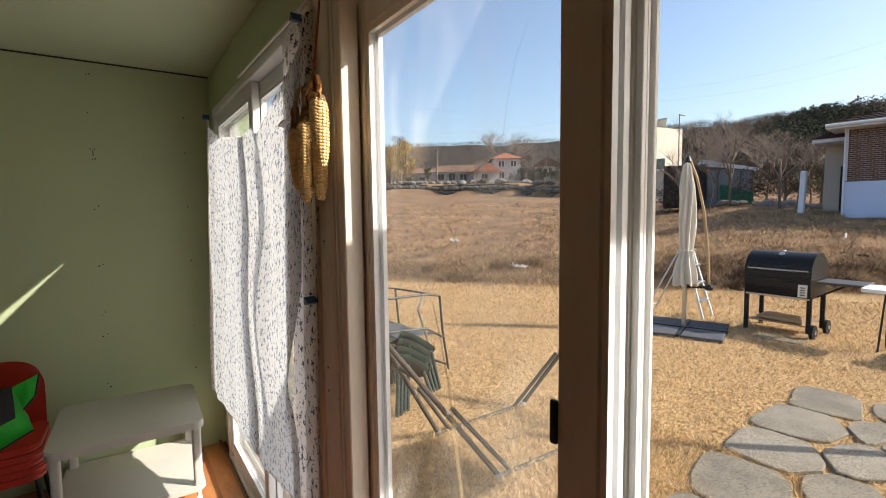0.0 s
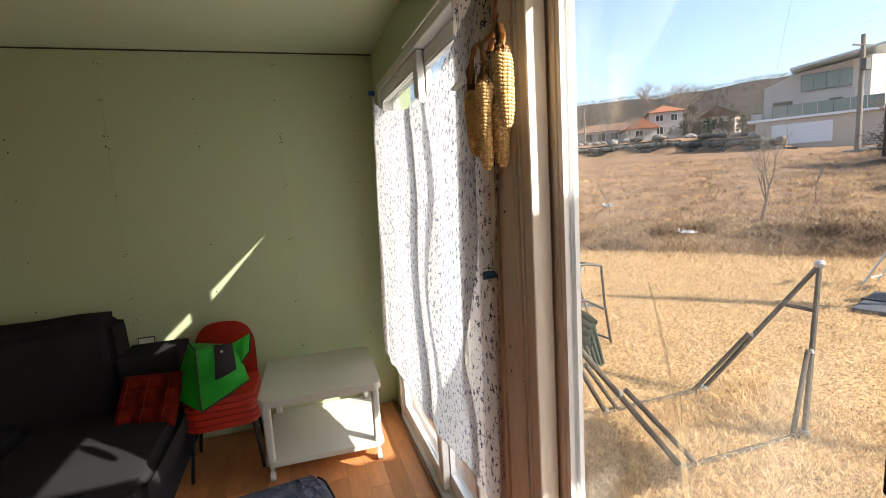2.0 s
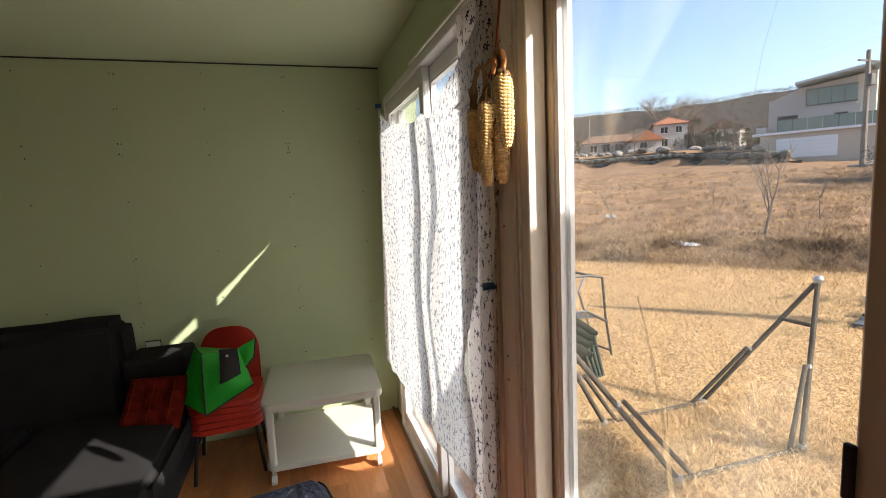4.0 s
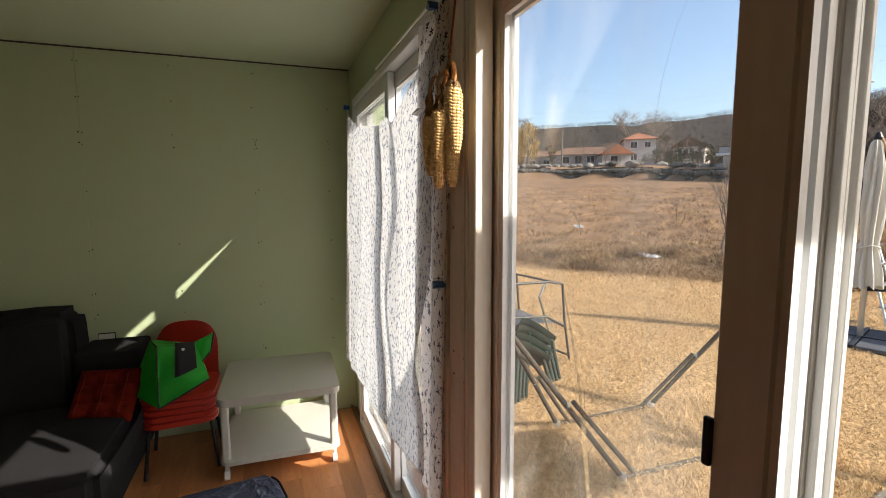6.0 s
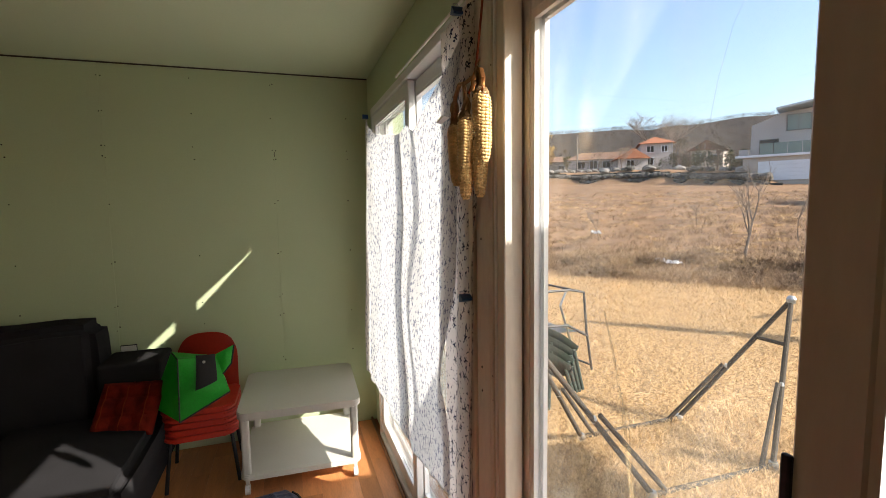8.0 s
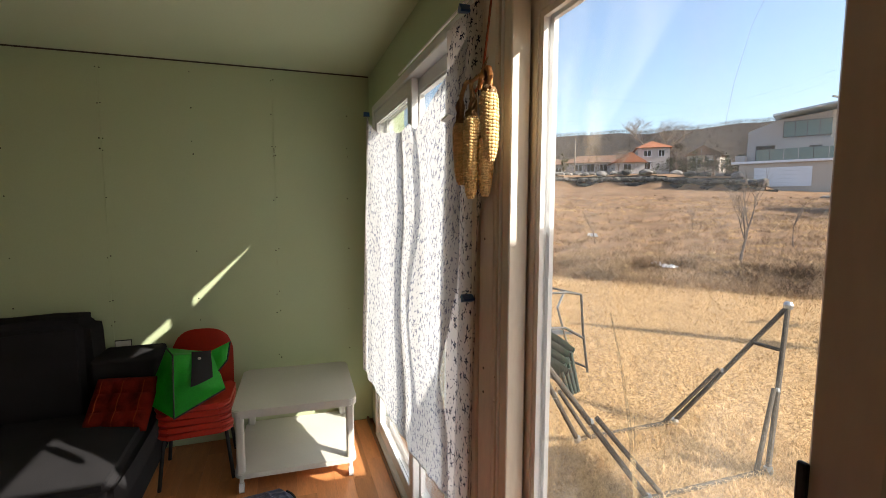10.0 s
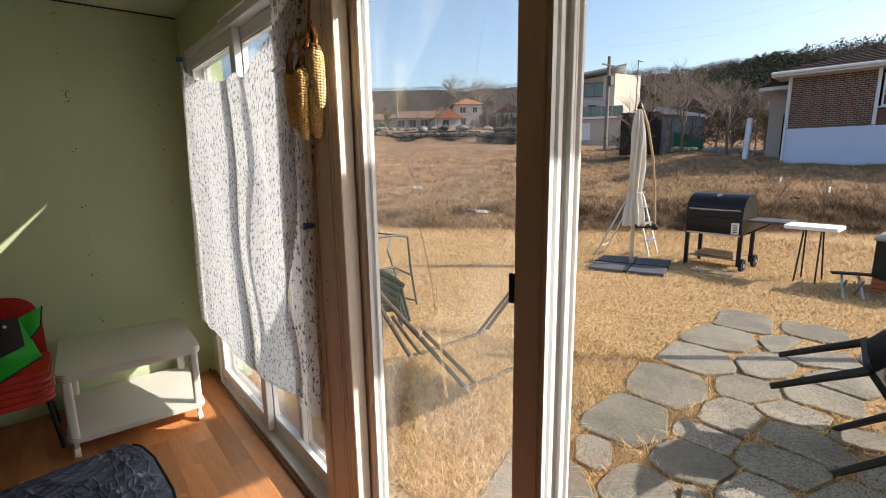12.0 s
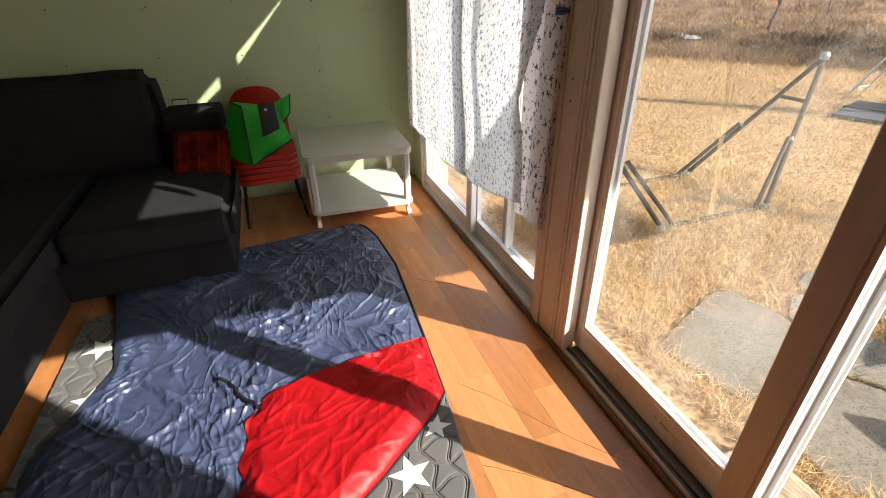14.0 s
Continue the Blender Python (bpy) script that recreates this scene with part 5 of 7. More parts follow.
def tuft_places(n, seed, reach):
    """Centres of tufts over the field, and a picker of blade feet round them."""
    rc = np.random.default_rng(seed)
    heads = []
    while len(heads) < n:
        th = math.radians(rc.uniform(18, 96))
        r = edge_of_lawn(th) + 0.3 + reach * rc.random() ** 1.25
        x, y = r * math.sin(th), r * math.cos(th)
        if noise.noise((x * 0.5, y * 0.5, seed)) > rc.uniform(-0.5, 0.4):
            heads.append((x, y, rc.uniform(0.5, 1.4)))

    def pick(rg):
        x, y, s = heads[rg.integers(n)]
        return x + rg.normal(0, 0.07 * s), y + rg.normal(0, 0.07 * s), s
    return pick


M_STALK = mat("grey_brown_stalks", (0.31, 0.205, 0.128), 0.95, 0.3, 2, 30, per_island=0.5)
blades("field_stubble", 56000, tuft_places(4600, 9, 30), 0.15, 0.006, 1.1, M_STALK, "brown tufts of dead stalks on the fallow field", 9, "stubble")
blades("field_straw", 50000, tuft_places(4200, 19, 30), 0.13, 0.006, 1.6, M_STRAW, "pale straw tufts on the fallow field", 19, "stubble")

blades("pale_stubble", 26000, lambda rg: (lambda th, r: (r * math.sin(th), r * math.cos(th), rg.uniform(0.5, 1.2)))(math.radians(rg.uniform(56, 97)), 11.5 + 15 * rg.random()), 0.10, 0.007, 2.0, M_STRAW, "pale flattened straw over the fallow field", 29, "stubble")

# ---- paving, step and shoes ----
paving = tagged(new("pavement"), "grey stone crazy paving set in dry grass", "pavement", "", "structure")
for k, c in enumerate(STONE_CELLS):
    bm = nb()
    rnd = random.Random(100 + k)
    top = GZ + 0.024 + rnd.uniform(-0.006, 0.006)
    cx, cy = STONES[k]
    lo = [bm.verts.new((x, y, GZ - 0.03)) for x, y in c]
    hi = [bm.verts.new((x, y, top - 0.006)) for x, y in c]
    ins = [bm.verts.new((cx + (x - cx) * 0.965, cy + (y - cy) * 0.965, top)) for x, y in c]
    n = len(c)
    for i in range(n):
        bm.faces.new((lo[i], lo[(i + 1) % n], hi[(i + 1) % n], hi[i]))
        bm.faces.new((hi[i], hi[(i + 1) % n], ins[(i + 1) % n], ins[i]))
    bm.faces.new(ins)
    part("flagstone", bm, M_STONE, paving)
bm = nb()
box(bm, 0.725, 0.955, -0.455, 0.62, GZ - 0.02, -0.075, 0.008, 2)
structure("door_step", bm, M_STEP, "weathered grey timber step outside the door", "step")


# insole foam, darkened with the shade inside the shoe
M_SHADEFOAM = mat("shaded_blue_insole", (0.06, 0.085, 0.16), 0.85, 0.2, 12, 120, 0.2)


def clog(m, label, tread):
    c = thing("clog", m, label, "shoe", "pair of clogs")
    bm = nb()
    n = 20
    def outline(a, k):
        x = 0.112 * math.cos(a)
        w = 0.051 + 0.006 * math.cos(a)
        return (x * k, w * math.sin(a) * k)
    rings = []
    for z, k in ((0.0, 0.94), (0.012, 1.0), (0.028, 1.0)):
        rings.append([bm.verts.new((*outline(2 * math.pi * i / n, k), z)) for i in range(n)])
    for a, b in zip(rings, rings[1:]):
        for i in range(n):
            bm.faces.new((a[i], a[(i + 1) % n], b[(i + 1) % n], b[i]))
    bm.faces.new(rings[0][::-1]), bm.faces.new(rings[-1])
    part("sole", bm, tread, c, smooth=True)
    bm = nb()

    def upper(u, v):
        a = 2 * math.pi * u
        ox, oy = outline(a, 1.0)
        rx, ry = -0.058 + 0.046 * math.cos(a), 0.041 * math.sin(a)
        rz = 0.058 + 0.034 * max(0, math.cos(a)) ** 0.7
        s = v ** 1.5
        toe = 0.012 * math.sin(v * math.pi) * max(0, math.cos(a))
        return (ox + (rx - ox) * s, oy + (ry - oy) * s, 0.022 + (rz - 0.022) * math.sin(v * math.pi / 2) ** 0.75 + toe)
    sheet(bm, upper, 32, 10)
    part("upper", bm, M_CROC, c, smooth=True, thick=0.005)
    part("heel_strap", tube(nb(), [(-0.022 - 0.090 * math.sin(k * math.pi / 12), -0.050 * math.cos(k * math.pi / 12), 0.060 - 0.004 * math.sin(k * math.pi / 12)) for k in range(13)], 0.0075, 6), M_CROC, c, smooth=True)
    # vent holes as small studs in the colour of their shade
    h = nb()
    for i in range(5):
        for j in range(4):
            p = Vector(upper((0.88 + 0.24 * i / 4) % 1.0, 0.34 + 0.16 * j))
            lathe(h, [(0.0036, 0.002), (0.003, 0.0045)], 6, p)
    part("vent", h, M_TEAL, c, "dark studs for the shaded vent holes")
    part("lining", prism(nb(), [(-0.105 * math.cos(a) * (1 if math.cos(a) > 0 else 0.2), 0.034 * math.sin(a)) for a in [i * 0.3927 for i in range(16)]], 0.0285, 0.034, "z"), M_SHADEFOAM, c, "insole with the shoe's inner shade in its colour")
    return c


clog(pose(0.915, -0.03, -0.074, 0, 0, 200), "pale blue foam clog standing on the door step", M_CROC)
clog(pose(0.895, -0.128, -0.030, -72, 0, 206), "pale blue foam clog tipped on its side, cream sole showing", M_FLEECE)

# ---- garden furniture ----


def plastic_chair():
    c = thing("garden_chair", pose(0, 0, 0), "black woven-look plastic garden armchair tipped forward on the paving", "chair", "garden chairs")
    bm = nb()
    prism(bm, rounded(0.25, 0.23, 0.05, 4), 0.40, 0.43, "z")
    part("seat", bm, M_WICKER, c)
    bm = nb()

    def back(u, v):
        a = (u - 0.5) * 1.9
        return (0.27 * math.sin(a) / 0.813, 0.235 - 0.10 * (1 - math.cos(a)) + 0.10 * v, 0.43 + 0.40 * v - 0.05 * abs(u - 0.5))
    sheet(bm, back, 22, 12)
    part("backrest", bm, M_WICKER, c, smooth=True, thick=0.022)
    for sx in (-1, 1):
        bm = nb()
        tube(bm, [(sx * 0.265, 0.20, 0.655), (sx * 0.285, 0.02, 0.655), (sx * 0.28, -0.17, 0.64), (sx * 0.262, -0.23, 0.60), (sx * 0.25, -0.225, 0.42)], 0.020, 8)
        part("armrest", bm, M_WICKER, c, smooth=True)
        for sy in (-1, 1):
            bm = nb()
            tube(bm, [(sx * 0.225, sy * 0.20, 0.405), (sx * 0.255, sy * 0.235 + (0.02 if sy > 0 else 0), 0.0)], 0.024, 8, r_end=0.017)
            part("leg", bm, M_BLACK, c)
    return c


ch = plastic_chair()
ch.matrix_world = pose(2.86, 0.40, 0.045, 56, 0, 11)
c2 = copy_thing(ch, pose(2.605, -0.40, GZ, 0, 0, 100))
c2["label"] = "black woven-look plastic garden armchair upright beside the table"
tb = thing("garden_table", pose(3.32, -0.93, GZ), "rectangular garden table with a grey top and dark legs", "table")
bm = nb()
prism(bm, rounded(0.42, 0.86, 0.06, 4), 0.665, 0.690, "z")
part("top", bm, M_TABLETOP, tb)
for sx in (-1, 1):
    for sy in (-1, 1):
        part("leg", tube(nb(), [(sx * 0.33, sy * 0.76, 0.665), (sx * 0.36, sy * 0.79, 0.0)], 0.020, 8), M_BLACK, tb)

M_HAM = mat("weathered_steel_tube", (0.085, 0.070, 0.056), 0.8, 0.25, 9, 90, 0.2)
ham = thing("hammock_stand", pose(0, 0, GZ), "grey steel tube hammock stand with no hammock", "hammock stand")
A, B, C, D = (2.77, 2.08), (2.74, 2.79), (1.87, 2.79), (1.85, 2.09)
T1, T2 = Vector((3.34, 2.42, 0.95)), Vector((1.22, 2.44, 0.95))
R = 0.0165
for p, q in ((A, D), (B, C)):
    part("ground_bar", tube(nb(), [(p[0], p[1], 0.02), (q[0], q[1], 0.02)], R, 10), M_HAM, ham)
for foot, top, hand in ((A, T1, 1), (B, T1, 1), (C, T2, -1), (D, T2, -1)):
    f = Vector((foot[0], foot[1], 0.025))
    part("upright", tube(nb(), [f, f.lerp(top, 0.5), top], R, 10), M_HAM, ham)
    g0 = f + Vector((hand * -0.10, 0, 0.0))
    part("brace", tube(nb(), [g0, f.lerp(top, 0.44) + Vector((hand * -0.035, 0, 0.03))], R * 0.9, 10), M_HAM, ham)
    part("bolt", lathe(nb(), [(0.016, -0.01), (0.016, 0.012), (0.008, 0.03)], 8, f.lerp(top, 0.44) + Vector((0, 0, 0.0))), M_STEEL, ham)
    part("end_cap", lathe(nb(), [(0.028, -0.025), (0.03, 0.0), (0.024, 0.02)], 10, f), M_STEEL, ham, "dull steel bracket")
for top, foots in ((T1, (A, B)), (T2, (C, D))):
    e = [Vector((f[0], f[1], 0.025)).lerp(top, 0.70) for f in foots]
    part("crossbar", tube(nb(), e, R * 0.8, 8), M_HAM, ham)
    part("cap", lathe(nb(), [(0.03, -0.02), (0.032, 0.01), (0.02, 0.03)], 10, top), M_STEEL, ham, "steel apex joint")

lounge = thing("folding_lounger", pose(2.30, 4.20, GZ, 0, 0, 10), "folded grey sling lounger with a steel tube frame", "lounger")
for s_ in (-0.36, 0.35):
    part("frame", tube(nb(), [(0.42, s_, 0.0), (0.34, s_, 0.42), (0.30, s_, 0.80), (0.12, s_, 0.84), (-0.35, s_, 0.86)], 0.012, 8), M_GREY, lounge)
    part("frame", tube(nb(), [(0.10, s_ + 0.02, 0.84), (0.02, s_ + 0.02, 0.70), (0.24, s_ + 0.02, 0.10)], 0.011, 8), M_STEEL, lounge)
    part("armrest", tube(nb(), [(-0.50, s_, 0.56), (0.10, s_, 0.50), (0.36, s_, 0.36)], 0.013, 8), M_GREY, lounge)
part("crossbar", tube(nb(), [(0.30, -0.36, 0.80), (0.30, 0.35, 0.80)], 0.011, 8), M_GREY, lounge)
part("crossbar", tube(nb(), [(0.41, -0.36, 0.06), (0.41, 0.35, 0.06)], 0.011, 8), M_GREY, lounge)
bm = nb()
sheet(bm, lambda u, v: (-0.5 + 0.85 * u, -0.34 + 0.69 * v, 0.50 - 0.10 * u - 0.03 * math.sin(v * math.pi)), 10, 8)
part("sling", bm, M_SLAB, lounge, "grey textile sling", smooth=True, thick=0.006)
M_OLIVE = mat("dark_green_plastic", (0.040, 0.058, 0.050), 0.45, 0.2, 8)
st = thing("plastic_chair_stack", pose(2.00, 3.60, GZ, 0, 0, 25), "stack of dark green ribbed plastic chairs lying on the lawn", "chairs")
for i in range(4):
    bm = nb()

    def shell(u, v, i=i):
        # a deep scoop whose rim shows as nested U shapes
        a = (v - 0.5) * math.pi
        w = (0.30 - 0.022 * i) * (1 - 0.25 * u)
        return (-0.45 + 0.62 * u + 0.055 * i, w * math.sin(a), 0.56 - 0.30 * u ** 1.3 + 0.045 * i - w * 0.55 * math.cos(a))
    sheet(bm, shell, 12, 18)
    part("shell", bm, M_OLIVE, st, smooth=True, thick=0.014)
    part("rim", tube(nb(), [shell(1, k / 18) for k in range(19)], 0.011, 6), M_OLIVE, st)
    for s_ in (-1, 1):
        part("leg", tube(nb(), [(0.10 + 0.05 * i, s_ * 0.19, 0.26 + 0.04 * i), (0.20 + 0.05 * i, s_ * 0.22, 0.0)], 0.017, 8), M_OLIVE, st)
        part("leg", tube(nb(), [(-0.30 + 0.05 * i, s_ * 0.22, 0.42 + 0.04 * i), (-0.36 + 0.05 * i, s_ * 0.24, 0.0)], 0.017, 8), M_OLIVE, st)

M_SLATE = mat("dark_slate_slab", (0.085, 0.085, 0.092), 0.8, 0.25, 5, 60, 0.4, per_object=0.2)
par = thing("parasol", pose(6.27, 3.30, GZ), "folded sand-coloured cantilever parasol on a four-slab base", "parasol")
for i in range(4):
    a = i * 90 + 20
    b = part("base_slab", box(nb(), 0.03, 0.50, 0.03, 0.50, 0.0, 0.05, 0.012, 2), M_SLATE, par)
    b.matrix_local = pose(0, 0, 0, 0, 0, a)
    part("base_arm", box(nb(), 0.0, 0.52, -0.022, 0.022, 0.02, 0.058, 0.004), M_BLACK, par).matrix_local = pose(0, 0, 0, 0, 0, a)
part("pole", tube(nb(), [(0, 0, 0.05), (0, 0, 0.75)], 0.028, 12), M_STEEL, par)
bm = nb()


def folds(u, v):
    a = u * 2 * math.pi
    z = 0.66 + 1.62 * v
    r = float(np.interp(v, [0, 0.10, 0.20, 0.26, 0.5, 0.8, 0.97, 1], [0.185, 0.175, 0.13, 0.095, 0.135, 0.11, 0.06, 0.01]))
    r *= 0.66
    r *= 1 + 0.30 * math.sin(a * 8 + 2 * math.sin(v * 5)) + 0.10 * math.sin(a * 3 + v * 9)
    return (r * math.cos(a) + 0.02 * math.sin(v * 4), r * math.sin(a), z - 0.05 * abs(math.sin(a * 4)) * (1 - v))


sheet(bm, folds, 96, 30)
part("canopy", bm, M_CANVAS, par, smooth=True)
part("tie", tube(nb(), [(0.105 * math.cos(a), 0.105 * math.sin(a), 1.08 + 0.02 * math.sin(a * 2)) for a in [i * 0.35 for i in range(18)]], 0.008, 6, closed=True), M_CANVAS, par)
part("arm", tube(nb(), [(0.20, -0.22, 0.62), (0.18, -0.20, 1.1), (0.14, -0.16, 1.6), (0.07, -0.09, 2.05), (0.0, -0.02, 2.30)], 0.017, 10), M_TIMBER, par, "curved brown arm")
part("hub", lathe(nb(), [(0.03, 0), (0.045, 0.03), (0.02, 0.09)], 12, (0, 0, 2.25)), M_BLACK, par)
part("collar", lathe(nb(), [(0.05, 0), (0.055, 0.04), (0.04, 0.08)], 12, (0.2, -0.22, 0.56)), M_BLACK, par)
part("link", tube(nb(), [(0, 0, 0.60), (0.2, -0.22, 0.60)], 0.02, 8), M_BLACK, par)

lad = thing("step_ladder", pose(7.48, 3.92, GZ, 0, 0, 8), "aluminium step ladder standing open behind the parasol", "ladder")
for sx in (-1, 1):
    part("rail", tube(nb(), [(sx * 0.20 - 0.25, -0.42, 0.0), (sx * 0.15 - 0.05, -0.05, 1.02)], 0.016, 6), M_STEEL, lad)
    part("rail", tube(nb(), [(sx * 0.20 - 0.25, 0.46, 0.0), (sx * 0.15 - 0.05, 0.03, 1.02)], 0.014, 6), M_STEEL, lad)
for k in (0.25, 0.50, 0.75, 0.98):
    x, y, z = -0.25 + 0.20 * k, -0.42 + 0.37 * k, 1.02 * k
    part("tread", box(nb(), x - 0.19, x + 0.19, y - 0.04, y + 0.04, z - 0.012, z + 0.012, 0.003), M_STEEL, lad)
part("stay", tube(nb(), [(-0.4, 0.40, 0.10), (-0.10, 0.40, 0.10)], 0.012, 6), M_STEEL, lad)

gr = thing("grill", pose(7.30, 2.50, GZ), "black barrel charcoal grill with a side shelf and wheels", "grill")
bm = nb()
prism(bm, [(-0.26, 0.50), (0.26, 0.50), (0.28, 0.62), (0.28, 0.74), (-0.28, 0.74), (-0.28, 0.62)], -0.37, 0.37)
part("firebox", bm, M_GRILL, gr)
bm = nb()
prism(bm, [(0.28, 0.745)] + [(0.28 * math.cos(a), 0.83 + 0.24 * math.sin(a)) for a in [i * math.pi / 12 for i in range(13)]] + [(-0.28, 0.745)], -0.375, 0.375)
lid = part("lid", bm, M_GRILL, gr, "domed black lid", smooth=True)
part("handle", tube(nb(), [(-0.28, -0.17, 0.84), (-0.32, -0.17, 0.85), (-0.32, 0.19, 0.85), (-0.28, 0.19, 0.84)], 0.010, 8), M_STEEL, lid)
part("band", box(nb(), -0.287, -0.280, -0.34, 0.34, 0.842, 0.858, 0.002), M_STEEL, lid, "steel trim band")
part("thermometer", lathe(nb(), [(0.035, 0), (0.035, 0.012)], 16), M_STEEL, lid).matrix_local = pose(-0.13, 0.0, 1.04, 0, -28, 0)
part("badge", box(nb(), -0.287, -0.280, -0.34, -0.24, 0.52, 0.68, 0.002), M_WHITE, gr, "pale label plate")
for i in range(4):
    part("bar", box(nb(), -0.290, -0.286, -0.315, -0.265, 0.545 + 0.03 * i, 0.558 + 0.03 * i), M_BLACK, gr)
for sx in (-1, 1):
    for sy in (-1, 1):
        part("leg", box(nb(), sx * 0.24 - 0.02, sx * 0.24 + 0.02, sy * 0.355 - 0.025, sy * 0.355 + 0.025, 0.0 if sy > 0 else 0.06, 0.52, 0.003), M_GRILL, gr)
    w = part("wheel", tube(nb(), [(sx * 0.24, -0.385, 0.09), (sx * 0.24, -0.425, 0.09)], 0.09, 18), M_RUBBER, gr)
    part("hub", tube(nb(), [(sx * 0.24, -0.43, 0.09), (sx * 0.24, -0.435, 0.09)], 0.03, 12), M_STEEL, w)
part("rail", box(nb(), -0.27, -0.25, -0.36, 0.36, 0.485, 0.51, 0.003), M_STEEL, gr)
part("lower_rack", box(nb(), -0.24, 0.24, -0.33, 0.33, 0.14, 0.155, 0.003), M_TIMBER, gr, "rack with split wood")
for i in range(5):
    part("log", tube(nb(), [(-0.20 + 0.08 * i, -0.28 + 0.03 * i, 0.18), (-0.16 + 0.08 * i, 0.25, 0.185)], 0.024, 7), M_TIMBER, gr)
part("side_shelf", box(nb(), -0.22, 0.22, -0.86, -0.40, 0.70, 0.73, 0.006), M_GREY, gr, "grey folding shelf")
part("shelf_brace", tube(nb(), [(-0.1, -0.39, 0.52), (-0.1, -0.68, 0.70)], 0.012, 6), M_GRILL, gr)
M_FELT = mat("weathered_mat", (0.20, 0.165, 0.125), 0.95, 0.3, 8, 90, 0.5)
ash = thing("ground_mat", pose(6.78, 2.35, GZ, 0, 0, 6), "flat dull grey mat lying on the grass below the grill", "mat")
part("pan", box(nb(), -0.14, 0.14, -0.26, 0.26, 0.0, 0.012, 0.004), M_FELT, ash)

ft = thing("folding_table", pose(7.15, 1.36, GZ), "small white folding table on thin dark legs", "table")
bm = nb()
prism(bm, rounded(0.22, 0.28, 0.05), 0.68, 0.72, "z")
part("top", bm, M_PLASTIC, ft)
for sx, sy in ((-1, -1), (-1, 1), (1, -1), (1, 1)):
    part("leg", tube(nb(), [(sx * 0.05, sy * 0.09, 0.68), (sx * 0.17, sy * 0.11, 0.0)], 0.010, 6), M_BLACK, ft)

ov = thing("brick_oven", pose(7.30, 0.33, GZ), "black steel barbecue stove on brick piers", "barbecue")
bm = nb()
box(bm, 0.31, 0.35, -0.28, 0.28, 0.20, 0.62)
box(bm, -0.30, 0.31, -0.41, -0.28, 0.186, 0.62)
box(bm, -0.30, 0.31, 0.28, 0.41, 0.186, 0.62)
box(bm, -0.26, -0.24, -0.28, 0.28, 0.55, 0.62)
box(bm, -0.26, -0.24, -0.28, 0.28, 0.30, 0.33)
part("stove", bm, M_SOOT_SHADE, ov, "sooty open firebox")
part("grate", box(nb(), -0.24, 0.30, -0.25, 0.25, 0.36, 0.375), M_SOOT_SHADE, ov)
for y in (-0.10, 0.02):
    part("log", box(nb(), -0.30, -0.26, y - 0.04, y + 0.03, 0.0, 0.17, 0.006), M_STEP, ov, "split firewood")
part("slab", box(nb(), -0.34, 0.40, -0.43, 0.43, 0.62, 0.66, 0.01), M_CONCRETE, ov, "pale stone top slab")
part("shelf", box(nb(), -0.36, 0.30, -0.33, 0.33, 0.175, 0.20, 0.004), M_SOOT_SHADE, ov)
bmesh_brick = mesh("brick", box(nb(), -0.045, 0.045, -0.095, 0.095, 0.0, 0.056, 0.004), M_BRICKRED)
for x in (-0.26, -0.14, 0.2):
    for y in (-0.335, 0.335):
        for k in range(3):
            o = new("brick", bmesh_brick)
            o.parent = ov
            o.matrix_local = pose(x + (0.015 if k % 2 else 0), y, 0.061 * k, 0, 0, 0 if k % 2 else 3) @ Matrix.Diagonal((1, 0.72, 1, 1))
pile = thing("brick_stack", pose(7.40, 0.36, GZ + 0.66), "small hollow stack of orange bricks on the stove", "bricks")
for k in range(5):
    for x in (-0.05, 0.05):
        for y in ((-0.10, 0.10) if k % 2 else (-0.15, 0.0, 0.15)):
            if k == 4 and y < -0.05:
                continue
            o = new("brick", bmesh_brick)
            o.parent = pile
            o.matrix_local = pose(x, y * 0.72, 0.066 * k, 0, 0, 0.8 if k % 2 else -0.6) @ Matrix.Diagonal((1, 0.72 if k % 2 else 0.53, 1.15, 1))
saw = thing("trestle", pose(6.62, 0.84, GZ, 0, 0, 25) @ Matrix.Diagonal((0.75, 0.75, 0.75, 1)), "small steel folding trestle on the grass", "trestle")
for s in (-1, 1):
    part("leg", tube(nb(), [(-0.16, s * 0.12, 0.0), (0.16, s * 0.10, 0.34)], 0.018, 6), M_STEEL, saw)
    part("leg", tube(nb(), [(0.16, s * 0.09, 0.0), (-0.14, s * 0.10, 0.30)], 0.018, 6), M_STEEL, saw)
part("beam", box(nb(), 0.04, 0.16, -0.24, 0.24, 0.33, 0.36, 0.004), M_SOOT_SHADE, saw)
M_KRAFT = mat("kraft_sleeve", (0.42, 0.24, 0.12), 0.85, 0.12, 20, 160, 0.2)
cup = thing("paper_cup", pose(3.53, -0.17, GZ + 0.69), "paper coffee cup with a brown sleeve and dark lid", "cup")
part("body", lathe(nb(), [(0.030, 0.0), (0.042, 0.105), (0.044, 0.108)], 24), M_PLASTIC, cup, smooth=True)
part("sleeve", lathe(nb(), [(0.0335, 0.022), (0.0405, 0.082), (0.0425, 0.082), (0.0355, 0.022)], 24), M_KRAFT, cup, "brown card sleeve", smooth=True)
part("lid", lathe(nb(), [(0.045, 0.104), (0.046, 0.112), (0.040, 0.116), (0.038, 0.124), (0.0, 0.122)], 24), M_BLACK, cup, smooth=True)
pole2 = thing("garden_pole", pose(5.75, -0.82, GZ), "tall grey steel pole standing in the garden", "pole")
part("shaft", tube(nb(), [(0, 0, 0), (0, 0, 3.1)], 0.045, 10), M_GREY, pole2)
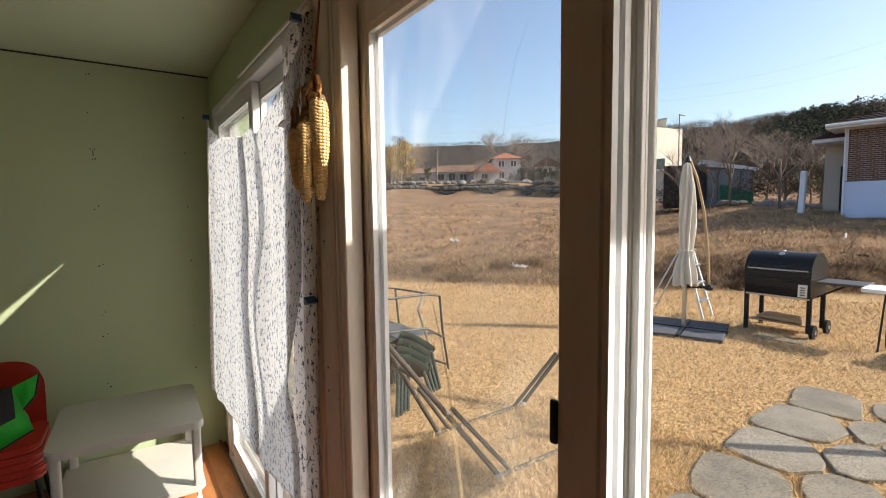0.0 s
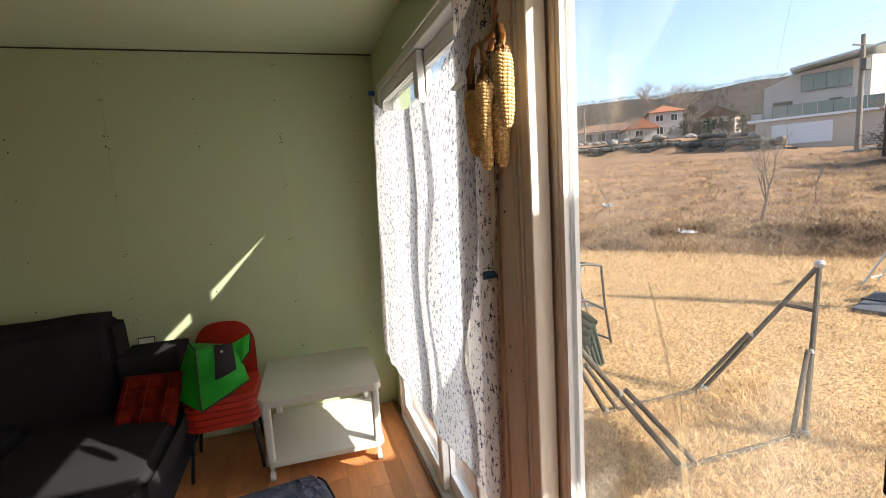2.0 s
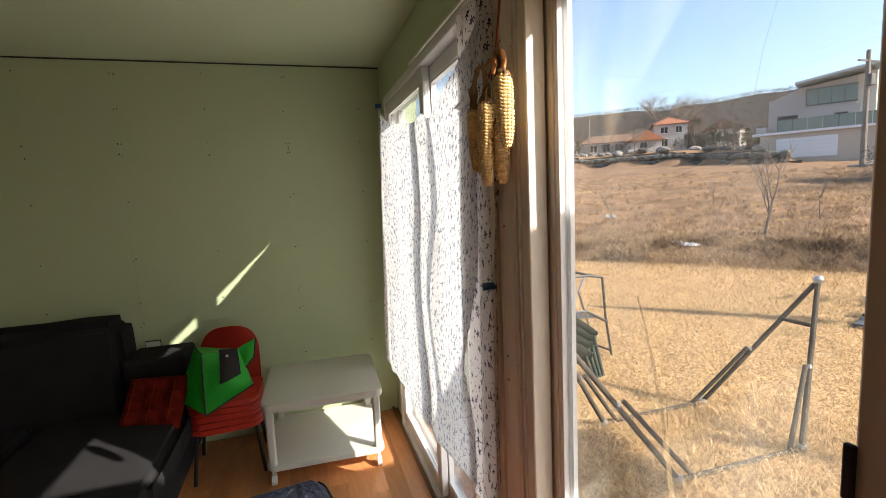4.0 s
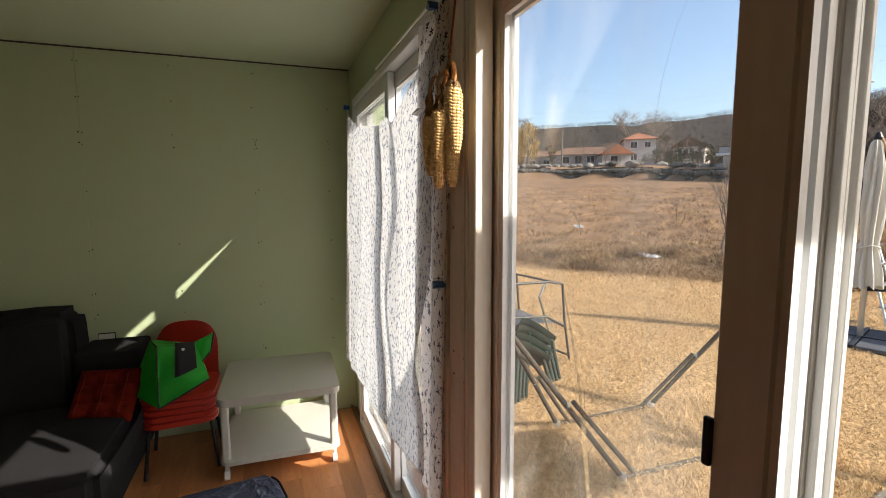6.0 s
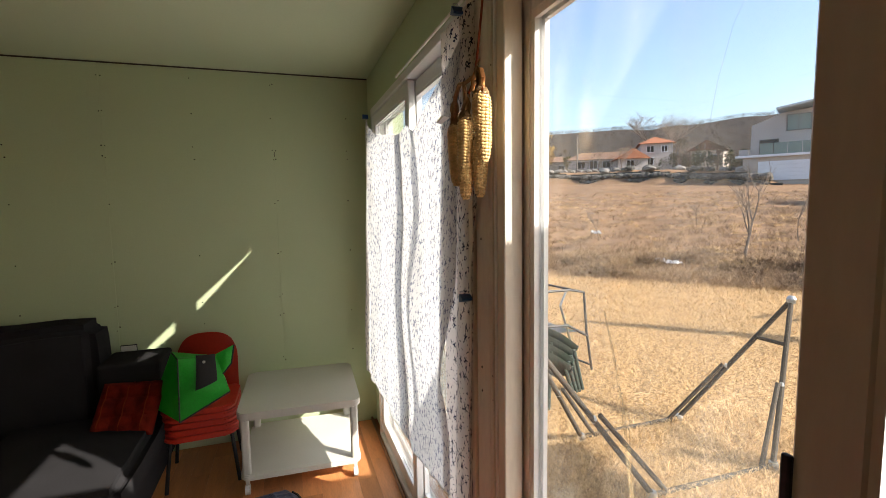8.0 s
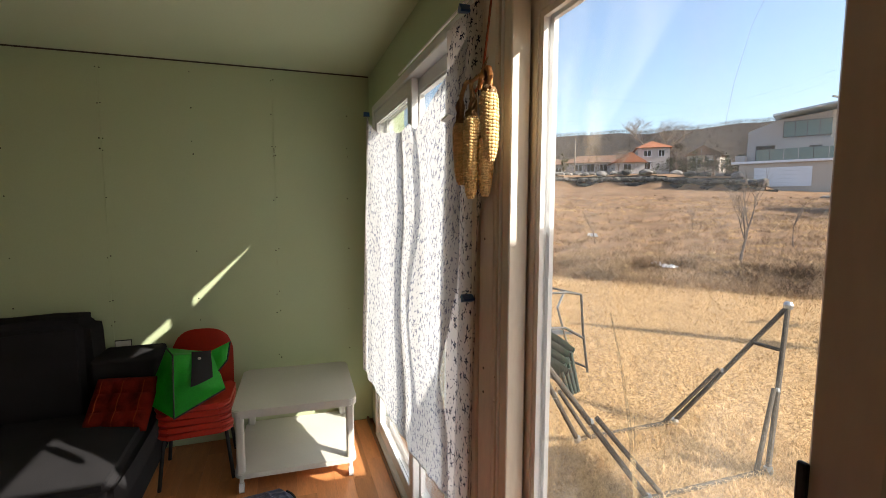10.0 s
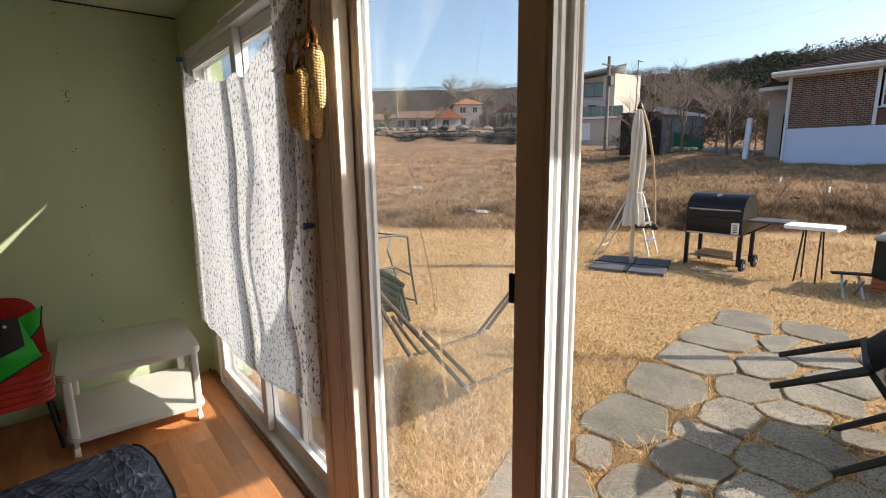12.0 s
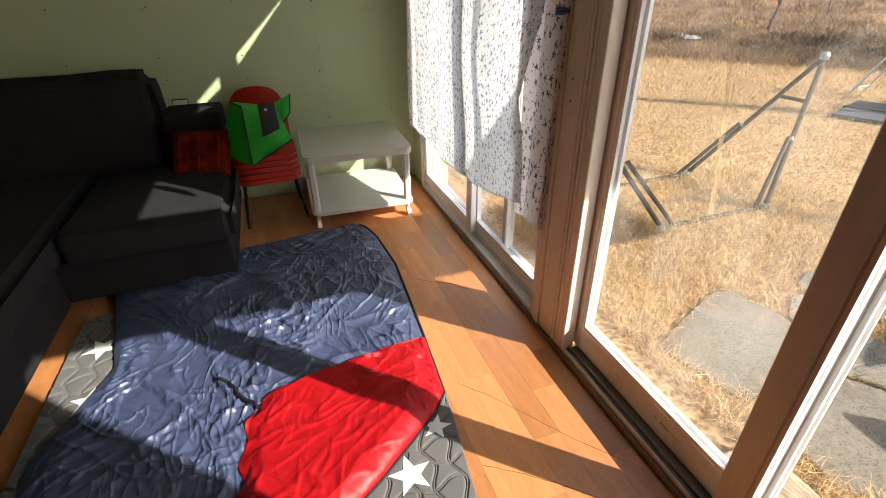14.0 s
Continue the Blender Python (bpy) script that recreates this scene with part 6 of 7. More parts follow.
part("cap", lathe(nb(), [(0.05, 0), (0.05, 0.03), (0.02, 0.06)], 10, (0, 0, 3.1)), M_BLACK, pole2)

# unseen narrow slab over the patio, added to cast the band of shade
aw = thing("patio_canopy", pose(0, 0, 0), "unseen narrow flat slab over the patio, added to cast the shade band", "canopy")
part("panel", box(nb(), 0.785, 4.60, -0.663, 0.077, 2.445, 2.475, 0.004), M_SHEDROOF, aw)
for x in (0.80, 2.0, 3.2, 4.55):
    part("bearer", box(nb(), x, x + 0.04, -0.64, 0.05, 2.40, 2.445), M_GREY, aw)

# ---- plants ----


def bare_tree(name, x, y, height, seed, label, group="", spread=0.55, levels=4, thick=0.022, lean=0.0):
    rnd = random.Random(seed)
    t = thing(name, pose(x, y, ground(x, y) - 0.05), label, "tree", group)
    trunk, crown = nb(), nb()

    def grow(p, d, length, r, level):
        bend = [p]
        for i in range(3):
            d = (d + Vector((rnd.uniform(-1, 1), rnd.uniform(-1, 1), rnd.uniform(-0.2, 0.5))) * 0.16).normalized()
            bend.append(bend[-1] + d * length / 3)
        tube(trunk if level < 2 else crown, bend, r, 6 if level < 2 else 4, r_end=r * 0.55)
        if level >= levels:
            return
        for i in range(rnd.choice((4, 5)) if level else rnd.choice((5, 6))):
            k = rnd.uniform(0.35, 1.0)
            q = bend[1 + min(2, int(k * 3))]
            a = rnd.uniform(0, 2 * math.pi)
            side = Vector((math.cos(a), math.sin(a), 0))
            nd = (d * (1 - spread) + side * spread + Vector((0, 0, 0.25))).normalized()
            grow(q, nd, length * rnd.uniform(0.5, 0.72), r * 0.5, level + 1)
    grow(Vector((0, 0, 0)), Vector((lean, 0, 1)).normalized(), height * 0.45, height * thick, 0)
    part("trunk", trunk, M_BARK, t, smooth=True)
    if len(crown.verts):
        part("crown", crown, M_TWIG, t)
    return t


def polar(bearing, d):
    a = math.radians(bearing)
    return d * math.sin(a), d * math.cos(a)


for i, (b, d, h) in enumerate(((50.9, 13.2, 2.3), (55.3, 17.5, 1.5), (71.0, 10.6, 1.3), (79.5, 12.5, 1.2), (84.5, 12.2, 1.6), (36.5, 17.0, 1.4), (75.5, 15.0, 1.0), (46.5, 21.0, 1.3))):
    young = bare_tree("sapling", *polar(b, d), h, 20 + i, "young bare fruit tree in the fallow field", "saplings", 0.36, 3 if i == 0 else 2, 0.017 if i == 0 else 0.012)
    if b > 70:
        part("tag", box(nb(), -0.05, 0.03, -0.012, 0.012, h * 0.62, h * 0.62 + 0.11, 0.004), M_PLASTIC, young, "white paper tag")
for i, (b, d, h, k, sp) in enumerate(((70.4, 27.0, 4.6, 4, 0.62), (71.8, 31.0, 4.2, 4, 0.66), (66.2, 29, 5.0, 4, 0.55), (64.3, 29, 3.4, 4, 0.62), (62.0, 26.5, 3.8, 4, 0.5), (63.2, 34, 5.6, 4, 0.6), (68.0, 33, 4.6, 4, 0.66), (72.8, 34, 3.6, 4, 0.7),
                                         (65.3, 37, 5.6, 4, 0.6), (69.3, 39, 5.6, 4, 0.6), (41.8, 100, 13, 4, 0.62), (43.6, 104, 12.5, 4, 0.66), (44.9, 102, 11, 4, 0.66), (39.0, 80, 5, 4, 0.6), (46.0, 74, 5, 4, 0.65), (36.4, 76, 4, 4, 0.6))):
    bare_tree("bare_tree", *polar(b, d), h, 60 + i * 3, "leafless grey-brown tree near the houses", "bare trees", sp, k, 0.015)

litter = thing("plastic_sheet", pose(*polar(43.6, 12.0), ground(*polar(43.6, 12.0)) + 0.01), "crumpled white plastic sheet caught in the weeds", "litter")
bm = nb()
sheet(bm, lambda u, v: ((u - 0.5) * 0.30, (v - 0.5) * 0.62, 0.03 + 0.16 * abs(noise.noise((u * 4, v * 5, 3))) + 0.12 * max(0, v - 0.75)), 14, 20)
part("film", bm, M_PLASTIC, litter, thick=0.003)
lit2 = thing("plastic_sheet", pose(*polar(36.2, 19.0), ground(*polar(36.2, 19.0)) + 0.01), "scrap of white plastic in the field", "litter")
bm = nb()
sheet(bm, lambda u, v: ((u - 0.5) * 0.25, (v - 0.5) * 0.4, 0.02 + 0.2 * abs(noise.noise((u * 4, v * 5, 9)))), 8, 10)
part("film", bm, M_PLASTIC, lit2, thick=0.003)

# ---- houses beyond the field ----


def site(bearing, d, z, turn=0):
    """A pose at the far end of a line of sight: local x to the right, local y away."""
    x, y = polar(bearing, d)
    return pose(x, y, z, 0, 0, -bearing + turn)


def window_unit(parent, x, z, w, h, y, frame_mat, bars=1, glass=None):
    bm = nb()
    t = 0.06
    box(bm, x, x + w, y - 0.05, y + 0.03, z, z + t)
    box(bm, x, x + w, y - 0.05, y + 0.03, z + h - t, z + h)
    box(bm, x, x + t, y - 0.05, y + 0.03, z + t, z + h - t)
    box(bm, x + w - t, x + w, y - 0.05, y + 0.03, z + t, z + h - t)
    for i in range(bars):
        xx = x + w * (i + 1) / (bars + 1)
        box(bm, xx - 0.03, xx + 0.03, y - 0.045, y + 0.025, z + t, z + h - t)
    wn_ = part("window", bm, frame_mat, parent)
    part("pane", box(nb(), x + 0.02, x + w - 0.02, y - 0.012, y + 0.012, z + 0.02, z + h - 0.02), glass or M_DGLASS, wn_)
    return wn_


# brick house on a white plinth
# white plinth; the blue of its sky-lit shade is mixed into the colour
M_PLINTH = mat("blue_shaded_render", (0.52, 0.60, 0.78), 0.9, 0.07, 1.5, 20, 0.3)
H = thing("brick_house", site(75.2, 23.6, 0.0, -9.0), "single-storey brown brick house on a white plinth", "house")
Z0, Z1, Z2 = 1.0, 2.44, 4.42
part("plinth", box(nb(), 0, 3.15, 0, 7, Z0, Z1, 0.01), M_PLINTH, H, "white rendered plinth, its blue shade in the colour")
# near-black colour stands in for the shade under the floor
part("plinth", box(nb(), 3.15, 10, 0.9, 7, Z0, Z1 - 0.25), M_SOOT_SHADE, H, "back of the underfloor recess, coloured with its shade")
part("floor_beam", box(nb(), 3.15, 10, -0.02, 7, Z1 - 0.25, Z1 + 0.02), M_RENDER, H, "white floor beam")
part("wall", box(nb(), 0.05, 2.62, 0.06, 7, Z1 + 0.02, Z2), M_MORTAR, H, "pale mortar bed of the brick wall")
part("wall", box(nb(), 2.62, 10, 0.10, 7, Z1 + 0.02, Z1 + 0.62), M_BRICK, H, "brick parapet below the windows")
# indoor shade as a near-black box
part("wall", box(nb(), 2.62, 10, 2.2, 7, Z1 + 0.62, Z2), M_SOOT_SHADE, H, "box coloured with the indoor shade behind the glazing")
bm = nb()
row, z = 0, Z1 + 0.03
while z < Z2 - 0.06:
    x = 0.05 - (0.100 if row % 2 else 0.0)
    while x < 2.60:
        a, b = max(0.052, x), min(2.62, x + 0.186)
        if b - a > 0.03:
            box(bm, a, b, 0.035, 0.0605, z, z + 0.055)
        x += 0.205
    row += 1
    z += 0.074
ob = part("brick_courses", bm, M_BRICK, H, "brown facing bricks")
ob["kind"] = "stuff"
bm = nb()
row, z = 0, Z1 + 0.03
while z < Z2 - 0.06:
    y = 0.1 - (0.100 if row % 2 else 0.0)
    while y < 3.0:
        box(bm, 0.025, 0.0505, max(y, 0.062), y + 0.186, z, z + 0.055)
        y += 0.205
    row += 1
    z += 0.074
ob = part("brick_courses", bm, M_BRICK, H, "brown facing bricks of the gable")
ob["kind"] = "stuff"
for x in (2.62, 0.0):
    part("corner_post", box(nb(), x - 0.05, x + 0.06, -0.03, 0.12, Z1 + 0.02, Z2, 0.004), M_RENDER, H, "white corner post")
for i in range(4):
    w = window_unit(H, 2.75 + 1.72 * i, Z1 + 0.66, 1.66, 1.22, 0.10, M_RENDER, 1)
    part("transom", box(nb(), 2.80 + 1.72 * i, 4.36 + 1.72 * i, 0.06, 0.12, Z1 + 1.05, Z1 + 1.10), M_RENDER, w)
part("sill", box(nb(), 2.68, 10, -0.03, 0.16, Z1 + 0.61, Z1 + 0.66, 0.004), M_RENDER, H, "white window sill")
part("eave", box(nb(), -0.55, 10.5, -0.55, 7.3, Z2, Z2 + 0.17, 0.01), M_RENDER, H, "white eaves board")
part("gutter", tube(nb(), [(-0.55, -0.60, Z2 + 0.12), (10.5, -0.60, Z2 + 0.12)], 0.06, 8), M_RENDER, H)
part("downpipe", tube(nb(), [(-0.02, -0.06, Z2), (-0.02, -0.06, Z0 + 0.2)], 0.035, 8), M_RENDER, H)
bm = nb()
v = [bm.verts.new(p) for p in ((-0.6, -0.6, Z2 + 0.17), (10.6, -0.6, Z2 + 0.17), (10.6, 7.4, Z2 + 0.17), (-0.6, 7.4, Z2 + 0.17), (2.4, 3.4, Z2 + 1.25), (8.6, 3.4, Z2 + 1.25))]
for q in ((0, 1, 5, 4), (1, 2, 5), (2, 3, 4, 5), (3, 0, 4), (3, 2, 1, 0)):
    bm.faces.new([v[i] for i in q])
roof = part("roof", bm, M_ROOFD, H, "dark brown shingle roof")
for k in range(1, 9):
    t = k / 9
    part("shingle_course", tube(nb(), [(-0.6 + 3.0 * t, -0.62 + 4.0 * t, Z2 + 0.18 + 1.08 * t), (10.6 - 2.0 * t, -0.62 + 4.0 * t, Z2 + 0.18 + 1.08 * t)], 0.014, 4), M_ROOFD, roof)
part("porch_roof", box(nb(), -1.3, 0.0, 1.2, 3.2, Z2 - 0.30, Z2 - 0.14, 0.01), M_RENDER, H, "white porch canopy edge")
bm = nb()
prism(bm, [(-1.35, Z2 - 0.14), (0.0, Z2 - 0.14), (0.0, Z2 + 0.35)], 1.15, 3.25)
part("porch_tiles", bm, M_ROOFD, H)
part("porch_wall", box(nb(), -1.1, 0.0, 2.6, 3.2, Z0, Z2 - 0.3), M_BEIGE, H)
part("porch_door", box(nb(), -0.55, -0.05, 2.55, 2.6, Z0 + 0.2, Z0 + 2.2), M_SOOT_SHADE, H)
for i, (x, w, h) in enumerate(((3.5, 0.22, 0.20), (3.85, 0.16, 0.24), (4.15, 0.30, 0.16), (4.6, 0.18, 0.22), (5.0, 0.26, 0.18))):
    st_ = part("storage_box", box(nb(), x, x + w, 0.4, 0.8, Z0 + 0.30, Z0 + 0.30 + h, 0.02), (M_SHEDROOF, M_GREY, M_BEIGE)[i % 3], H)

# modern house with a garage
M_CANOPY = mat("pale_canopy_glass", (0.45, 0.52, 0.56), 0.3, 0.1, 2)
# the house's stucco, lightened to cream by the sun on its side
M_SUNLITWALL = mat("sunlit_stucco", (0.62, 0.55, 0.46), 0.9, 0.07, 0.6, 12, 0.2)
H = thing("modern_house", site(50.6, 52.0, 0.0, -8.0), "grey stucco house with terrace, glass balustrade and garage", "house")
part("garage_wall", box(nb(), 0.0, 8.6, 0.0, 8, 2.6, 5.25), M_BEIGE, H)
gd = part("garage_door", box(nb(), 1.2, 5.4, -0.06, 0.0, 3.15, 4.85, 0.01), M_RENDER, H, "wide white garage door")
for k in range(1, 5):
    part("groove", box(nb(), 1.2, 5.4, -0.075, -0.058, 3.15 + 0.34 * k, 3.165 + 0.34 * k), M_SHEDROOF, gd)
part("terrace_edge", box(nb(), -0.6, 8.7, -0.25, 0.6, 5.25, 5.45, 0.01), M_RENDER, H)
for k in range(7):
    part("balustrade", box(nb(), 1.3 + 1.03 * k, 2.28 + 1.03 * k, -0.18, -0.14, 5.45, 6.45), M_GREENGLASS, H, "greenish glass panel")
part("middle_wall", box(nb(), 0.3, 8.2, 2.0, 9, 5.45, 7.4), M_GREIGE, H)
window_unit(H, 1.0, 5.5, 1.5, 1.5, 1.98, M_GREY, 0)
window_unit(H, 5.0, 5.6, 0.9, 1.2, 1.98, M_GREY, 0)
bm = nb()
prism(bm, [(0.3, 7.4), (8.2, 7.4), (8.2, 9.9), (2.6, 9.3), (0.3, 8.4)], 2.2, 9)
part("upper_wall", bm, M_GREIGE, H)
window_unit(H, 3.0, 7.65, 4.4, 1.45, 2.17, M_GREY, 4, M_GREENGLASS)
# turned block added in place of the house's sunlit side
part("upper_block", box(nb(), 0, 4.0, 0, 2.2, 5.45, 9.75), M_SUNLITWALL, H, "block added for the sunlit side, the sun's brightening in its cream").matrix_local = pose(7.6, 1.2, 0, 0, 0, 50)
bm = nb()
prism(bm, [(2.3, 9.45), (8.6, 10.35), (8.6, 10.5), (2.3, 9.62)], 0.6, 9)
rf = part("roof", bm, M_CANOPY, H, "tilted metal and glass roof")
for k in range(8):
    part("rib", box(nb(), 2.5 + 0.8 * k, 2.58 + 0.8 * k, 0.58, 0.62, 9.44 + 0.114 * k, 9.66 + 0.114 * k), M_RENDER, rf)
part("side_wall", box(nb(), 8.6, 11.5, 0.2, 1.2, 2.4, 5.0), M_CONCRETE, H)
part("parapet", box(nb(), -0.5, 0.3, 1.0, 4, 5.45, 6.1), M_GREIGE, H)


def cottage(m, w, d, h, rise, wall, roof_mat, label, openings, gable_front=False):
    c = thing("house", m, label, "house", "village houses")
    part("wall", box(nb(), -w / 2, w / 2, 0, d, -0.6, h), wall, c)
    bm = nb()
    o = 0.45
    if gable_front:
        prism(bm, [(-w / 2 - o, h - 0.1), (w / 2 + o, h - 0.1), (0, h + rise)], -o, d + o)
    else:
        v = [bm.verts.new(p) for p in ((-w / 2 - o, -o, h), (w / 2 + o, -o, h), (w / 2 + o, d + o, h), (-w / 2 - o, d + o, h), (-w / 2 + d * 0.35, d / 2, h + rise), (w / 2 - d * 0.35, d / 2, h + rise))]
        for q in ((0, 1, 5, 4), (1, 2, 5), (2, 3, 4, 5), (3, 0, 4), (3, 2, 1, 0)):
            bm.faces.new([v[i] for i in q])
    part("roof", bm, roof_mat, c)
    for x, z, ww, hh in openings:
        window_unit(c, x, z, ww, hh, -0.01, M_RENDER, 1)
    return c


cottage(site(42.6, 88, 6.6, 6), 5.0, 7, 4.5, 1.5, M_GREIGE, M_ROOFO, "two-storey beige house with an orange tile roof", ((-1.6, 0.9, 1.2, 1.3), (-1.6, 3.0, 1.2, 1.1), (0.7, 3.0, 1.0, 1.1)))
cottage(site(37.2, 92, 7.3, 0), 13.5, 7, 1.9, 1.6, M_GREIGE, M_ROOFB, "long low white house with a brown tile roof", ((-4.8, 0.3, 1.4, 1.3), (-2.6, 0.2, 1.4, 1.5), (-0.4, 0.3, 1.4, 1.3), (2.0, 0.2, 1.6, 1.5), (4.2, 0.4, 1.0, 1.2)))
cottage(site(40.2, 84, 6.6, 12), 4.6, 6, 1.9, 1.6, M_GREIGE, M_ROOFO, "small house with an orange roof beside a taller one", ((-1.0, 0.3, 1.2, 1.3),), True)
cottage(site(47.4, 86, 7.0, -10), 4.6, 6, 2.4, 1.5, M_BEIGE, M_ROOFB, "sand-coloured house half hidden by trees", ((-1.6, 0.3, 1.4, 1.6), (0.4, 0.4, 1.0, 1.2)), True)
cottage(site(31.6, 100, 7.4, 0), 7.0, 6, 2.2, 1.4, M_BEIGE, M_ROOFB, "low house with a brown roof", ((-2.0, 0.3, 1.2, 1.2), (0.8, 0.3, 1.2, 1.2)))

M_SHEDWALL = mat("blue_grey_sheet", (0.20, 0.235, 0.26), 0.6, 0.2, 2, 20, 0.2)
shed = thing("garden_shed", site(63.6, 31, 1.95, 4), "grey sheet shed with a green net over its side", "shed")
part("wall", box(nb(), 0.2, 2.5, 0, 2.5, -0.4, 1.75), M_SHEDWALL, shed)
for k in range(11):
    part("rib", box(nb(), 0.30 + 0.2 * k, 0.33 + 0.2 * k, -0.025, 0.0, -0.4, 1.75), M_SHEDWALL, shed)
for k in range(5):
    part("post", box(nb(), 0.2 + 0.55 * k, 0.26 + 0.55 * k, -0.05, 0.0, 0.0, 1.6), M_BARK, shed)
bm = nb()
prism(bm, [(-0.1, 1.95), (2.7, 1.62), (2.7, 1.72), (-0.1, 2.35)], -0.2, 2.7)
part("roof", bm, M_RENDER, shed)
bm = nb()
sheet(bm, lambda u, v: (0.9 + 1.6 * u, -0.08 - 0.2 * (1 - v), -0.3 + 1.2 * v * (1 - 0.4 * u)), 10, 6)
part("net", bm, M_NET, shed, "green debris net", thick=0.01)
# the lean-to's inner shade is a solid dark box
part("lean_to", box(nb(), -2.0, 0.15, -0.3, 1.6, -0.4, 2.05), M_SOOT_SHADE, shed, "lean-to as a box coloured with its inner shade")


def utility_pole(bearing, d, z0, z1, r, label, arms=True):
    x, y = polar(bearing, d)
    p = thing("utility_pole", pose(x, y, z0), label, "pole", "utility poles")
    part("shaft", tube(nb(), [(0, 0, 0), (0, 0, z1 - z0)], r, 10, r_end=r * 0.7), M_POLE, p)
    if arms:
        part("cross_arm", box(nb(), -0.9, 0.9, -0.05, 0.05, z1 - z0 - 0.7, z1 - z0 - 0.6), M_GREY, p)
        part("box", box(nb(), -0.22, 0.22, -0.35, -0.05, z1 - z0 - 2.2, z1 - z0 - 1.5, 0.02), M_GREY, p)
    return p


utility_pole(58.3, 41, 1.9, 9.2, 0.17, "tall brown utility pole beside the lane")
utility_pole(34.2, 80, 5.5, 12.0, 0.14, "slim grey utility pole before the village", False)
utility_pole(47.2, 78, 6.0, 9.6, 0.09, "leaning timber prop near the houses", False)
lampost = utility_pole(61.3, 40, 2.0, 8.6, 0.05, "slim street lamp post", False)
part("lamp_head", box(nb(), -0.05, 0.7, -0.08, 0.08, 6.5, 6.6, 0.02), M_SHEDROOF, lampost)
wp = thing("marker_post", pose(*polar(72.1, 24.5), 1.25, 0, 6, 0), "white plastic marker post at the field edge", "post")
part("post", box(nb(), -0.10, 0.10, -0.10, 0.10, 0, 1.75, 0.02), M_RENDER, wp)
for z, b0, b1, d in ((13.0, 30, 59, 75), (12.2, 30, 59, 75), (13.8, 58, 92, 60), (12.6, 58, 92, 60)):
    c = thing("power_cable", pose(0, 0, 0), "thin overhead power cable", "cable", "power cables")
    pts = []
    for i in range(25):
        b = b0 + (b1 - b0) * i / 24
        x, y = polar(b, d - 25 * i / 24)
        pts.append((x, y, z + 1.2 * (2 * i / 24 - 1) ** 2 - 1.5 * (i / 24)))
    part("wire", tube(nb(), pts, 0.004, 4), M_GREY, c)

# field-edge terrace wall of dark stones, and boulders
M_ROCKD = mat("mossy_dark_stone", (0.095, 0.088, 0.078), 0.95, 0.35, 2, 20, 0.6, per_object=0.4)
rw = thing("retaining_wall", pose(0, 0, 0), "dark dry-stone retaining wall along the field edge", "wall", kind="structure")


def wall_line(b):
    return polar(b, float(np.interp(b, [20, 33, 44, 58], [62, 60, 55, 44])) + 0.2)


bm = nb()
for i in range(34):
    b0, b1 = 20 + i, 21 + i
    (x0, y0), (x1, y1) = wall_line(b0), wall_line(b1)
    zt = min(ground(x0 * 0.985, y0 * 0.985), ground(x1 * 0.985, y1 * 0.985))
    prism(bm, [(x0 * 1.006, y0 * 1.006), (x1 * 1.006, y1 * 1.006), (x1 * 1.02, y1 * 1.02), (x0 * 1.02, y0 * 1.02)], zt - 0.5, zt + 1.25 * min(1, (54 - b0) / 4), "z")
part("wall", bm, M_ROCKD, rw)
rnd = random.Random(12)
rock_meshes, dark_rocks = [], []
for k in range(6):
    for store, m in ((rock_meshes, M_ROCK), (dark_rocks, M_ROCKD)):
        bm = nb()
        bmesh.ops.create_icosphere(bm, subdivisions=2, radius=0.5)
        for v in bm.verts:
            v.co *= 1 + 0.35 * noise.noise(v.co * 2.2 + Vector((k * 5, 0, 0)))
            v.co.z *= 0.7
        store.append(mesh("boulder" if m is M_ROCK else "stone", bm, m))
for i in range(150):
    b = 24 + 29 * (i % 75) / 75 + rnd.uniform(-0.12, 0.12)
    x, y = wall_line(b)
    low = ground(x * 0.985, y * 0.985)
    o = new("stone", dark_rocks[i % 6])
    o.parent = rw
    s_ = rnd.uniform(0.65, 0.95)
    o.matrix_local = pose(x, y, low + (0.22 if i < 75 else 0.80), 0, 0, rnd.uniform(0, 360)) @ Matrix.Diagonal((s_, s_, s_ * 1.05, 1))
for i in range(150):
    if i < 70:
        b = rnd.uniform(28, 53)
        d = float(np.interp(b, [20, 33, 44, 58], [62, 60, 55, 44])) + rnd.uniform(1.6, 6)
        s_ = rnd.uniform(0.5, 1.3)
    elif i < 110:
        b = rnd.uniform(64.5, 74.5)
        d = float(np.interp(b, [64, 66, 75], [33, 30, 27.5])) + rnd.uniform(-0.5, 0.5)
        s_ = rnd.uniform(0.35, 0.75)
    else:
        b = rnd.uniform(57.5, 66)
        d = float(np.interp(b, [57, 66], [43, 31])) + rnd.uniform(-0.6, 1.8)
        s_ = rnd.uniform(0.3, 0.8)
    x, y = polar(b, d)
    o = new("boulder", (dark_rocks if 35 < i < 70 else rock_meshes)[i % 6])
    o.matrix_world = pose(x, y, ground(x, y) + (0.12 if i < 110 else 0.05), 0, 0, rnd.uniform(0, 360)) @ Matrix.Diagonal((s_, s_ * rnd.uniform(0.7, 1.2), s_ * rnd.uniform(0.6, 1.0), 1))
    tagged(o, "grey boulder in the stone bank", "rock", "boulders")

# ---- woods on the hills ----


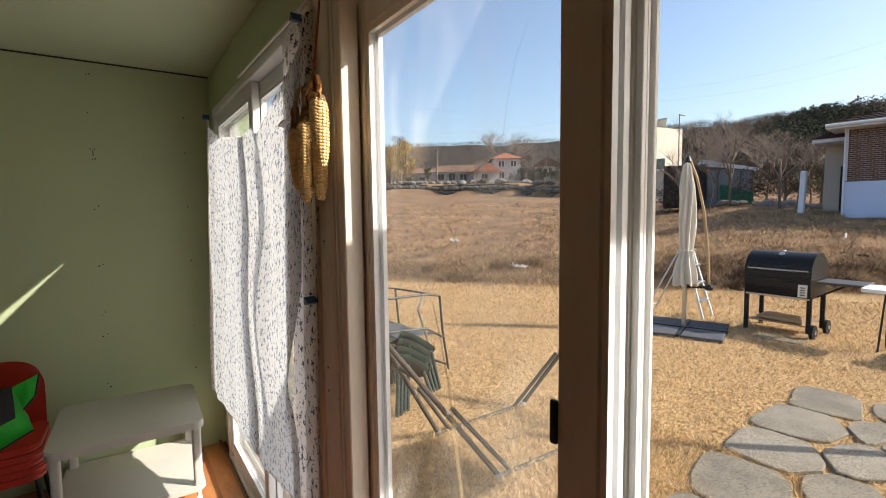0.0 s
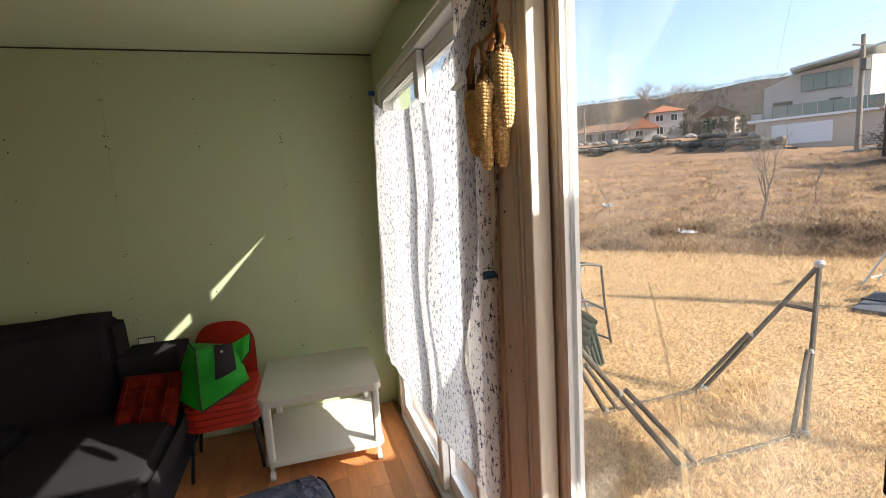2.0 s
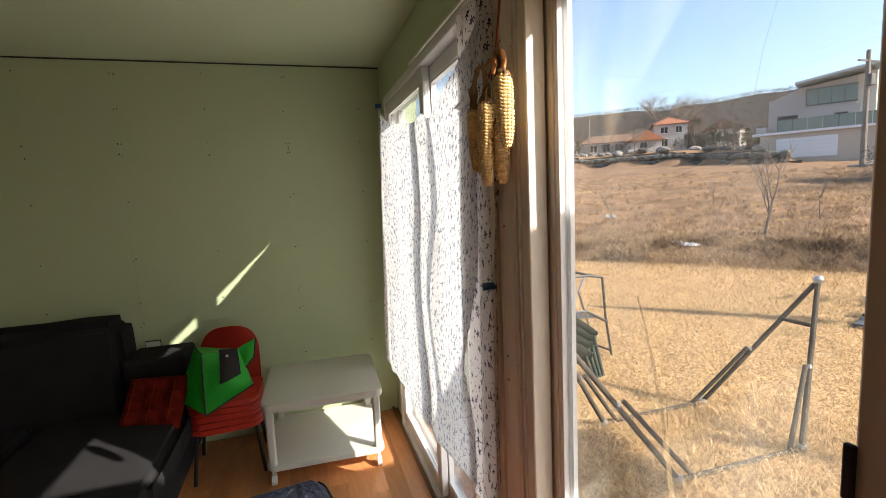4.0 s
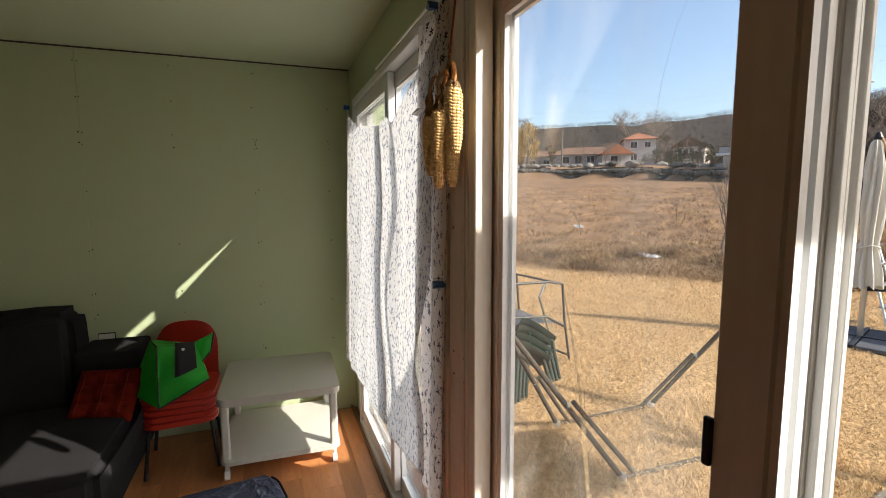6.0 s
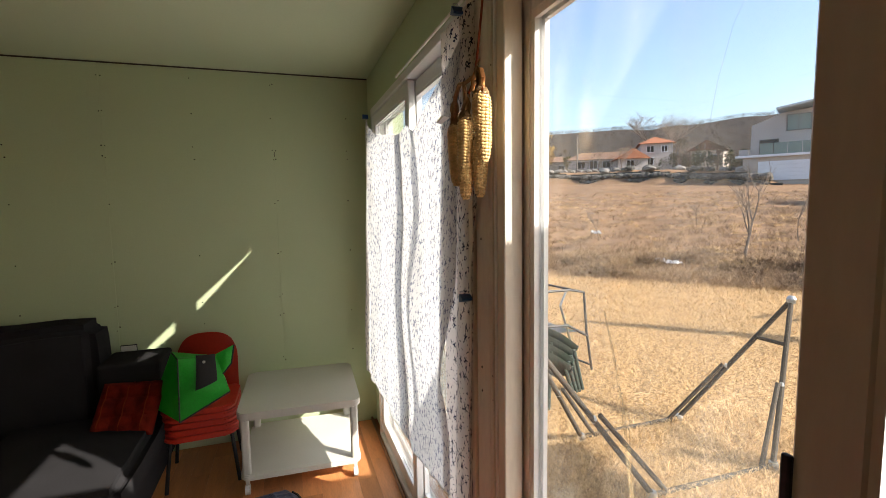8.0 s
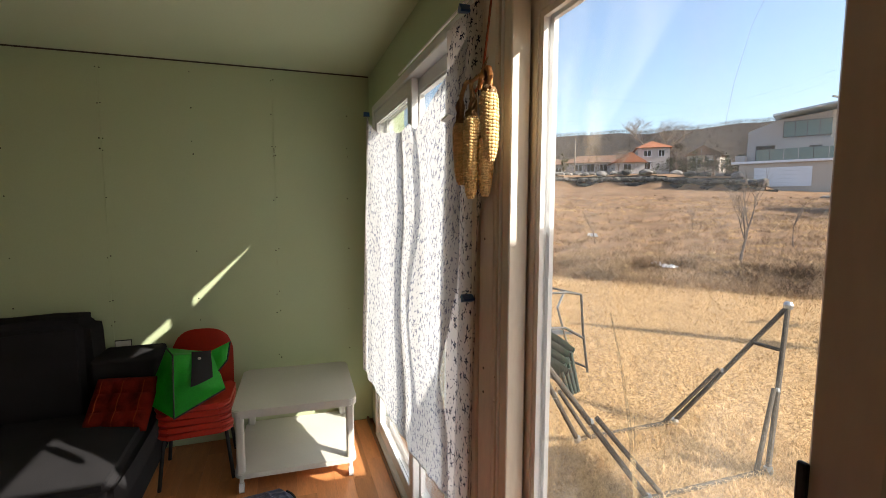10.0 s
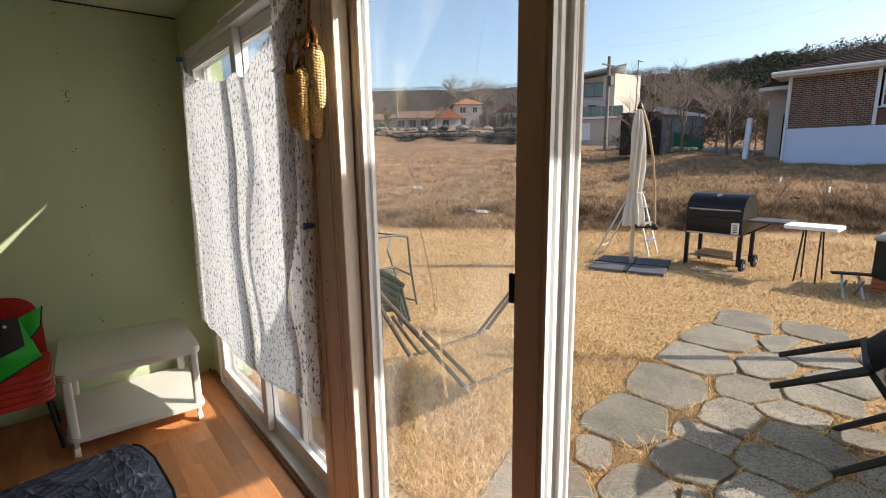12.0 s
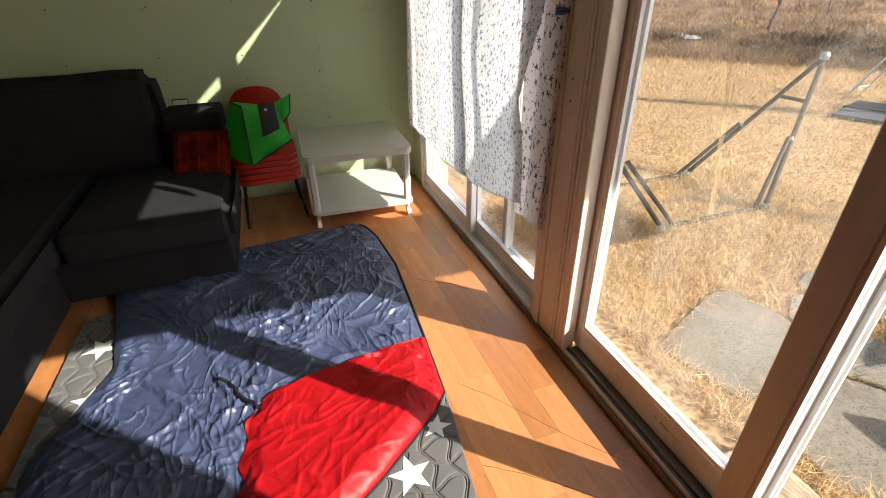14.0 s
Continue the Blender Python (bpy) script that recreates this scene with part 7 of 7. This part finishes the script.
def woods(name, n, pick, material, label, seed, pine=False, scraps=44):
    """Ragged crowns made of many small scraps of twig or needle."""
    rg = np.random.default_rng(seed)
    base = []
    for _ in range(n):
        b, d, h = pick(rg)
        x, y = polar(b, d)
        base.append((x, y, ground(x, y), h))
    base = np.repeat(np.array(base), scraps, axis=0)
    m, h = len(base), base[:, 3:4]
    q = rg.normal(0, 1, (m, 3))
    q = q / np.linalg.norm(q, axis=1, keepdims=True) * rg.random((m, 1)) ** 0.45
    if pine:
        q[:, :2] *= (1.05 - 0.75 * (q[:, 2:3] * 0.5 + 0.5))
    c = base[:, :3] + q * h * np.array((0.36, 0.36, 0.44))
    c[:, 2:3] += h * 0.56
    u, t = rg.normal(0, 1, (m, 3)), rg.normal(0, 1, (m, 3))
    u, t = u / np.linalg.norm(u, axis=1, keepdims=True), t / np.linalg.norm(t, axis=1, keepdims=True)
    s = h * (0.045 if pine else 0.050) * rg.uniform(0.5, 1.4, (m, 1))
    k = 0.6 if pine else 0.35
    co = np.stack((c - u * s, c + t * s * k, c + u * s, c - t * s * k), axis=1).reshape(-1, 3)
    me = bpy.data.meshes.new(name)
    me.vertices.add(m * 4), me.loops.add(m * 4), me.polygons.add(m)
    me.vertices.foreach_set("co", co.ravel())
    me.loops.foreach_set("vertex_index", np.arange(m * 4))
    me.polygons.foreach_set("loop_start", np.arange(0, m * 4, 4))
    me.update(calc_edges=True)
    me.materials.append(material)
    return tagged(new(name, me), label, "woods", "", "stuff")


woods("bare_woods", 9500, lambda rg: (lambda b: (b, 120 + 330 * rg.random() ** 0.9, rg.uniform(2.2, 4.0) if b < 60 else rg.uniform(3.5, 6.5)))(rg.uniform(24, 94)), M_WOODS, "leafless brown woods on the hillside", 31)
woods("hill_scrub", 1500, lambda rg: (rg.uniform(26, 60), 100 + 140 * rg.random(), rg.uniform(2.0, 4.5)), M_WOODS, "bare scrub on the slope behind the village", 38)
woods("near_woods", 2200, lambda rg: (rg.uniform(56, 94), 62 + 120 * rg.random(), rg.uniform(4, 7)), M_WOODS, "leafless brown woods behind the houses", 32)
woods("pine_woods", 420, lambda rg: (rg.normal(72.5, 1.8) if rg.random() < 0.55 else rg.uniform(62, 92), rg.uniform(105, 190), rg.uniform(4, 7)), M_PINE, "dark green pines along the hill crest", 33, True, 110)
woods("village_trees", 26, lambda rg: (rg.uniform(43, 53), rg.uniform(70, 84), rg.uniform(1.6, 3.8)), M_PINE, "evergreen garden trees among the houses", 34, True, 160)
woods("village_scrub", 110, lambda rg: (rg.uniform(26, 54), rg.uniform(64, 76), rg.uniform(0.8, 2.4)), M_WOODS, "leafless garden shrubs among the houses", 35, False, 70)
woods("bank_scrub", 90, lambda rg: (rg.uniform(58, 75.5), rg.uniform(29, 48), rg.uniform(0.8, 2.4)), M_WOODS, "tangled leafless shrubs on the stone bank", 36, False, 110)


def clump_tree(bearing, d, height, wide, material, label, seed, droop=0.0, dark=None):
    """A trunk with a few limbs and a ragged crown of small scraps."""
    rg = np.random.default_rng(seed)
    x, y = polar(bearing, d)
    t = thing("tree", pose(x, y, ground(x, y) - 0.05), label, "tree")
    bm = nb()
    tube(bm, [(0, 0, 0), (0.02 * height, 0, height * 0.35), (0, 0.01 * height, height * 0.8)], height * 0.028, 7, r_end=height * 0.008)
    heads = []
    for i in range(16):
        a, k = rg.uniform(0, 6.283), rg.uniform(0.30, 0.95)
        r = wide * (1.0 - 0.55 * abs(k - 0.5) * 2) * rg.uniform(0.35, 1.0)
        p = Vector((r * math.cos(a), r * math.sin(a), height * k))
        tube(bm, [(0, 0, height * (k - 0.18)), p * 0.6 + Vector((0, 0, height * k * 0.36)), p], height * 0.010, 5, r_end=height * 0.003)
        heads.append(p)
    part("trunk", bm, M_BARK, t, smooth=True)
    bm = nb()
    for i in range(2200):
        p = heads[rg.integers(len(heads))]
        q = Vector(rg.normal(0, 1, 3)) * (wide * 0.20)
        q.z = q.z * (0.8 + droop) - droop * abs(q.z)
        c = p + q
        u = Vector(rg.normal(0, 1, 3)).normalized() * (height * 0.014)
        w = Vector(rg.normal(0, 1, 3)).normalized() * (height * 0.007)
        if droop:
            u = Vector((0.15 * u.x, 0.15 * u.y, height * 0.03))
        bm.faces.new([bm.verts.new(c - u), bm.verts.new(c + w), bm.verts.new(c + u), bm.verts.new(c - w)])
    part("crown", bm, material, t)
    return t


M_GOLD = mat("golden_willow_twigs", (0.36, 0.24, 0.085), 0.9, 0.3, 2, 20, per_island=0.3)
M_OLIVETREE = mat("olive_needles", (0.095, 0.092, 0.040), 0.9, 0.3, 2, 20, per_island=0.35)
M_DARKTREE = mat("dark_evergreen_leaves", (0.045, 0.042, 0.030), 0.9, 0.4, 2, 20, per_island=0.4)
clump_tree(30.2, 74, 7.2, 1.5, M_GOLD, "tall golden weeping willow beside the low houses", 41, 1.0)
clump_tree(28.6, 78, 6.4, 1.8, M_GOLD, "golden weeping willow at the end of the village", 47, 1.0)
clump_tree(29.8, 86, 9.0, 2.0, M_DARKTREE, "dark conifer behind the willow", 42)
clump_tree(33.0, 84, 4.2, 0.7, M_OLIVETREE, "narrow olive cypress beside the low house", 43)
clump_tree(44.8, 70, 4.4, 1.3, M_DARKTREE, "clipped garden pine before the tall house", 44)
clump_tree(48.4, 70, 4.2, 1.2, M_DARKTREE, "clipped garden pine before the sandy house", 45)
clump_tree(70.8, 29.5, 3.1, 0.95, M_DARKTREE, "dark bushy tree on the stone bank", 46)
clump_tree(73.6, 31, 2.9, 0.8, M_OLIVETREE, "olive evergreen shrub by the brick house", 48)

# fine cracks across the laminate
M_CRACK = mat("brown_crack", (0.15, 0.075, 0.035), 0.8, 0.3, 30)
for way in (((0.04, 1.165), (0.13, 1.065), (0.21, 0.95), (0.31, 0.803), (0.44, 0.64)), ((-0.01, 0.815), (0.10, 0.74), (0.20, 0.66), (0.305, 0.557)), ((0.10, 1.90), (0.19, 1.83), (0.25, 1.80), (0.33, 1.70))):
    pts = []
    for (xa, ya), (xb, yb) in zip(way, way[1:]):
        for k in range(6):
            x, y = xa + (xb - xa) * k / 6, ya + (yb - ya) * k / 6
            pts.append((x + 0.006 * noise.noise((x * 40, y * 40, 3)), y + 0.004 * noise.noise((x * 30, y * 50, 9)), 0.0002))
    part("crack", tube(nb(), pts, 0.0008, 4), M_CRACK, bpy.data.objects["floor"], "fine dark crack")

# ---- floor planks, last of the room ----
floor = bpy.data.objects["floor"]
PW, PL = 0.100, 0.52
shared = mesh("plank", box(nb(), 0.0002, PW - 0.0002, 0.0002, PL - 0.0002, -0.0035, 0.0, 0.0003), M_PLANK)
rnd = random.Random(4)
col = 0
x = XW - 0.012 - PW
while x > -1.75:
    y = YN - 0.012 - (col * 0.37 % 1.0) * PL
    top = YN - 0.012
    if top - y > 0.02:
        part("plank", box(nb(), x + 0.0002, x + PW - 0.0002, y + 0.0002, top, -0.0035, 0.0), M_PLANK, floor)
    while y > YS:
        y -= PL
        if y < YS + 0.01:
            break
        if y + PL < 0.1 and x < -0.4:
            break
        ob = new("plank", shared)
        ob.parent = floor
        ob.location = (x, y, 0)
    col += 1
    x -= PW
